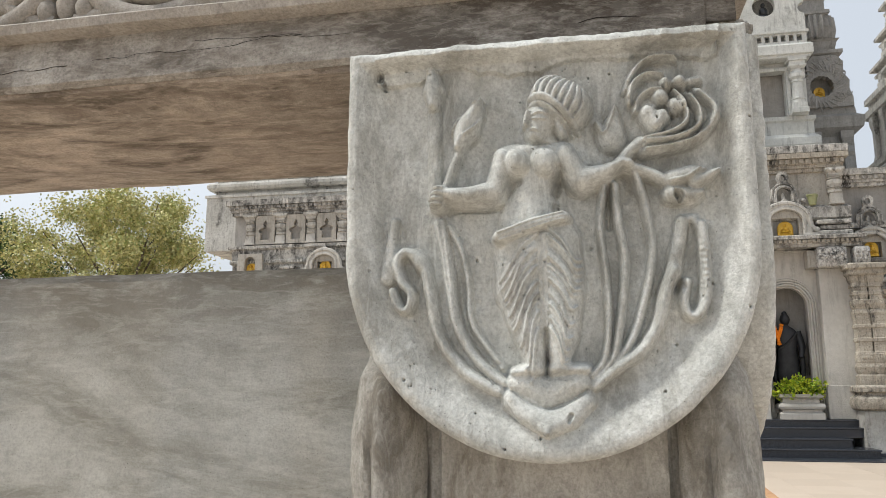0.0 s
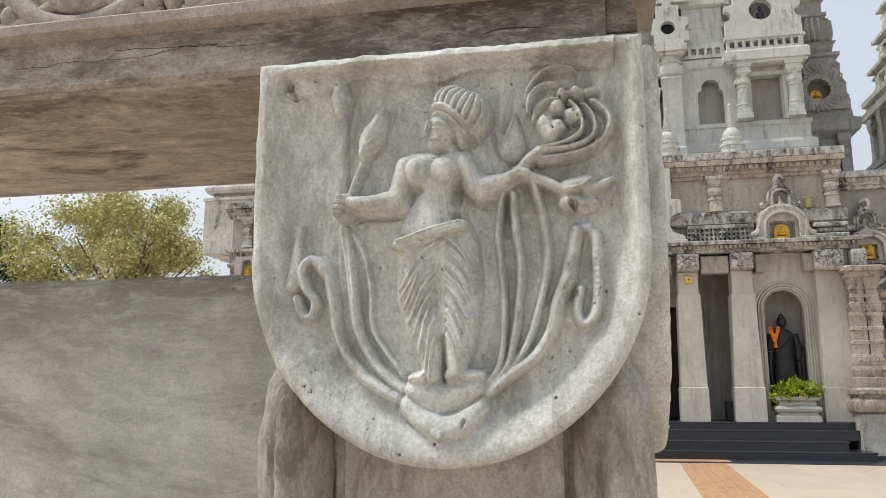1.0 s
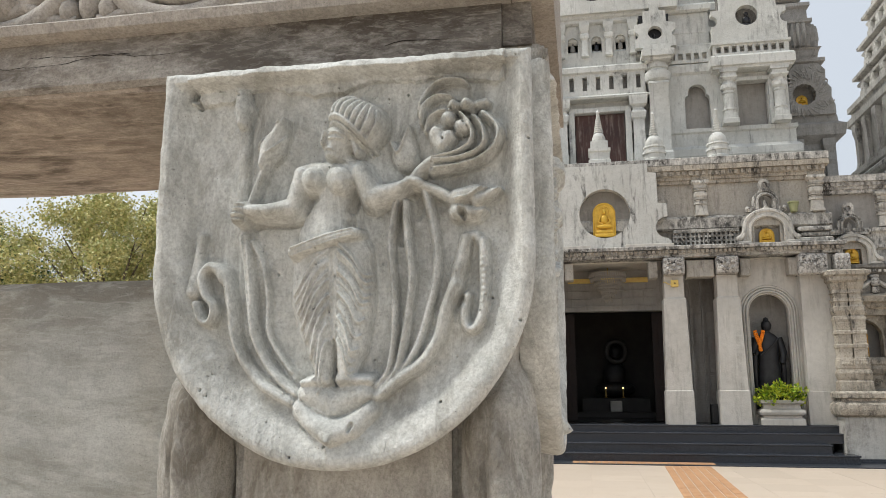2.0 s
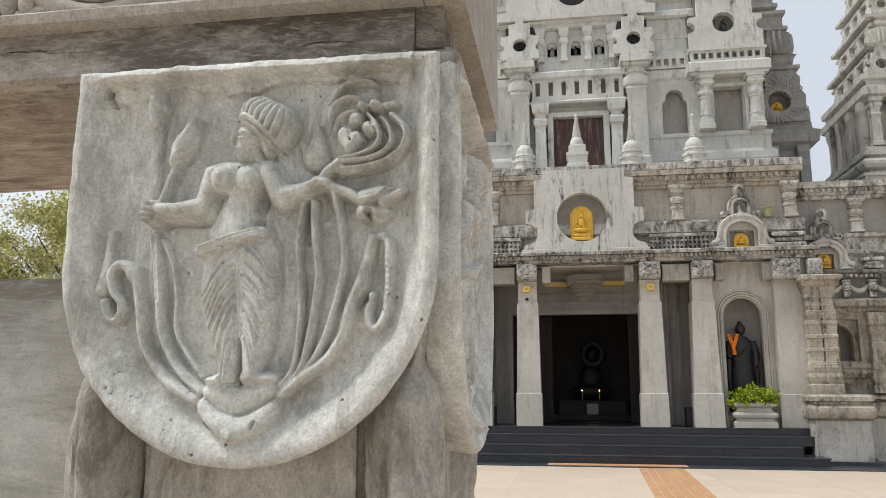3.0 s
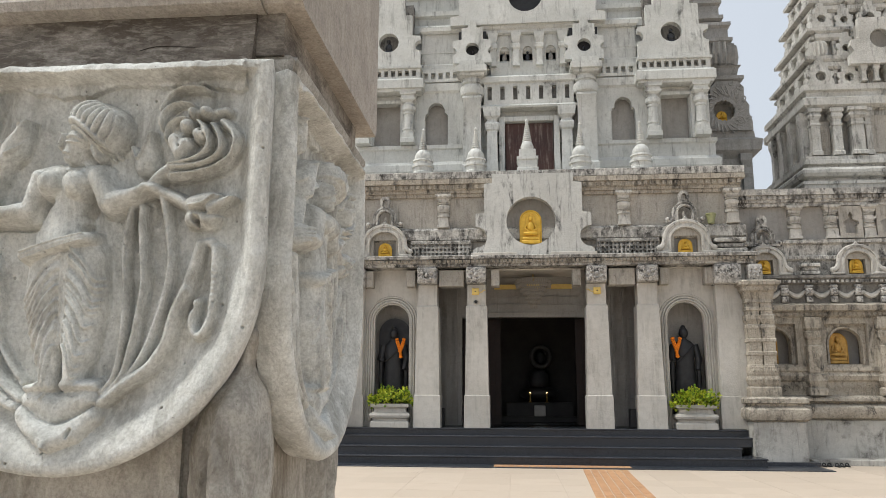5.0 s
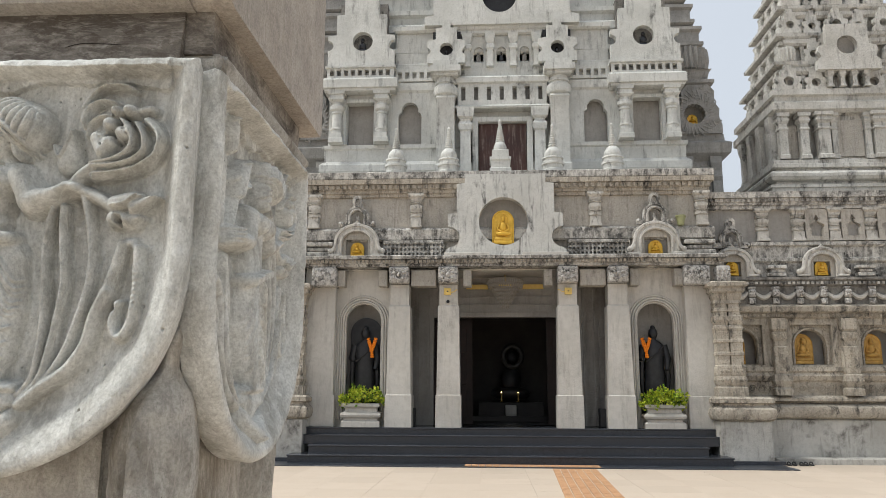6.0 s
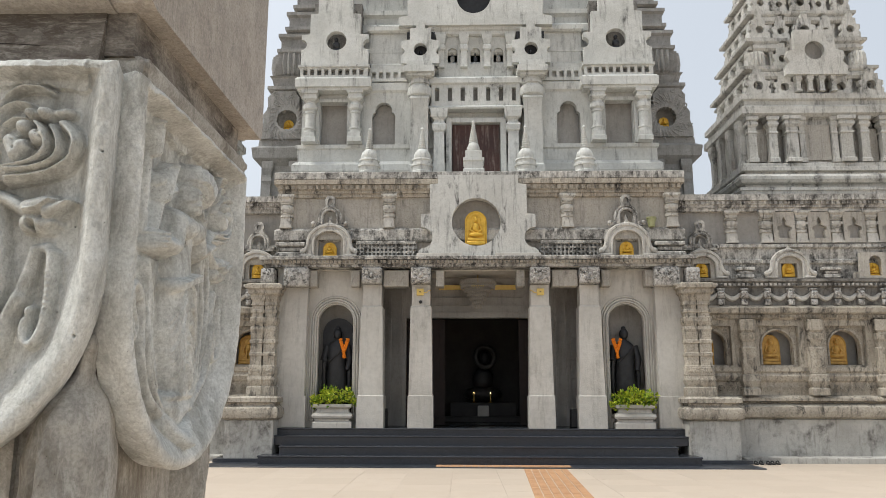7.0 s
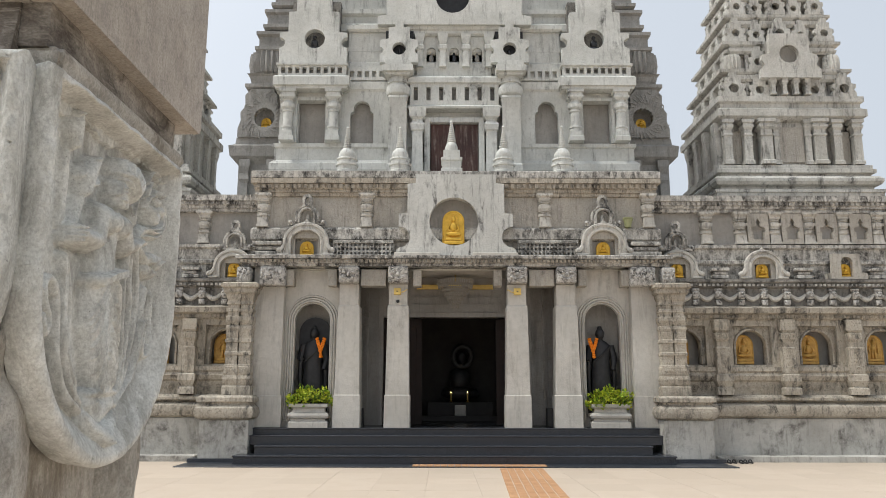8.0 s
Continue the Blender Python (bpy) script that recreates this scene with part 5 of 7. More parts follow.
for s in (-1, 1):
    for off in (3.4, 4.68):
        x = XC + s * off
        bm = bmesh.new()
        stack(bm, x, 20.56, 0, 0, [(0.2, 8.45), (0.2, 8.58), (0.16, 8.6), (0.16, 8.74)])
        lathe(bm, x, 20.56, [(0.16, 8.74), (0.16, 8.82), (0.18, 8.84), (0.18, 8.88), (0.14, 8.9), (0.135, 9.3), (0.16, 9.32), (0.16, 9.36), (0.14, 9.38), (0.2, 9.44), (0.205, 9.54), (0.15, 9.6), (0.15, 9.66)], 20)
        stack(bm, x, 20.56, 0, 0, [(0.15, 9.66), (0.22, 9.72), (0.22, 9.76), (0.19, 9.77), (0.19, 9.86), (0.23, 9.87), (0.23, 9.95)])
        part("pilaster", bm, TOWER, tower, "", 35)
    x = XC + s * 1.58
    bm = bmesh.new()
    stack(bm, x, 20.5, 0, 0, [(0.29, 7.5), (0.29, 7.7), (0.25, 7.75), (0.25, 9.6), (0.28, 9.65), (0.25, 9.72)])
    lathe(bm, x, 20.5, [(0.25, 9.72), (0.33, 9.78), (0.36, 9.9), (0.33, 10.02), (0.26, 10.06), (0.26, 10.1), (0.3, 10.12), (0.3, 10.18), (0.26, 10.2), (0.26, 10.28)], 28)
    stack(bm, x, 20.5, 0, 0, [(0.3, 10.28), (0.34, 10.3), (0.34, 10.36), (0.42, 10.38), (0.42, 10.56), (0.36, 10.58), (0.36, 10.72)])
    part("great_column", bm, TOWER, tower, "", 35)
    x = XC + s * 1.03
    bm = bmesh.new()
    stack(bm, x, 20.5, 0, 0, [(0.17, 7.5), (0.15, 7.9), (0.14, 8.7), (0.18, 8.75), (0.2, 8.9), (0.14, 9.0), (0.14, 9.05), (0.22, 9.12), (0.24, 9.3), (0.24, 9.36)])
    part("small_column", bm, TOWER, tower)
# door between the columns
dr = part("upper_door", boxes((XC - 0.66, XC - 0.012, 20.66, 20.72, 7.5, 9.0), (XC + 0.012, XC + 0.66, 20.66, 20.72, 7.5, 9.0)), WOOD, tower, "worn dark red double door")
part("door_frame", boxes((XC - 0.84, XC - 0.68, 20.5, 20.7, 7.5, 9.16), (XC + 0.68, XC + 0.84, 20.5, 20.7, 7.5, 9.16), (XC - 0.68, XC + 0.68, 20.5, 20.7, 9.02, 9.16), bev=0.01), TOWER, dr)
bm = bmesh.new()
stack(bm, XC, 20.75, 1.25, 0.3, [(0.1, 9.37), (0.12, 9.42), (0.06, 9.46), (0.0, 9.5), (0.0, 9.55), (-0.2, 9.56), (-0.2, 10.1), (0.0, 10.11), (0.0, 10.12), (0.06, 10.16), (0.06, 10.3), (0.0, 10.36)])
fr = part("door_frieze", bm, TOWER, tower)
part("slotted_face", plate(bmesh.new(), rect(XC - 1.25, XC + 1.25, 9.54, 10.13), [rect(XC - 1.15 + 0.36 * k, XC - 1.03 + 0.36 * k, 9.64, 10.04) for k in range(7)], 20.455, 20.62), TOWER, fr)
# Dark back: the shade in the slots, put in as colour.
part("slot_back", boxes((XC - 1.2, XC + 1.2, 20.622, 20.64, 9.56, 10.1)), DARKSTONE, fr)
# cornice with dentils, blocks at the corners standing forward
for s in (-1, 1):
    c = XC + s * 4.02
    bm = bmesh.new()
    stack(bm, c, 20.9, 0.96, 0.5, [(0.0, 9.95), (0.05, 9.96), (0.05, 10.02), (0.11, 10.04), (0.11, 10.28), (0.06, 10.34), (0.0, 10.36), (0.0, 10.38), (-0.2, 10.39), (-0.2, 10.63), (0.0, 10.64), (0.05, 10.65), (0.05, 10.72)])
    cc = part("corner_cornice", bm, TOWER, tower)
    part("slotted_face", plate(bmesh.new(), rect(c - 0.96, c + 0.96, 10.375, 10.645), [rect(c - 0.88 + 0.2 * k, c - 0.76 + 0.2 * k, 10.43, 10.6) for k in range(9)], 20.402, 20.55), TOWER, cc)
    # Slot shade again, as a darker sheet behind the openings.
    part("slot_back", boxes((c - 0.94, c + 0.94, 20.552, 20.57, 10.4, 10.63)), DARKSTONE, cc)
    bm = bmesh.new()
    for k in range(17):
        box(bm, c - 0.98 + 0.115 * k, c - 0.92 + 0.115 * k, 20.33, 20.37, 10.655, 10.71)
    tagged(part("dentil_band", bm, TOWER, cc), kind="stuff")
    # crested panel with a round window
    o = [(-0.96, 10.72), (0.96, 10.72), (0.96, 11.2)] + [(0.96 - 0.16 * math.sin(radians(a)), 11.36 - 0.16 * math.cos(radians(a))) for a in range(20, 180, 32)] + [(0.96, 11.52), (0.96, 11.66), (0.72, 11.68), (0.72, 12.3), (0.5, 12.32), (0.5, 12.9)]
    o += [(-x, z) for x, z in o[2:]][::-1]
    pn = part("crested_panel", plate(bmesh.new(), [(c + x, z) for x, z in o], [disc(c - 0.04 * s, 11.48, 0.29)], 20.42, 20.62), TOWER, tower, "plain crested panel with a round window")
    # Dark back: the window's inner shade put into its colour.
    part("backing", boxes((c - 0.7, c + 0.7, 20.85, 21.3, 10.72, 12.85)), MOULD_AND_SHADE, pn)
    bm = bmesh.new()
    blob(bm, (c, 20.66, 11.29), (0.19, 0.08, 0.08))
    blob(bm, (c, 20.67, 11.44), (0.11, 0.08, 0.14))
    blob(bm, (c, 20.67, 11.62), (0.06, 0.06, 0.075))
    part("figure", bm, BLACKGLOSS, pn, "small black seated figure", 60)
    c = XC + s * 1.57
    o = [(-0.54, 10.74), (0.54, 10.74), (0.54, 10.98)] + [(0.54 - 0.1 * math.sin(radians(a)), 11.1 - 0.1 * math.cos(radians(a))) for a in range(20, 180, 40)] + [(0.54, 11.22), (0.54, 11.42), (0.3, 11.46), (0.3, 11.8), (0.12, 11.82), (0.12, 12.05)]
    o += [(-x, z) for x, z in o[2:]][::-1]
    pn = part("crested_panel", plate(bmesh.new(), [(c + x, z) for x, z in o], [disc(c, 11.16, 0.19)], 20.36, 20.55), TOWER, tower, "small crested panel with a round window")
    # Shade inside the small window, given as a black back.
    part("backing", boxes((c - 0.4, c + 0.4, 20.6, 20.9, 10.74, 11.8)), BLACK_AND_SHADE, pn)
    bm = bmesh.new()
    blob(bm, (c, 20.58, 11.05), (0.1, 0.05, 0.05))
    blob(bm, (c, 20.58, 11.16), (0.05, 0.05, 0.09))
    part("figure", bm, BLACKGLOSS, pn, "small black seated figure", 60)
    # plain wall between, with a dentil line
    x0, x1 = sorted((XC + s * 1.9, XC + s * 3.05))
    part("recessed_wall", boxes((x0, x1, 20.8, 21.2, 10.12, 11.9)), TOWER, tower)
    bm = bmesh.new()
    stack(bm, (x0 + x1) / 2, 21.0, (x1 - x0) / 2, 0.28, [(0, 10.0), (0.06, 10.06), (0.06, 10.28), (0.0, 10.32)])
    part("string_course", bm, TOWER, tower)
    bm = bmesh.new()
    stack(bm, (x0 + x1) / 2, 21.0, (x1 - x0) / 2, 0.28, [(0, 11.85), (0.06, 11.9), (0.06, 12.02), (-0.02, 12.06)])
    part("string_course", bm, TOWER, tower)
    part("slotted_face", plate(bmesh.new(), rect(x0, x1, 10.33, 10.72), [rect(x0 + 0.07 + 0.21 * k, x0 + 0.19 + 0.21 * k, 10.42, 10.61) for k in range(5)], 20.66, 20.8), TOWER, tower)
# three small niches over the door
bm = plate(bmesh.new(), rect(XC - 1.06, XC + 1.06, 10.36, 11.85), [arch(XC + o, 10.74, 0.28, 0.62, 8) for o in (-0.66, 0, 0.66)], 20.72, 20.84)
nw = part("niche_wall", bm, TOWER, tower)
# Black sheet: the shade of the three niches as colour.
part("backing", boxes((XC - 1.0, XC + 1.0, 20.9, 21.0, 10.4, 11.8)), BLACK_AND_SHADE, nw)
for k, o in enumerate((-0.66, 0, 0.66)):
    bm = bmesh.new()
    x = XC + o
    blob(bm, (x, 20.86, 11.24), (0.04, 0.04, 0.05))
    blob(bm, (x, 20.86, 11.06), (0.075, 0.045, 0.14))
    blob(bm, (x, 20.86, 10.88), (0.06, 0.04, 0.14))
    part("figure", bm, BLACKGLOSS if k == 1 else DARKSTONE, nw, "small standing figure", 60)
for o in (-0.99, -0.33, 0.33, 0.99):
    bm = bmesh.new()
    stack(bm, XC + o, 20.66, 0, 0, [(0.1, 10.72), (0.08, 10.85), (0.08, 11.2), (0.12, 11.26), (0.12, 11.36), (0.09, 11.4), (0.12, 11.5), (0.14, 11.62), (0.14, 11.7)])
    part("colonnette", bm, TOWER, nw)
bm = bmesh.new()
stack(bm, XC, 20.85, 1.3, 0.24, [(-0.06, 11.7), (0.0, 11.74), (0.0, 11.82), (0.06, 11.86), (0.06, 11.94), (-0.1, 11.96)])
part("string_course", bm, TOWER, tower)
# great panel above
o = [(-2.2, 11.94), (2.2, 11.94), (2.2, 12.2), (1.95, 12.24), (1.95, 13.4), (1.6, 13.6), (1.5, 14.6)]
o += [(-x, z) for x, z in o[2:]][::-1]
pn = part("great_panel", plate(bmesh.new(), [(XC + x, z) for x, z in o], [disc(XC - 0.05, 12.78, 0.48, 32)], 20.45, 20.65), TOWER, tower, "great plain panel with a round window")
# Darkness behind the great window is put into this black back.
part("backing", boxes((XC - 1.4, XC + 1.4, 20.75, 21.2, 11.95, 14.4)), BLACK_AND_SHADE, pn)
# upper body, stepping in
for k in range(9):
    z = 10.1 + 1.35 * k
    hw = 4.85 - 0.42 * k
    bm = bmesh.new()
    stack(bm, XC, 24.6, hw, 3.75 - 0.3 * k, [(0, z), (0, z + 0.5), (0.1, z + 0.58), (0.1, z + 0.78), (0.02, z + 0.86), (-0.05, z + 0.9), (-0.05, z + 1.1), (0.06, z + 1.16), (0.06, z + 1.3), (-0.3, z + 1.36)])
    part("tier", bm, TOWER, tower, "recessed tier")

# carved shoulders of the tower, set back
for s in (-1, 1):
    cx = XC + s * 5.75
    bm = bmesh.new()
    stack(bm, cx, 23.4, 0.62, 1.5, [(0.0, 6.4), (0.0, 8.2), (0.1, 8.3), (0.22, 8.4), (0.26, 8.7), (0.1, 8.8), (0.08, 9.0)])
    for k in range(2):
        stack(bm, cx + (0.5 - k) * 0.8, 21.85, 0, 0, [(0.14, 6.6), (0.1, 6.8), (0.1, 7.6), (0.15, 7.7), (0.1, 7.9), (0.16, 8.1), (0.16, 8.3)])
    shoulder = part("shoulder", bm, DARKSTONE, tower, "dark grey unpainted shoulder")
    bm = bmesh.new()
    o = [(-0.66, 9.0), (0.66, 9.0), (0.66, 9.25), (0.58, 9.5), (0.6, 9.75), (0.46, 9.95), (0.48, 10.3), (0.3, 10.5), (-0.3, 10.5), (-0.48, 10.3), (-0.46, 9.95), (-0.6, 9.75), (-0.58, 9.5), (-0.66, 9.25)]
    hole = [(cx - 0.12 * s + (0.29 + 0.03 * (i % 2)) * math.cos(6.28319 * i / 32), 9.6 + (0.29 + 0.03 * (i % 2)) * math.sin(6.28319 * i / 32)) for i in range(32)]
    plate(bm, [(cx + x, z) for x, z in o], [hole], 21.72, 21.95)
    pn = part("carved_panel", bm, DARKSTONE, shoulder, "grey panel round a scalloped window")
    bm = bmesh.new()
    rng = random.Random(5 + s)
    for k in range(26):
        a = 6.28319 * k / 26
        r0, r1 = 0.38, 0.5 + 0.12 * rng.random()
        if abs(r1 * math.sin(a)) < 0.85:
            tube(bm, [(cx - 0.1 * s + r * math.cos(a + (r - r0) * 1.2), 21.715, 9.62 + r * 1.25 * math.sin(a + (r - r0) * 1.2)) for r in (r0, (r0 + r1) / 2, r1)], 0.022, 5)
    for k in range(46):
        x1, z1 = rng.uniform(-0.56, 0.56), rng.uniform(9.06, 10.42)
        if math.hypot(x1 + 0.12 * s, z1 - 9.6) < 0.44 or abs(x1) > 0.6 - 0.2 * (z1 - 9.0) / 1.4:
            continue
        q = rng.choice((-1, 1))
        tube(bm, [(cx + x1 + q * (0.1 - 0.012 * j) * math.cos(0.8 * j + k), 21.712, z1 + (0.1 - 0.012 * j) * math.sin(0.8 * j + k)) for j in range(8)], 0.02, 5)
    tagged(part("leaf_carving", bm, DARKSTONE, pn, "carved leaves", 50), kind="stuff")
    part("backing", boxes((cx - 0.55, cx + 0.55, 22.1, 24.5, 8.9, 10.45)), DARKSTONE, pn)
    figure_plaque("gilded_plaque", cx - 0.12 * s, 22.0, 9.36, 0.3, 0.32, GOLD, pn)
    bm = bmesh.new()
    stack(bm, cx - 0.1 * s, 23.0, 0.5, 1.2, [(0.0, 10.5), (0.1, 10.56), (0.1, 10.66), (-0.05, 10.72), (0.0, 10.95), (0.06, 11.0)])
    rr = [(0.46, 10.98), (0.5, 11.04), (0.56, 11.08), (0.62, 11.4), (0.6, 11.72), (0.5, 11.78)]
    n = 48
    rings = [[bm.verts.new((cx - 0.12 * s + r * (1 + 0.07 * (-1) ** i) * math.cos(6.28319 * i / n), 22.3 + r * (1 + 0.07 * (-1) ** i) * math.sin(6.28319 * i / n), z)) for i in range(n)] for r, z in rr]
    for a, b in zip(rings, rings[1:]):
        for i in range(n):
            bm.faces.new((a[i], a[(i + 1) % n], b[(i + 1) % n], b[i]))
    part("ribbed_cushion", bm, DARKSTONE, shoulder, "ribbed stone cushion")
    for k in range(5):
        z = 11.7 + 0.72 * k
        c2 = cx - s * (0.3 + 0.22 * k)
        bm = bmesh.new()
        stack(bm, c2, 23.2, 0.46, 1.4, [(0.0, z), (0.1, z + 0.06), (0.1, z + 0.16), (0, z + 0.2), (0, z + 0.5), (0.08, z + 0.56), (0.08, z + 0.66), (-0.1, z + 0.72)])
        part("tier", bm, DARKSTONE, shoulder)

# ---- side wings ----


def put_wing(s, x_in, x_out):
    """A lower wing of the temple: plain foot, round moulding, niches with ochre figures, garlands, attic."""
    wing = thing("temple_wing", ((x_in + x_out) / 2, 19.5, 0), "carved temple wing with ochre figures in round niches", "temple wing", "temple wings")
    xa, xb = sorted((x_in, x_out))
    cx, hx = (xa + xb) / 2, (xb - xa) / 2
    cy, hy = 24.0, 5.0
    F = cy - hy  # front plane, 19.0
    bm = bmesh.new()
    stack(bm, cx, cy, hx, hy, [(0.1, 0.0), (0.1, 0.96), (0.06, 0.985)])
    part("plain_foot", bm, PAINT, wing, "plain grey rendered foot")
    bm = bmesh.new()
    stack(bm, cx, cy, hx, hy, [(0.08, 0.985), (0.2, 1.03), (0.26, 1.14), (0.24, 1.26), (0.14, 1.33), (0.06, 1.35), (0.06, 1.38), (0.2, 1.4), (0.2, 1.46), (0.12, 1.52), (0.0, 1.53)])
    part("round_moulding", bm, STONE, wing, "", 40)
    bm = bmesh.new()
    stack(bm, cx, cy, hx, hy, [(0.0, 1.53), (0.0, 1.84), (0.06, 1.88), (0.1, 1.98), (0.06, 2.06), (0.1, 2.1), (0.1, 2.19), (-0.3, 2.2)])
    part("carved_dado", bm, STONE, wing)
    # front wall with niches
    niches = [x for x in (XC + s * (5.67 + 1.62 * k) for k in range(0, 5)) if xa + 0.4 < x < xb - 0.4]
    bm = plate(bmesh.new(), rect(xa, xb, 2.19, 3.34), [rect(x - 0.48, x + 0.48, 2.24, 3.2) for x in niches], F, F + 0.12)
    fw = part("niche_wall", bm, STONE, wing)
    part("side_wall", boxes((xa, xb, F + 0.55, cy + hy, 2.19, 6.2)), STONE, wing)
    for x in niches:
        bm = plate(bmesh.new(), rect(x - 0.48, x + 0.48, 2.24, 3.2), [arch(x, 2.26, 0.72, 0.82, 14)], F + 0.13, F + 0.24)
        nf = part("niche_frame", bm, STONE, fw)
        bm = bmesh.new()
        tube(bm, [(x + 0.4, F + 0.12, 2.26)] + [(x + 0.4 * math.cos(radians(a)), F + 0.12, 2.7 + 0.42 * math.sin(radians(a))) for a in range(0, 181, 12)] + [(x - 0.4, F + 0.12, 2.26)], 0.035, 6)
        for q in (-1, 1):
            tube(bm, [(x + q * 0.4 + 0.045 * math.cos(a), F + 0.12, 3.1 + 0.045 * math.sin(a)) for a in (0, 1.05, 2.1, 3.14, 4.2, 5.2, 6.2)], 0.014, 5)
        part("arch_moulding", bm, STONE, nf, "", 60)
        part("niche_back", boxes((x - 0.45, x + 0.45, F + 0.5, F + 0.54, 2.2, 3.25)), SHADE, nf)
        figure_plaque("ochre_figure", x - 0.1, F + 0.34, 2.27, 0.5, 0.74, OCHRE, nf, kneel=(round(x) % 2 == 0))
    for k in range(5):
        x = XC + s * (5.67 + 0.81 + 1.62 * k)
        if not xa + 0.2 < x < xb + 0.1:
            continue
        bm = bmesh.new()
        stack(bm, x, F - 0.06, 0, 0, [(0.2, 1.53), (0.2, 1.68), (0.15, 1.72), (0.21, 1.86), (0.2, 2.0), (0.15, 2.03), (0.16, 2.06), (0.16, 2.66), (0.12, 2.68), (0.13, 2.8), (0.16, 2.86), (0.16, 3.0), (0.13, 3.02), (0.17, 3.08), (0.17, 3.34)])
        for zz in (2.1, 2.25, 2.4, 2.55):
            tube(bm, [(x + (0.09 - 0.01 * i) * math.cos(1.26 * i), F - 0.225, zz + 0.05 + 0.06 * math.sin(1.26 * i)) for i in range(7)], 0.014, 5)
        for i in range(5):
            box(bm, x - 0.13 + 0.06 * i, x - 0.09 + 0.06 * i, F - 0.24, F - 0.2, 2.87, 2.99)
        part("carved_pilaster", bm, STONE, wing)
    # dado scrolls
    bm = bmesh.new()
    x = xa + 0.2
    while x < xb - 0.2:
        for q in (0, 1):
            tube(bm, [(x + (0.1 - 0.011 * i) * math.cos(0.9 * i + q * 3.14), F - 0.01, 1.69 + (0.11 - 0.012 * i) * math.sin(0.9 * i + q * 3.14)) for i in range(8)], 0.016, 5)
        x += 0.23
    part("scroll_carving", bm, STONE, wing)
    # ledge, garlands
    bm = bmesh.new()
    stack(bm, cx, cy, hx, hy, [(0.02, 3.34), (0.08, 3.38), (0.08, 3.46), (0.2, 3.5), (0.22, 3.62), (0.1, 3.66), (0.0, 3.7)])
    part("ledge", bm, STONE, wing)
    bm = bmesh.new()
    stack(bm, cx, cy, hx, hy, [(0.0, 3.7), (0.0, 4.12), (0.1, 4.16), (0.1, 4.24), (0.16, 4.28), (0.16, 4.34), (-0.1, 4.36)])
    gb = part("garland_band", bm, MOULD_AND_SHADE, wing, "mould-black band with carved garlands")
    x = xa + 0.12
    while x < xb - 0.05:
        bm = boxes((x - 0.07, x + 0.07, F - 0.1, F + 0.02, 3.7, 3.84), (x - 0.09, x + 0.09, F - 0.1, F + 0.02, 4.05, 4.12), bev=0.012)
        box(bm, x - 0.085, x + 0.085, F - 0.13, F + 0.02, 3.86, 4.05, 0.03)
        blob(bm, (x, F - 0.14, 3.93), (0.035, 0.04, 0.03), 1)
        for q in (-1, 1):
            blob(bm, (x + q * 0.035, F - 0.14, 4.0), (0.025, 0.03, 0.02), 1)
        part("mask_boss", bm, MASK, gb, "", 50)
        if x + 0.5 < xb:
            part("swag", tube(bmesh.new(), [(x + 0.08 + 0.066 * i, F - 0.04, 3.98 - 0.13 * math.sin(math.pi * i / 6)) for i in range(7)], [0.03, 0.05, 0.062, 0.068, 0.062, 0.05, 0.03], 6), BOSS, gb, "", 50)
        x += 0.565
    bm = bmesh.new()
    for k in range(int((xb - xa) / 0.11)):
        box(bm, xa + 0.11 * k, xa + 0.11 * k + 0.06, F - 0.15, F - 0.1, 4.17, 4.23)
    tagged(part("dentil_band", bm, MOSS, gb), kind="stuff")
    # attic of the wing
    bm = bmesh.new()
    stack(bm, cx, cy + 0.12, hx, hy, [(0.0, 4.34), (0.0, 4.72), (0.06, 4.76), (0.06, 4.84), (0.02, 4.86), (0.02, 5.12), (0.1, 5.16), (0.1, 5.24), (-0.1, 5.28)])
    low = part("attic_foot", bm, MOSS, wing, "stained attic foot")
    bm = plate(bmesh.new(), rect(xa, xb, 5.26, 6.2), [], F + 0.2, F + 0.4)
    # Darker wall gives the trefoil openings their shade.
    part("attic_wall", bm, SHADE, wing)
    xs = [XC + s * (6.38 + 0.87 * k) for k in range(7)]
    for i, x in enumerate(xs):
        if xa < x < xb:
            pot_pilaster(x, F + 0.2, 5.27, 6.1, 0.3, BOSS, wing)
        c = x + s * 0.435
        if xa + 0.2 < c < xb - 0.2 and i:
            half = [(0.14, 0.0), (0.14, 0.22), (0.19, 0.25), (0.19, 0.33), (0.13, 0.37), (0.06, 0.4), (0.04, 0.45), (0.07, 0.5), (0.04, 0.56), (0.0, 0.64)]
            lobes = half + [(-x1, z1) for x1, z1 in half[:-1]][::-1]
            bm = plate(bmesh.new(), rect(c - 0.27, c + 0.27, 5.28, 6.07), [[(c + x1 * 0.95, 5.4 + z1 * 0.85) for x1, z1 in lobes]], F + 0.08, F + 0.19)
            part("trefoil_niche", bm, PANEL, wing)
    bm = bmesh.new()
    stack(bm, cx, cy + 0.12, hx, hy, [(0.0, 6.08), (0.05, 6.09), (0.05, 6.17), (0.09, 6.18), (0.09, 6.24), (0.11, 6.25), (0.11, 6.34), (0.18, 6.35), (0.18, 6.5), (-0.2, 6.52)])
    wc = part("cornice", bm, MOSS, wing, "cornice with black mould")
    bm = bmesh.new()
    for k in range(int((xb - xa) / 0.13)):
        box(bm, xa + 0.13 * k, xa + 0.13 * k + 0.07, F - 0.03, F + 0.03, 6.255, 6.335)
    tagged(part("dentil_band", bm, MOSS, wc), kind="stuff")
    bm = bmesh.new()
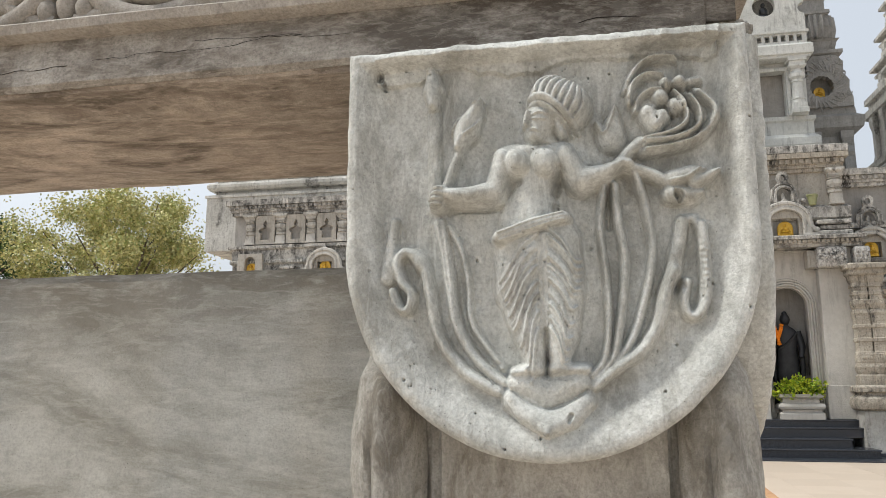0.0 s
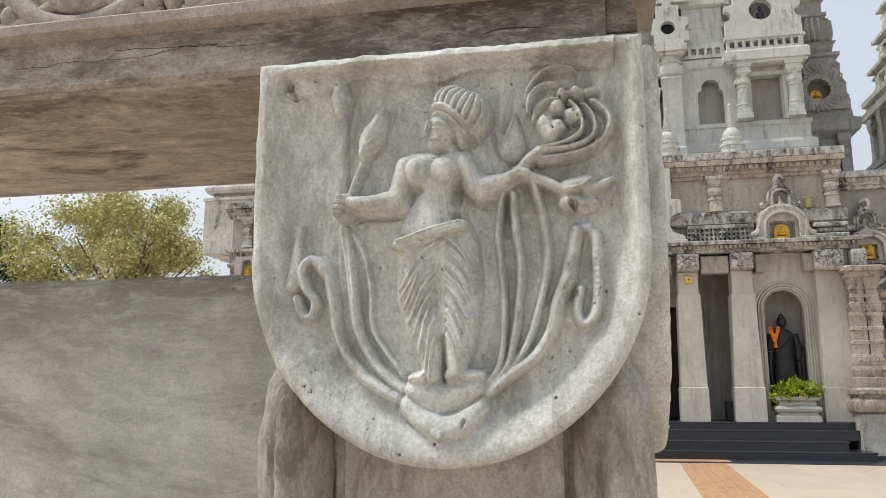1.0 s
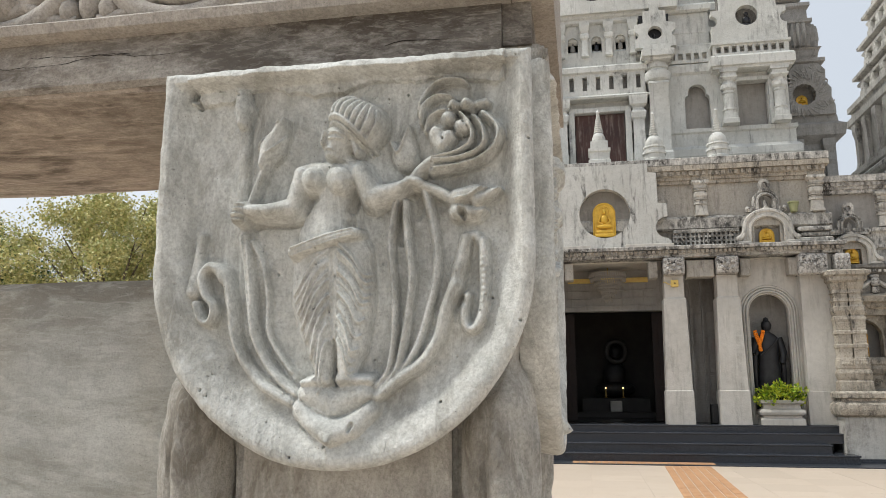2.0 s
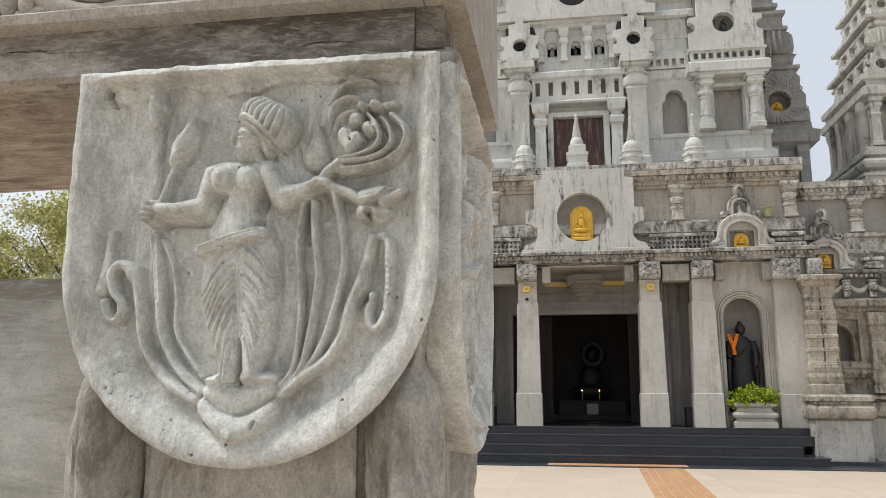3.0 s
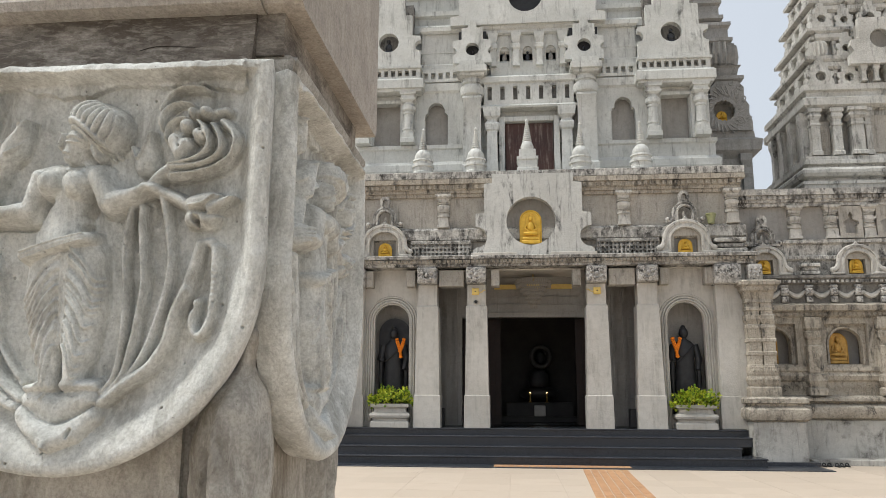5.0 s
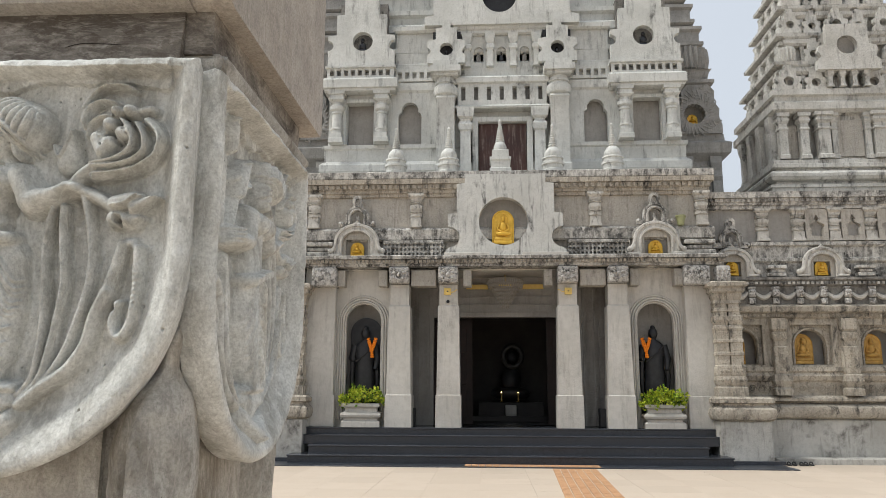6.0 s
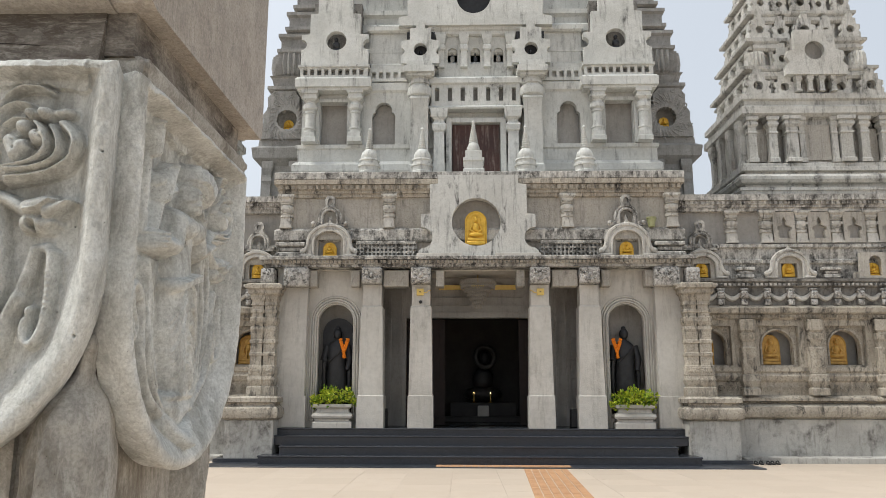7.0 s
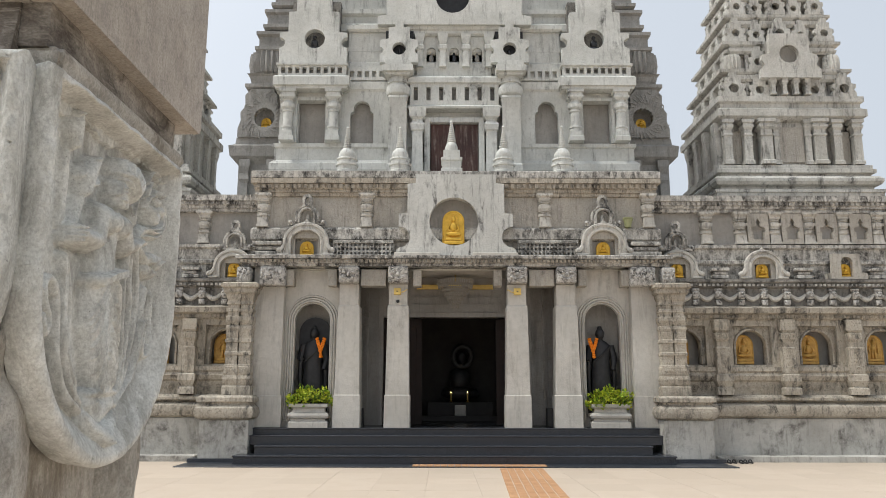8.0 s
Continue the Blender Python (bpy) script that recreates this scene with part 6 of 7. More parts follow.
    for k in range(int((xb - xa) / 0.11)):
        box(bm, xa + 0.11 * k, xa + 0.11 * k + 0.055, F - 0.115, F - 0.06, 3.39, 3.45)
    tagged(part("dentil_band", bm, STONE, wing), kind="stuff")
    bm = bmesh.new()
    for k in range(int((xb - xa) / 0.09)):
        box(bm, xa + 0.09 * k, xa + 0.09 * k + 0.05, F + 0.03, F + 0.08, 4.765, 4.83)
    tagged(part("dentil_band", bm, MOSS, low), kind="stuff")
    for off, kind in ((5.55, 0), (7.68, 0), (9.75, 1)):
        x = XC + s * off
        if kind == 0:
            part("niche", plate(bmesh.new(), rect(x - 0.36, x + 0.36, 4.36, 4.9), [rect(x - 0.2, x + 0.2, 4.38, 4.74)], F - 0.02, F + 0.1), PANEL, low)
            horseshoe("arch", x, F - 0.05, 4.36, 0.92, 0.7, BOSS, low)
            if off < 6:
                finial_arch(x, F - 0.02, 5.08, 0.56, MOSS, low)
        else:
            bm = plate(bmesh.new(), [(x - 0.5, 4.36), (x + 0.5, 4.36), (x + 0.5, 4.5), (x + 0.36, 4.52), (x + 0.34, 5.0), (x - 0.34, 5.0), (x - 0.36, 4.52), (x - 0.5, 4.5)], [arch(x, 4.42, 0.3, 0.5)], F - 0.1, F + 0.05)
            part("niche", bm, PANEL, low)
        figure_plaque("ochre_figure", x, F + 0.04, 4.4, 0.3, 0.36, GOLD, low)
    for off in (6.6, 8.7, 10.5):
        x = XC + s * off
        if xa < x < xb:
            bm = boxes((x - 0.2, x + 0.2, F - 0.08, F + 0.12, 4.37, 4.46), (x - 0.15, x + 0.15, F - 0.05, F + 0.12, 4.47, 4.55), (x - 0.22, x + 0.22, F - 0.1, F + 0.12, 4.56, 4.64), bev=0.015)
            part("stone_block", bm, MOSS, low)
    return wing


put_wing(1, XC + 4.7, XC + 11.7)
put_wing(-1, XC - 4.7, XC - 10.35)

# carved pillars on pedestals beside the steps
for s in (-1, 1):
    x = XC + s * 5.32
    pd = thing("pedestal", (x, 18.4, 0.022), "rendered pedestal with a round moulding beside the steps", "pedestal", "pedestals beside the steps")
    bm = bmesh.new()
    stack(bm, x, 18.55, 0.56, 0.5, [(0.0, 0.1), (0.0, 0.93), (-0.02, 0.95)])
    part("block", bm, PAINT, pd, "grey block with a damp stain")
    bm = bmesh.new()
    stack(bm, x, 18.55, 0.54, 0.48, [(0.0, 0.95), (0.1, 1.0), (0.14, 1.1), (0.12, 1.22), (0.04, 1.28), (0.02, 1.3), (0.02, 1.34), (0.1, 1.36), (0.1, 1.45), (0.03, 1.5)])
    part("round_moulding", bm, STONE, pd, "", 40)
    part("granite_foot", boxes((x - 0.75, x + 0.75, 17.9, 18.9, 0.022, 0.1)), GRANITE, pd, "black granite foot")
    pl = thing("carved_pillar", (x - s * 0.06, 18.4, 1.5), "pair of carved sandstone shafts on a pedestal", "pillar", "carved pillars")
    for q in (-1, 1):
        c = x - s * 0.17 + q * 0.15
        y = 18.42 + 0.03 * (q * s < 0)
        bm = bmesh.new()
        stack(bm, c, y, 0, 0, [(0.18, 1.5), (0.18, 1.7), (0.14, 1.73), (0.16, 1.78), (0.18, 1.88), (0.15, 1.97), (0.16, 2.0), (0.16, 2.16), (0.15, 2.18), (0.15, 2.2), (0.135, 2.22), (0.135, 2.42), (0.155, 2.44), (0.155, 2.5), (0.135, 2.52), (0.135, 2.72), (0.155, 2.74), (0.155, 2.8), (0.135, 2.82), (0.145, 3.0), (0.16, 3.06), (0.15, 3.12), (0.13, 3.14), (0.165, 3.24), (0.165, 3.34), (0.13, 3.36), (0.135, 3.44), (0.155, 3.46), (0.155, 3.52), (0.135, 3.54), (0.135, 3.62), (0.16, 3.64), (0.14, 3.72), (0.17, 3.8), (0.18, 3.88)])
        sh = part("shaft", bm, STONE, pl)
        bm = bmesh.new()
        for i in range(5):
            z = 2.26 + 0.17 * i
            for w in (-1, 1):
                tube(bm, [(c + w * (0.06 - 0.007 * j) * math.cos(0.9 * j), y - 0.125, z + (0.06 - 0.006 * j) * math.sin(0.9 * j)) for j in range(7)], 0.012, 5)
        for i in range(5):
            box(bm, c - 0.13 + 0.055 * i, c - 0.09 + 0.055 * i, y - 0.18, y - 0.15, 3.25, 3.33)
        for i in range(4):
            blob(bm, (c - 0.09 + 0.06 * i, y - 0.16, 2.08), (0.025, 0.02, 0.05), 1)
            blob(bm, (c - 0.09 + 0.06 * i, y - 0.17, 1.88), (0.025, 0.02, 0.05), 1)
        part("carving", bm, STONE, sh, "", 50)
    bm = bmesh.new()
    stack(bm, x - s * 0.17, 18.45, 0.34, 0.22, [(0.0, 3.88), (0.04, 3.92), (0.04, 4.0), (0.1, 4.04), (0.1, 4.12), (0.02, 4.16)])
    box(bm, x - s * 0.17 - 0.2, x - s * 0.17 + 0.2, 18.5, 18.8, 1.5, 3.9)
    part("capital", bm, STONE, pl)
    bm = boxes((x - s * 0.2 - 0.16, x - s * 0.2 + 0.16, 18.3, 18.9, 4.16, 4.55), bev=0.03)
    for k in range(8):
        blob(bm, (x - s * 0.2 - 0.12 + 0.035 * k, 18.3, 4.35 + 0.1 * math.sin(k * 2.1)), (0.035, 0.03, 0.05), 1)
    part("mask_block", bm, MASK, pl, "", 50)

# raised pavement along the wings
for s in (-1, 1):
    x0, x1 = sorted((XC + s * 6.05, XC + s * 13.0))
    tagged(new("pavement", to_mesh("pavement", boxes((x0, x1, 18.35, 24.0, -0.012, 0.13), bev=0.01), PAINT)), "grey cement pavement along the temple wing", "pavement", kind="structure")

# ---- side towers ----
def put_side_tower(cx, label):
    tw = thing("side_tower", (cx, 28.0, 6.5), label, "tower", "side towers")
    Y0, D = 26.0, 2.0
    cy = Y0 + D
    bm = bmesh.new()
    stack(bm, cx, cy, 2.6, D, [(0.25, 6.4), (0.25, 8.4), (0.3, 8.42), (0.3, 8.52), (0.02, 8.56), (0.02, 8.68), (0.2, 8.72), (0.27, 8.82), (0.27, 8.92), (0.18, 9.02), (-0.02, 9.05), (-0.02, 9.14), (0.12, 9.17), (0.12, 9.3), (0.04, 9.33), (0.04, 9.46), (-0.1, 9.5)])
    part("plinth", bm, TOWER2, tw)
    part("body", boxes((cx - 2.4, cx + 2.4, Y0 + 0.5, cy + D - 0.2, 9.48, 11.3)), TOWER2, tw)
    for x, w in ((-2.25, 0.17), (-1.55, 0.17), (-0.92, 0.24), (-0.55, 0.12), (0.55, 0.12), (0.92, 0.24), (1.55, 0.17), (2.25, 0.17)):
        bm = bmesh.new()
        stack(bm, cx + x, Y0 + 0.1, 0, 0, [(w, 9.5), (w, 9.62), (w * 0.8, 9.66), (w * 0.78, 10.52), (w * 0.95, 10.55), (w * 0.95, 10.6), (w * 0.78, 10.63), (w * 0.78, 10.76), (w * 1.12, 10.86), (w * 1.12, 10.94), (w * 0.95, 10.96), (w * 0.95, 11.0), (w * 1.25, 11.03), (w * 1.25, 11.15)])
        part("pilaster", bm, TOWER2, tw)
    for s in (-1, 1):
        for k in range(4):
            bm = bmesh.new()
            stack(bm, cx + s * 2.42, Y0 + 0.5 + k * 1.0, 0, 0, [(0.16, 9.5), (0.12, 9.7), (0.12, 10.6), (0.18, 10.9), (0.18, 11.15)])
            part("pilaster", bm, TOWER2, tw)
        bm = plate(bmesh.new(), rect(cx + s * 1.9 - 0.22, cx + s * 1.9 + 0.22, 9.6, 10.8), [], Y0 + 0.3, Y0 + 0.52)
        part("blind_window", bm, PANEL, tw)
    part("blind_window", boxes((cx - 0.42, cx + 0.42, Y0 + 0.1, Y0 + 0.52, 9.6, 10.9)), PANEL, tw)
    bm = bmesh.new()
    stack(bm, cx, cy, 2.45, D, [(0, 11.15), (0.15, 11.25), (0.15, 11.5), (0.05, 11.55), (0.0, 11.6), (0.0, 11.75), (0.1, 11.8), (0.1, 12.0), (-0.1, 12.05)])
    part("cornice", bm, TOWER2, tw)
    # a bay that stands forward in the middle of the body
    bm = bmesh.new()
    stack(bm, cx, Y0 + 0.5, 0.92, 0.32, [(0.1, 9.4), (0.1, 9.52), (0.0, 9.55), (0.0, 11.1), (0.16, 11.2), (0.2, 11.42), (0.2, 11.56), (0.06, 11.6), (0.06, 11.78), (0.16, 11.82), (0.16, 12.02), (-0.1, 12.04)])
    part("middle_bay", bm, TOWER2, tw)
    # storeys of crested panels, narrowing upwards
    z, hw, dd = 12.0, 2.3, D - 0.1
    for k in range(8):
        h = 1.15
        y = cy - dd
        bm = bmesh.new()
        stack(bm, cx, cy, hw, dd, [(-0.3, z), (-0.3, z + h * 0.58), (-0.1, z + h * 0.64), (-0.08, z + h * 0.72), (-0.2, z + h * 0.75), (-0.2, z + h * 0.82), (0.02, z + h * 0.88), (0.03, z + h * 0.97), (-0.25, z + h)])
        for s in (-1, 0, 1):
            stack(bm, cx + s * hw * 0.66, y + 0.2, hw * (0.3 if s == 0 else 0.2), 0.14, [(0.0, z + h * 0.56), (0.07, z + h * 0.64), (0.08, z + h * 0.75), (0.0, z + h * 0.79), (0.07, z + h * 0.86), (0.08, z + h * 0.98), (-0.05, z + h)])
        tier = part("tier", bm, TOWER2, tw)
        for i in (-2, -1, 0, 1, 2):
            x = cx + i * hw * 0.42
            w = hw * (0.2, 0.16, 0.18)[abs(i)]
            o = [(-w, 0), (w, 0), (w, h * 0.16), (w * 0.82, h * 0.23), (w, h * 0.3), (w, h * 0.42), (w * 0.6, h * 0.45), (w * 0.6, h * 0.64), (w * 0.3, h * 0.66), (w * 0.3, h * 0.8)]
            o += [(-a, b) for a, b in o[2:]][::-1]
            f = 0.16 if i in (0, 2, -2) else 0.02
            if i == 0 and k in (0, 1):
                continue
            if abs(i) == 2 and k % 3 == 1:
                # fluted cushion at the corner
                bm = bmesh.new()
                n, rings = 28, []
                for r, zz in ((0.62, 0.0), (0.7, 0.06), (0.74, 0.2), (0.72, 0.42), (0.62, 0.5)):
                    rings.append([bm.verts.new((x + w * r * (1 + 0.09 * (-1) ** j) * math.cos(6.28319 * j / n), y + 0.12 + w * r * (1 + 0.09 * (-1) ** j) * math.sin(6.28319 * j / n), z + h * zz)) for j in range(n)])
                for p, q in zip(rings, rings[1:]):
                    for j in range(n):
                        bm.faces.new((p[j], p[(j + 1) % n], q[(j + 1) % n], q[j]))
                bm.faces.new(rings[-1])
                part("ribbed_cushion", bm, TOWER2, tier, "ribbed stone cushion")
            else:
                part("crested_panel", plate(bmesh.new(), [(x + a, z + b) for a, b in o], [disc(x, z + h * 0.28, w * 0.42, 16)], y - f, y - f + 0.2), TOWER2, tier)
        for i in range(8):
            x = cx + (i - 3.5) * hw * 0.235
            part("colonnette", stack(bmesh.new(), x, y + 0.16, 0, 0, [(0.06, z), (0.05, z + h * 0.1), (0.045, z + h * 0.4), (0.075, z + h * 0.46), (0.075, z + h * 0.56)]), TOWER2, tier)
        for s in (-1, 1):
            for i in range(4):
                yy = cy - dd + 0.35 + i * dd * 0.5
                bm = boxes((cx + s * (hw - 0.16) - 0.1, cx + s * (hw - 0.16) + 0.12, yy - 0.24, yy + 0.24, z, z + h * 0.42), bev=0.02)
                box(bm, cx + s * (hw - 0.16) - 0.1, cx + s * (hw - 0.16) + 0.1, yy - 0.14, yy + 0.14, z + h * 0.42, z + h * 0.62, 0.02)
                part("crested_block", bm, TOWER2, tier)
        z += h
        hw -= 0.2
        dd -= 0.17
    o = [(-1.05, 12.62), (1.05, 12.62), (1.05, 12.95), (0.9, 13.1), (1.0, 13.3), (0.95, 13.5), (0.7, 13.55), (0.68, 14.3), (-0.68, 14.3), (-0.7, 13.55), (-0.95, 13.5), (-1.0, 13.3), (-0.9, 13.1), (-1.05, 12.95)]
    pn = part("great_panel", plate(bmesh.new(), [(cx + x, zz) for x, zz in o], [disc(cx - 0.02, 13.52, 0.34)], Y0 - 0.32, Y0 - 0.1), TOWER2, tw, "plain panel with a round window")
    part("backing", boxes((cx - 0.6, cx + 0.6, Y0 + 0.05, Y0 + 0.3, 12.7, 14.2)), SHADE, pn)
    for x in (-0.6, -0.2, 0.2, 0.6):
        bm = bmesh.new()
        stack(bm, cx + x, Y0 - 0.12, 0, 0, [(0.1, 12.05), (0.07, 12.15), (0.07, 12.4), (0.11, 12.5), (0.11, 12.62)])
        part("colonnette", bm, TOWER2, tw)
    return tw


for x in (11.36, 2 * XC - 11.36):
    tw = put_side_tower(12.92, "pale stepped side tower with crested panels")
    m = Matrix.Translation((x, 22.5, 1.577)) @ Matrix.Diagonal((0.885, 0.864, 0.864, 1)) @ Matrix.Translation((-12.92, -26.0, -1.577))
    for ob in tw.children_recursive:
        ob.data.transform(m)
    tw.location = m @ Vector((12.92, 28.0, 6.5))
    for ob in tw.children:
        ob.matrix_parent_inverse = Matrix.Translation(-tw.location)

# ---- statues, planters and other things of the porch ----
CRYSTAL = simple("dusty_crystal", (0.2, 0.18, 0.15), (0.3, 0.27, 0.22), 0.3, 30.0)
SOIL = simple("potting_soil", (0.04, 0.03, 0.02), (0.07, 0.05, 0.035), 0.9, 40.0)


def leafy(name, tones, rough=0.55):
    """Leaves whose colour changes from one to the next."""
    m, nt, b = base_mat(name, rough)
    g = nt.nodes.new("ShaderNodeNewGeometry")
    ramp = nt.nodes.new("ShaderNodeValToRGB")
    while len(ramp.color_ramp.elements) < len(tones):
        ramp.color_ramp.elements.new(0.5)
    for i, c in enumerate(tones):
        ramp.color_ramp.elements[i].position = i / (len(tones) - 1)
        ramp.color_ramp.elements[i].color = (*c, 1)
    nt.links.new(g.outputs["Random Per Island"], ramp.inputs["Fac"])
    nt.links.new(ramp.outputs["Color"], b.inputs["Base Color"])
    b.inputs["Transmission Weight"].default_value = 0.0
    b.inputs["Subsurface Weight"].default_value = 0.0
    return m


LEAF2 = leafy("planter_leaves", [(0.05, 0.13, 0.01), (0.3, 0.43, 0.02), (0.66, 0.66, 0.06), (0.1, 0.22, 0.012), (0.55, 0.58, 0.04)])
def put_statue(x, y, z0, slab):
    """A standing figure as one plain dark mass."""
    bm = bmesh.new()
    stack(bm, x, y, 0, 0, [(0.3, z0), (0.3, z0 + 0.16), (0.24, z0 + 0.2), (0.24, z0 + 0.3)])
    # long robe that flares towards the hem, with hanging folds
    n, rings = 36, []
    for z, rx, ry in ((0.3, 0.24, 0.13), (0.42, 0.27, 0.14), (0.75, 0.25, 0.14), (1.05, 0.235, 0.15), (1.3, 0.215, 0.15), (1.52, 0.25, 0.16), (1.68, 0.26, 0.14), (1.78, 0.17, 0.11), (1.84, 0.07, 0.07)):
        fold = 0.06 * max(0.0, 1.2 - z)
        rings.append([bm.verts.new((x + rx * (1 + fold * math.cos(9 * 6.28319 * k / n)) * math.cos(6.28319 * k / n), y + ry * (1 + fold * math.cos(9 * 6.28319 * k / n)) * math.sin(6.28319 * k / n), z0 + z)) for k in range(n)])
    for p, q in zip(rings, rings[1:]):
        for k in range(n):
            bm.faces.new((p[k], p[(k + 1) % n], q[(k + 1) % n], q[k]))
    for sx in (-1, 1):
        tube(bm, [(x + sx * 0.25, y, z0 + 1.7), (x + sx * 0.33, y - 0.03, z0 + 1.36), (x + sx * 0.27, y - 0.13, z0 + (1.1 if sx > 0 else 1.36))], [0.09, 0.085, 0.05], 8)
        tube(bm, [(x + sx * 0.3, y - 0.06, z0 + 1.3), (x + sx * 0.32, y - 0.02, z0 + 0.9), (x + sx * 0.29, y, z0 + 0.4)], [0.05, 0.06, 0.03], 6)
    tube(bm, [(x + 0.22, y - 0.12, z0 + 1.68), (x, y - 0.175, z0 + 1.45), (x - 0.2, y - 0.13, z0 + 1.3)], 0.02, 6)
    tube(bm, [(x, y, z0 + 1.75), (x, y, z0 + 1.9)], 0.07, 10)
    blob(bm, (x, y - 0.01, z0 + 1.99), (0.115, 0.12, 0.15))
    blob(bm, (x, y, z0 + 2.13), (0.06, 0.06, 0.06))
    if slab:
        plate(bm, arch(x, z0, 0.78, 2.4), [], y + 0.1, y + 0.2)
    ob = new("statue", to_mesh("statue", bm, BLACK_AND_SHADE, 60))
    return tagged(ob, "black standing statue in the round niche" + (" before a dark slab" if slab else ""), "statue", "niche statues")


put_statue(0.99 - 3.55, 19.22, 1.02, True)
put_statue(0.99 + 3.55, 19.22, 1.02, False)
for s in (-1, 1):
    cx = 0.99 + s * 3.55
    tagged(new("niche_floor", to_mesh("niche_floor", boxes((cx - 0.5, cx + 0.5, 18.9, 19.45, 0.757, 1.02)), SHADE)), "cement floor of the niche", "ledge", kind="structure")


def put_garland(x, y, z):
    bm = bmesh.new()
    pts = []
    for k in range(17):
        t = k / 16
        pts.append((x - 0.1 + 0.2 * t, z - 0.3 * (1 - abs(2 * t - 1)) ** 0.8))
    for k, (a, b) in enumerate(pts):
        blob(bm, (a, y + 0.01 * (k % 2), b), (0.04, 0.038, 0.036), 1)
        blob(bm, (a + 0.03 * (1 if k < 8 else -1), y - 0.012, b + 0.012), (0.032, 0.03, 0.03), 1)
    for k in range(3):
        blob(bm, (x + 0.005 * k, y, z - 0.33 - 0.05 * k), (0.042 + 0.008 * k, 0.04, 0.036), 1)
    g = thing("flower_garland", (x, y, z), "orange marigold garland hanging before the statue", "garland", "marigold garlands")
    part("blossoms", bm, MARIGOLD, g, "", 60)
    part("string", tube(bmesh.new(), [(a, y, b) for a, b in pts], 0.008, 5), OCHRE, g)


put_garland(0.99 - 3.55 + 0.2, 18.98, 2.86)
put_garland(0.99 + 3.55 - 0.22, 18.98, 2.86)


def put_planter(x, y):
    pot = thing("planter", (x, y, 0.757), "pale moulded stone planter with yellow-green leaves", "planter", "planters by the niches")
    z = 0.757
    bm = bmesh.new()
    stack(bm, x, y, 0.4, 0.14, [(0.06, z), (0.06, z + 0.12), (0.03, z + 0.15), (0.0, z + 0.16), (0.0, z + 0.2), (0.06, z + 0.23), (0.08, z + 0.28), (0.06, z + 0.33), (-0.01, z + 0.36), (-0.03, z + 0.43), (0.0, z + 0.46), (0.05, z + 0.48), (0.05, z + 0.55), (-0.05, z + 0.55), (-0.06, z + 0.5)])
    part("trough", bm, COLUMN, pot, "", 40)
    part("soil", boxes((x - 0.35, x + 0.35, y - 0.08, y + 0.08, z + 0.48, z + 0.51)), SOIL, pot)
    rng = random.Random(int(x * 10))
    verts, faces = [], []
    for k in range(620):
        a, b = rng.random() * 6.283, rng.random()
        px, py = x + 0.54 * math.cos(a) * b ** 0.5, y - 0.03 + 0.24 * math.sin(a) * b ** 0.5
        top = 0.36 * (1 - ((px - x) / 0.62) ** 2) ** 0.5
        pz = z + 0.5 + top * (0.1 + 0.9 * rng.random()) + 0.2 * noise.noise((px * 6, py * 6, x))
        d = Vector((px - x + rng.gauss(0, 0.25), (py - y) - 0.25 + rng.gauss(0, 0.3), 0.25 + rng.gauss(0, 0.3))).normalized()
        side = d.cross(Vector((rng.gauss(0, 1), rng.gauss(0, 1), 1))).normalized()
        up = d.cross(side)
        L, W = 0.065 + 0.045 * rng.random(), 0.026 + 0.018 * rng.random()
        p = Vector((px, py, pz))
        n0 = len(verts)
        verts += [p, p + d * L * 0.5 + side * W + up * 0.012, p + d * L - up * 0.01, p + d * L * 0.5 - side * W + up * 0.012, p + d * L * 0.5 - up * 0.004]
        faces += [(n0, n0 + 1, n0 + 4), (n0 + 1, n0 + 2, n0 + 4), (n0 + 2, n0 + 3, n0 + 4), (n0 + 3, n0, n0 + 4)]
    me = bpy.data.meshes.new("foliage")
    me.from_pydata([tuple(v) for v in verts], [], faces)
    me.materials.append(LEAF2)
    tagged(hang(new("foliage", me), pot), "bushy yellow-green leaves", kind="stuff")
    bm = bmesh.new()
    for k in range(14):
        a = rng.random() * 6.283
        tube(bm, [(x + 0.06 * math.cos(a) + 0.03 * (k - 7), y + 0.03 * math.sin(a), z + 0.5), (x + 0.05 * (k - 7), y + 0.08 * math.sin(a), z + 0.72)], 0.006, 4)
    part("stems", bm, SOIL, pot)


put_planter(0.99 - 3.52, 18.66)
put_planter(0.99 + 3.6, 18.66)

# bucket on the ledge of the attic
bk = thing("bucket", (5.22, 18.72, 5.6), "small yellow-green bucket on the porch ledge", "bucket")
part("pail", lathe(bmesh.new(), 5.22, 18.64, [(0.075, 5.6), (0.11, 5.8), (0.125, 5.81), (0.125, 5.84), (0.1, 5.84), (0.09, 5.7)], 16), PAIL, bk, "", 40)
part("handle", tube(bmesh.new(), [(5.22 + 0.12 * math.cos(radians(a)), 18.62 - 0.05 * math.sin(radians(a)), 5.81 - 0.08 * math.sin(radians(a))) for a in range(0, 181, 20)], 0.008, 5), PAIL, bk)

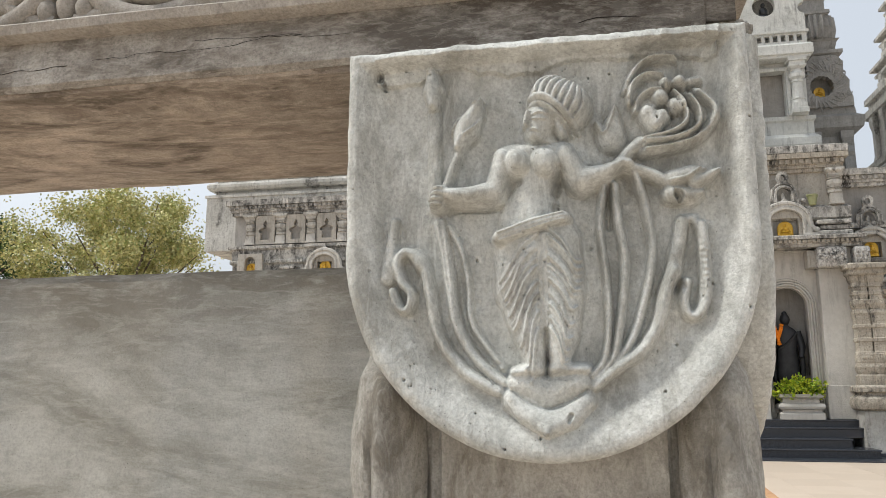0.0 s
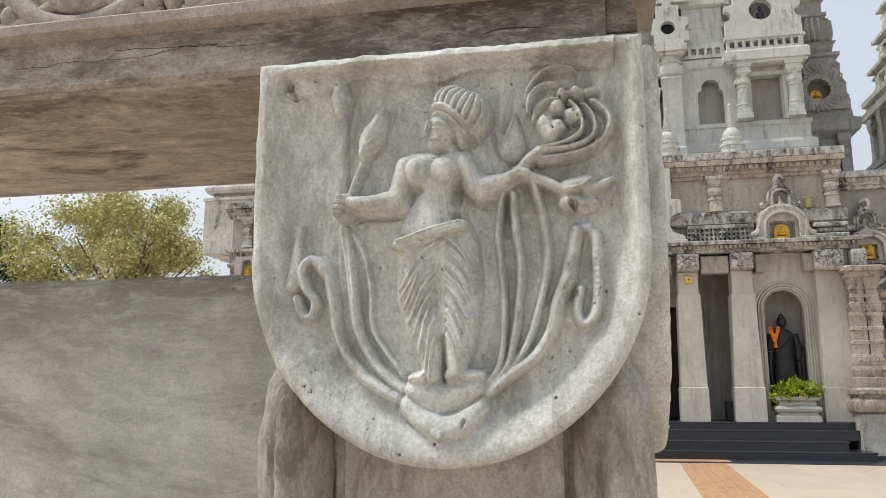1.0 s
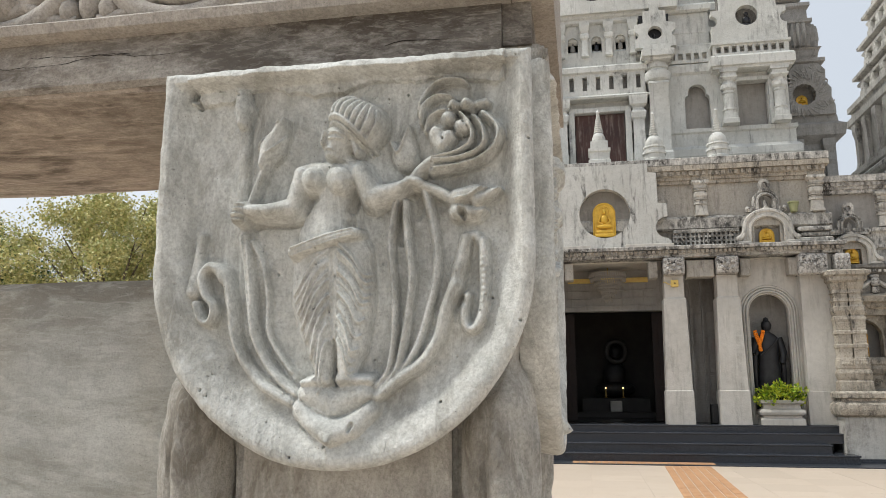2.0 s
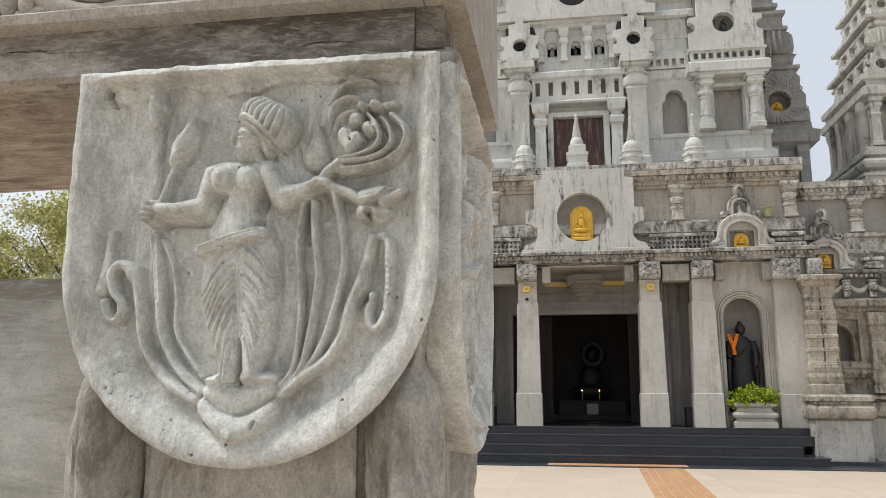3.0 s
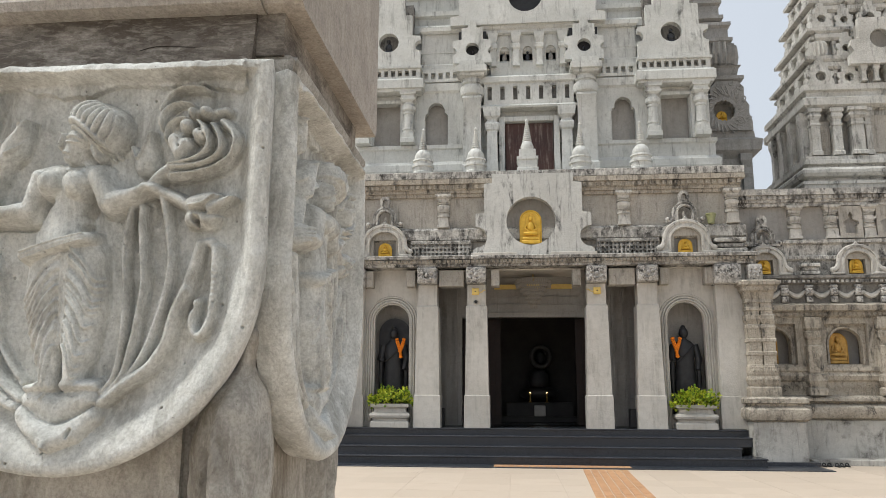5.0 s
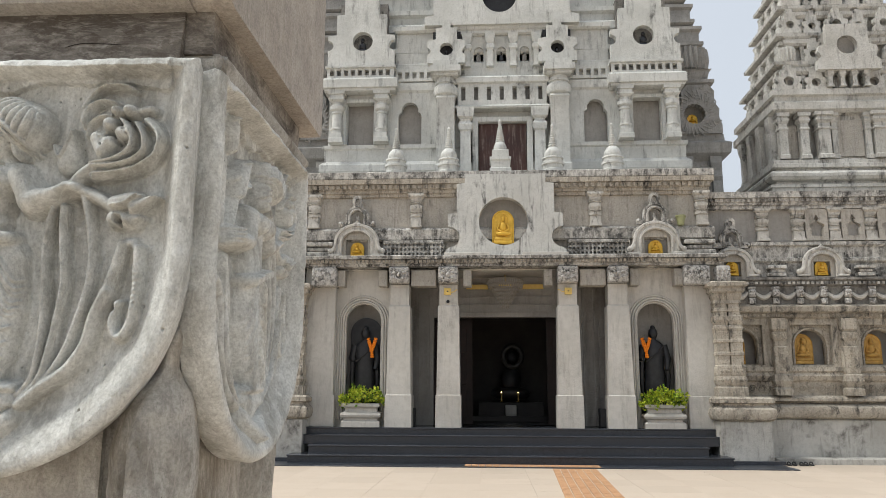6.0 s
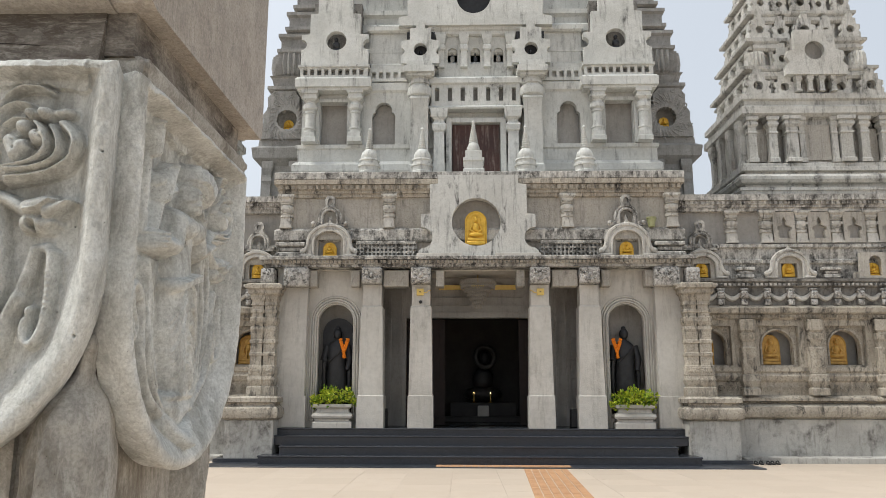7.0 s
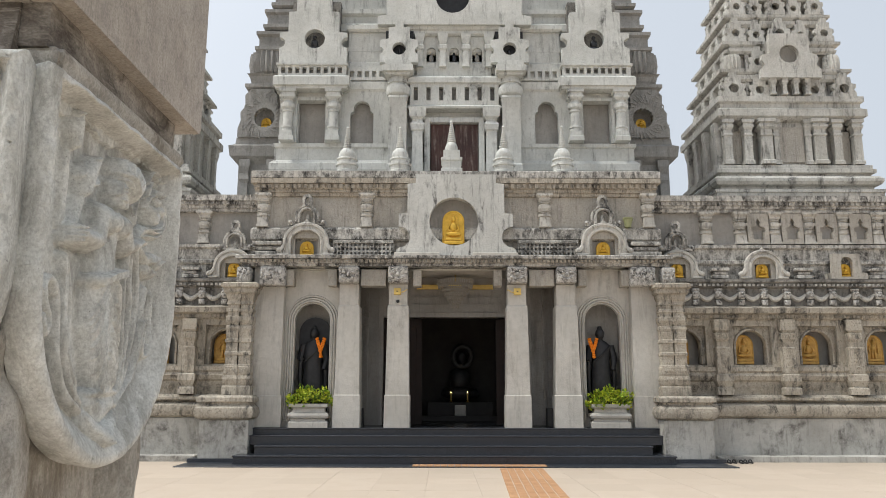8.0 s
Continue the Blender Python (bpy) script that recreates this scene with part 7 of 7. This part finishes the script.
# lamp boxes on the inner columns
for x, s in ((-0.47, 1), (2.44, -1)):
    lamp = thing("junction_box", (x, 18.53, 3.9), "small yellow box with a cable on a column", "junction box", "yellow boxes")
    part("case", boxes((x - 0.085, x + 0.085, 18.5, 18.585, 3.9, 4.06), bev=0.01), CREAM, lamp)
    part("cap", lathe(bmesh.new(), x, 18.495, [(0.02, 3.97), (0.02, 3.99)], 8), RUBBER, lamp)
    part("cable", tube(bmesh.new(), [(x + s * 0.08, 18.52, 3.96), (x + s * 0.16, 18.52, 3.97), (x + s * 0.2, 18.56, 4.02), (x + s * 0.24, 18.62, 4.03)], 0.012, 6), CREAM, lamp)
dome = thing("camera_dome", (-0.46, 18.54, 3.78), "small dark camera dome on a column", "security camera")
part("dome", blob(bmesh.new(), (-0.46, 18.56, 3.74), (0.04, 0.04, 0.04)), RUBBER, dome, "", 60)
part("ring", tube(bmesh.new(), [(-0.46 + 0.055 * math.cos(a * 0.5236), 18.57, 3.74 + 0.055 * math.sin(a * 0.5236)) for a in range(13)], 0.012, 6), COLUMN, dome, "pale ring")

# chandelier
ch = thing("chandelier", (0.95, 19.5, 4.58), "dusty tiered crystal chandelier under the porch ceiling", "chandelier")
part("rod", tube(bmesh.new(), [(0.95, 19.5, 4.58), (0.95, 19.5, 4.36)], 0.015, 6), BRASS, ch)
for k, (r, z) in enumerate(((0.46, 4.34), (0.43, 4.24), (0.33, 4.14), (0.26, 4.04), (0.2, 3.94), (0.14, 3.84), (0.08, 3.74))):
    bm = bmesh.new()
    n = max(10, int(r * 110))
    for i in range(n):
        a = 6.28319 * i / n
        stack(bm, 0.95 + r * math.cos(a), 19.5 + r * math.sin(a), 0, 0, [(0.004, z - 0.07), (0.016, z - 0.02), (0.012, z + 0.03), (0.002, z + 0.05)])
    tube(bm, [(0.95 + r * math.cos(a * 0.349), 19.5 + r * math.sin(a * 0.349), z + 0.05) for a in range(19)], 0.014, 5)
    part("crystal_tier", bm, CRYSTAL, ch)

# altar in the dark hall
altar = thing("altar", (1.15, 22.9, 0.757), "dark altar with a seated statue deep in the hall", "altar")
# Table and step take the hall's darkness as their colour.
part("table", boxes((0.2, 2.1, 22.6, 23.4, 0.757, 1.3), bev=0.02), HALLSHADE, altar)
part("step", boxes((0.0, 2.3, 22.2, 22.6, 0.757, 0.92), bev=0.02), HALLSHADE, altar)
part("offering_box", boxes((0.98, 1.3, 22.25, 22.5, 0.92, 1.22), bev=0.02), COLUMN, altar, "pale offering box")
bm = bmesh.new()
blob(bm, (1.15, 23.1, 1.55), (0.6, 0.3, 0.22))
blob(bm, (1.15, 23.15, 1.95), (0.33, 0.22, 0.4))
blob(bm, (1.2, 23.1, 2.6), (0.15, 0.15, 0.2))
# Coloured black so the hall's gloom is in the statue itself.
stat = new("statue", to_mesh("statue", bm, BLACK_AND_SHADE, 60))
tagged(stat, "dim seated statue on the altar in the hall", "statue")
bm = bmesh.new()
tube(bm, [(1.22 + 0.27 * math.cos(a * 0.2618), 23.0, 2.62 + 0.3 * math.sin(a * 0.2618)) for a in range(25)], 0.07, 8)
part("halo", bm, DIMBRASS, altar, "halo in brass dimmed for the dark hall", 60)
FLAME, fnt, fb = base_mat("flame", 0.5)
fb.inputs["Emission Color"].default_value = (1.0, 0.62, 0.25, 1)
fb.inputs["Emission Strength"].default_value = 6.0
for x in (0.88, 1.36):
    c = thing("oil_lamp", (x, 22.7, 1.3), "small lit lamp on the altar", "lamp", "altar lamps")
    part("stand", lathe(bmesh.new(), x, 22.7, [(0.06, 1.3), (0.02, 1.34), (0.015, 1.5), (0.045, 1.54), (0.04, 1.56)], 10), BRASS, c)
    part("flame", lathe(bmesh.new(), x, 22.7, [(0.006, 1.56), (0.013, 1.575), (0.003, 1.6)], 8), FLAME, c)
for x, w in ((-1.42, 0.14), (3.3, 0.14)):
    bx = thing("loudspeaker", (x, 19.0, 0.757), "small black box on the porch floor", "loudspeaker", "black boxes")
    part("case", boxes((x - w, x + w, 18.98, 19.25, 0.76, 1.2), bev=0.012), RUBBER, bx)
    part("grille", boxes((x - w + 0.03, x + w - 0.03, 18.968, 18.98, 0.8, 1.16)), BLACK_AND_SHADE, bx)

# sandals beside the pedestal
for k, (x, y, a) in enumerate(((7.16, 18.1, 8), (7.28, 18.12, -6), (7.42, 18.06, 20), (7.53, 18.1, 12), (7.66, 18.14, -15))):
    sd = thing("sandal", (x, y, 0.0), "worn dark sandal lying on the paving", "sandal", "sandals by the pedestal")
    bm = bmesh.new()
    ol = [(0.04 * math.cos(t * 0.5236) * (1 + 0.15 * math.sin(t * 0.5236)), 0.12 * math.sin(t * 0.5236)) for t in range(12)]
    lo = [bm.verts.new((x + u, y + v, 0.002)) for u, v in ol]
    hi = [bm.verts.new((x + u, y + v, 0.03)) for u, v in ol]
    for i in range(12):
        bm.faces.new((lo[i], lo[(i + 1) % 12], hi[(i + 1) % 12], hi[i]))
    bm.faces.new(lo[::-1])
    bm.faces.new(hi)
    part("sole", bm, RUBBER, sd)
    part("strap", tube(bmesh.new(), [(x - 0.042, y + 0.03, 0.02), (x - 0.025, y + 0.04, 0.065), (x, y + 0.045, 0.075), (x + 0.025, y + 0.04, 0.065), (x + 0.042, y + 0.03, 0.02)], 0.014, 6), RUBBER, sd)

# ---- trees beyond the parapet ----
BARK = simple("bark", (0.09, 0.07, 0.05), (0.16, 0.13, 0.1), 0.9, 6.0)


def put_tree(x, y, h, rad, mat, label, seed, leaves, thin):
    rng = random.Random(seed)
    tree = thing("tree", (x, y, 0), label, "tree", "trees beyond the parapet")
    bm = bmesh.new()
    tube(bm, [(x + 0.15 * math.sin(k), y, h * 0.11 * k) for k in range(6)], [0.42, 0.36, 0.32, 0.28, 0.22, 0.15], 10)
    tips = []
    for k in range(16):
        a = k * 2.4
        z0 = h * (0.22 + 0.3 * rng.random())
        r = rad * (0.55 + 0.4 * rng.random())
        z1 = h * (0.42 + 0.5 * rng.random())
        r *= math.sqrt(max(0.05, 1 - ((z1 / h - 0.62) / 0.4) ** 2))
        p1 = (x + r * math.cos(a), y + r * math.sin(a), z1)
        mid = (x + r * 0.45 * math.cos(a), y + r * 0.45 * math.sin(a), (z0 + z1) / 2 + 0.4)
        tube(bm, [(x, y, z0), mid, p1], [0.14, 0.08, 0.03], 6)
        tips.append(p1)
    part("trunk", bm, BARK, tree, "", 60)
    clumps = []
    for k in range(85):
        a, u, v = rng.random() * 6.283, rng.random() ** 0.4, rng.random() * 2 - 1
        rr = rad * u * math.sqrt(1 - v * v) * (0.85 + 0.3 * rng.random())
        zz = h * 0.63 + h * 0.36 * v * u
        clumps.append((x + rr * math.cos(a), y + rr * math.sin(a), zz, rad * (0.12 + 0.12 * rng.random())))
    verts, faces = [], []
    for k in range(leaves):
        c = clumps[rng.randrange(len(clumps))]
        p = Vector((c[0] + rng.gauss(0, 0.5) * c[3] * thin, c[1] + rng.gauss(0, 0.5) * c[3] * thin, c[2] + rng.gauss(0, 0.42) * c[3] * thin))
        d = Vector((rng.gauss(0, 1), rng.gauss(0, 1), rng.gauss(0, 0.7) - 0.3)).normalized()
        side = d.orthogonal().normalized()
        side.rotate(Matrix.Rotation(rng.random() * 6.28, 3, d))
        L, W = 0.14 + 0.1 * rng.random(), 0.05 + 0.04 * rng.random()
        n0 = len(verts)
        verts += [tuple(p), tuple(p + d * L * 0.5 + side * W), tuple(p + d * L), tuple(p + d * L * 0.5 - side * W)]
        faces += [(n0, n0 + 1, n0 + 2), (n0, n0 + 2, n0 + 3)]
    me = bpy.data.meshes.new("crown")
    me.from_pydata(verts, [], faces)
    me.materials.append(mat)
    tagged(hang(new("crown", me), tree), kind="stuff")


put_tree(-31.4, 47.0, 15.6, 6.8, leafy("dry_leaves", [(0.26, 0.28, 0.08), (0.46, 0.43, 0.16), (0.62, 0.55, 0.25), (0.28, 0.34, 0.1), (0.68, 0.62, 0.32)]), "tall tree with thin yellowing leaves", 3, 76000, 0.95)
put_tree(-42.0, 46.0, 13.2, 5.2, leafy("dark_leaves", [(0.02, 0.06, 0.012), (0.04, 0.1, 0.02), (0.06, 0.13, 0.025)]), "dense dark green tree", 8, 42000, 0.9)

# ---- cracks in the lintel ----
CRACK = simple("crack_shadow", (0.02, 0.016, 0.012), (0.03, 0.025, 0.02), 1.0, 40.0, 0.0, 0.0)


def crack(x0, x1, y, z0, z1, seed, r=0.00055):
    pts = []
    n = int(abs(x1 - x0) / 0.008)
    for i in range(n + 1):
        t = i / n
        x = x0 + (x1 - x0) * t
        pts.append((x, y, z0 + (z1 - z0) * t + 0.006 * noise.noise((x * 14, seed, 0.4)) + 0.003 * noise.noise((x * 55, seed, 1.4))))
    part("crack", tube(bmesh.new(), pts, [r * (0.4 + abs(noise.noise((p[0] * 30, seed, 2)))) for p in pts], 5), CRACK, lintel)


crack(-0.42, -0.18, 0.8665, 1.911, 1.918, 1.0)
crack(-0.30, -0.10, 0.868, 1.925, 1.915, 2.0)
crack(-0.72, -0.45, 0.866, 1.905, 1.908, 3.0)
crack(0.1, 0.212, 0.866, 1.905, 1.902, 5.0, 0.0009)

# ---- paving, piece by piece ----
TILE = plaster("red_paving_tile", (0.5, 0.29, 0.15), (0.42, 0.23, 0.115), (0.26, 0.15, 0.08), 0.5, (6.0, 6.0, 6.0), 0.45, 0.65)
SLABM, nt_, b_ = base_mat("cream_paving_slab", 0.6)
oi = nt_.nodes.new("ShaderNodeObjectInfo")
cc = mix(nt_, oi.outputs["Random"], (0.52, 0.44, 0.355), (0.47, 0.395, 0.315))
cc = mix(nt_, times(nt_, grain(nt_, 2.2, 7.0, 0.45, 0.7), 0.5), cc, (0.46, 0.375, 0.29))
cc = mix(nt_, times(nt_, grain(nt_, 40.0, 5.0, 0.5, 0.75), 0.3), cc, (0.34, 0.27, 0.21))
nt_.links.new(cc, b_.inputs["Base Color"])
bump(nt_, b_, [grain(nt_, 30.0, 5.0, 0.2, 0.8)], 0.2, 0.003)

slab_bm = boxes((-0.4485, 0.4485, -0.4485, 0.4485, -0.012, 0.0))
slab_me = to_mesh("paving_slab", slab_bm, SLABM)
for i in range(26):
    for j in range(11):
        ob = new("paving_slab", slab_me)
        ob.location = (-9.1 + 0.9 * i, 9.1 + 0.9 * j, 0.0008 * ((i * 7 + j * 3) % 3 - 1))
        ob.parent = ground
strip = thing("tile_path", (2.1, 13.0, 0.0), "path of small red paving tiles across the court", "tile path", kind="structure")
tile_me = to_mesh("paving_tile", boxes((-0.068, 0.068, -0.068, 0.068, 0.001, 0.009), bev=0.002), TILE)
LEANX = 0.0405
for j in range(40):
    y = 16.75 - 0.153 * j
    for i in range(6):
        ob = hang(new("paving_tile", tile_me), strip)
        ob.location = (1.905 + 0.153 * i - LEANX * (16.75 - y), y, 0.0008 * ((i * 5 + j * 3) % 4))
mat_ = thing("tile_band", (1.4, 17.2, 0.022), "band of red tiles along the foot of the steps", "tile band", kind="structure")
for i in range(19):
    for j in range(3):
        ob = hang(new("paving_tile", tile_me), mat_)
        ob.location = (0.05 + 0.153 * i, 17.05 + 0.153 * j, 0.0225)
verts, faces = [], []
for j in range(60):
    y = 16.75 - 0.153 * (40 + j)
    for i in range(6):
        x = 1.905 + 0.153 * i - LEANX * (16.75 - y)
        n0 = len(verts)
        verts += [(x + a * 0.068, y + b * 0.068, z) for z in (0.001, 0.009) for a, b in ((-1, -1), (1, -1), (1, 1), (-1, 1))]
        faces += [(n0 + 4, n0 + 5, n0 + 6, n0 + 7)] + [(n0 + k, n0 + (k + 1) % 4, n0 + 4 + (k + 1) % 4, n0 + 4 + k) for k in range(4)]
me = bpy.data.meshes.new("path_tiles")
me.from_pydata(verts, [], faces)
me.materials.append(TILE)
tagged(hang(new("path_tiles", me), strip), kind="stuff")
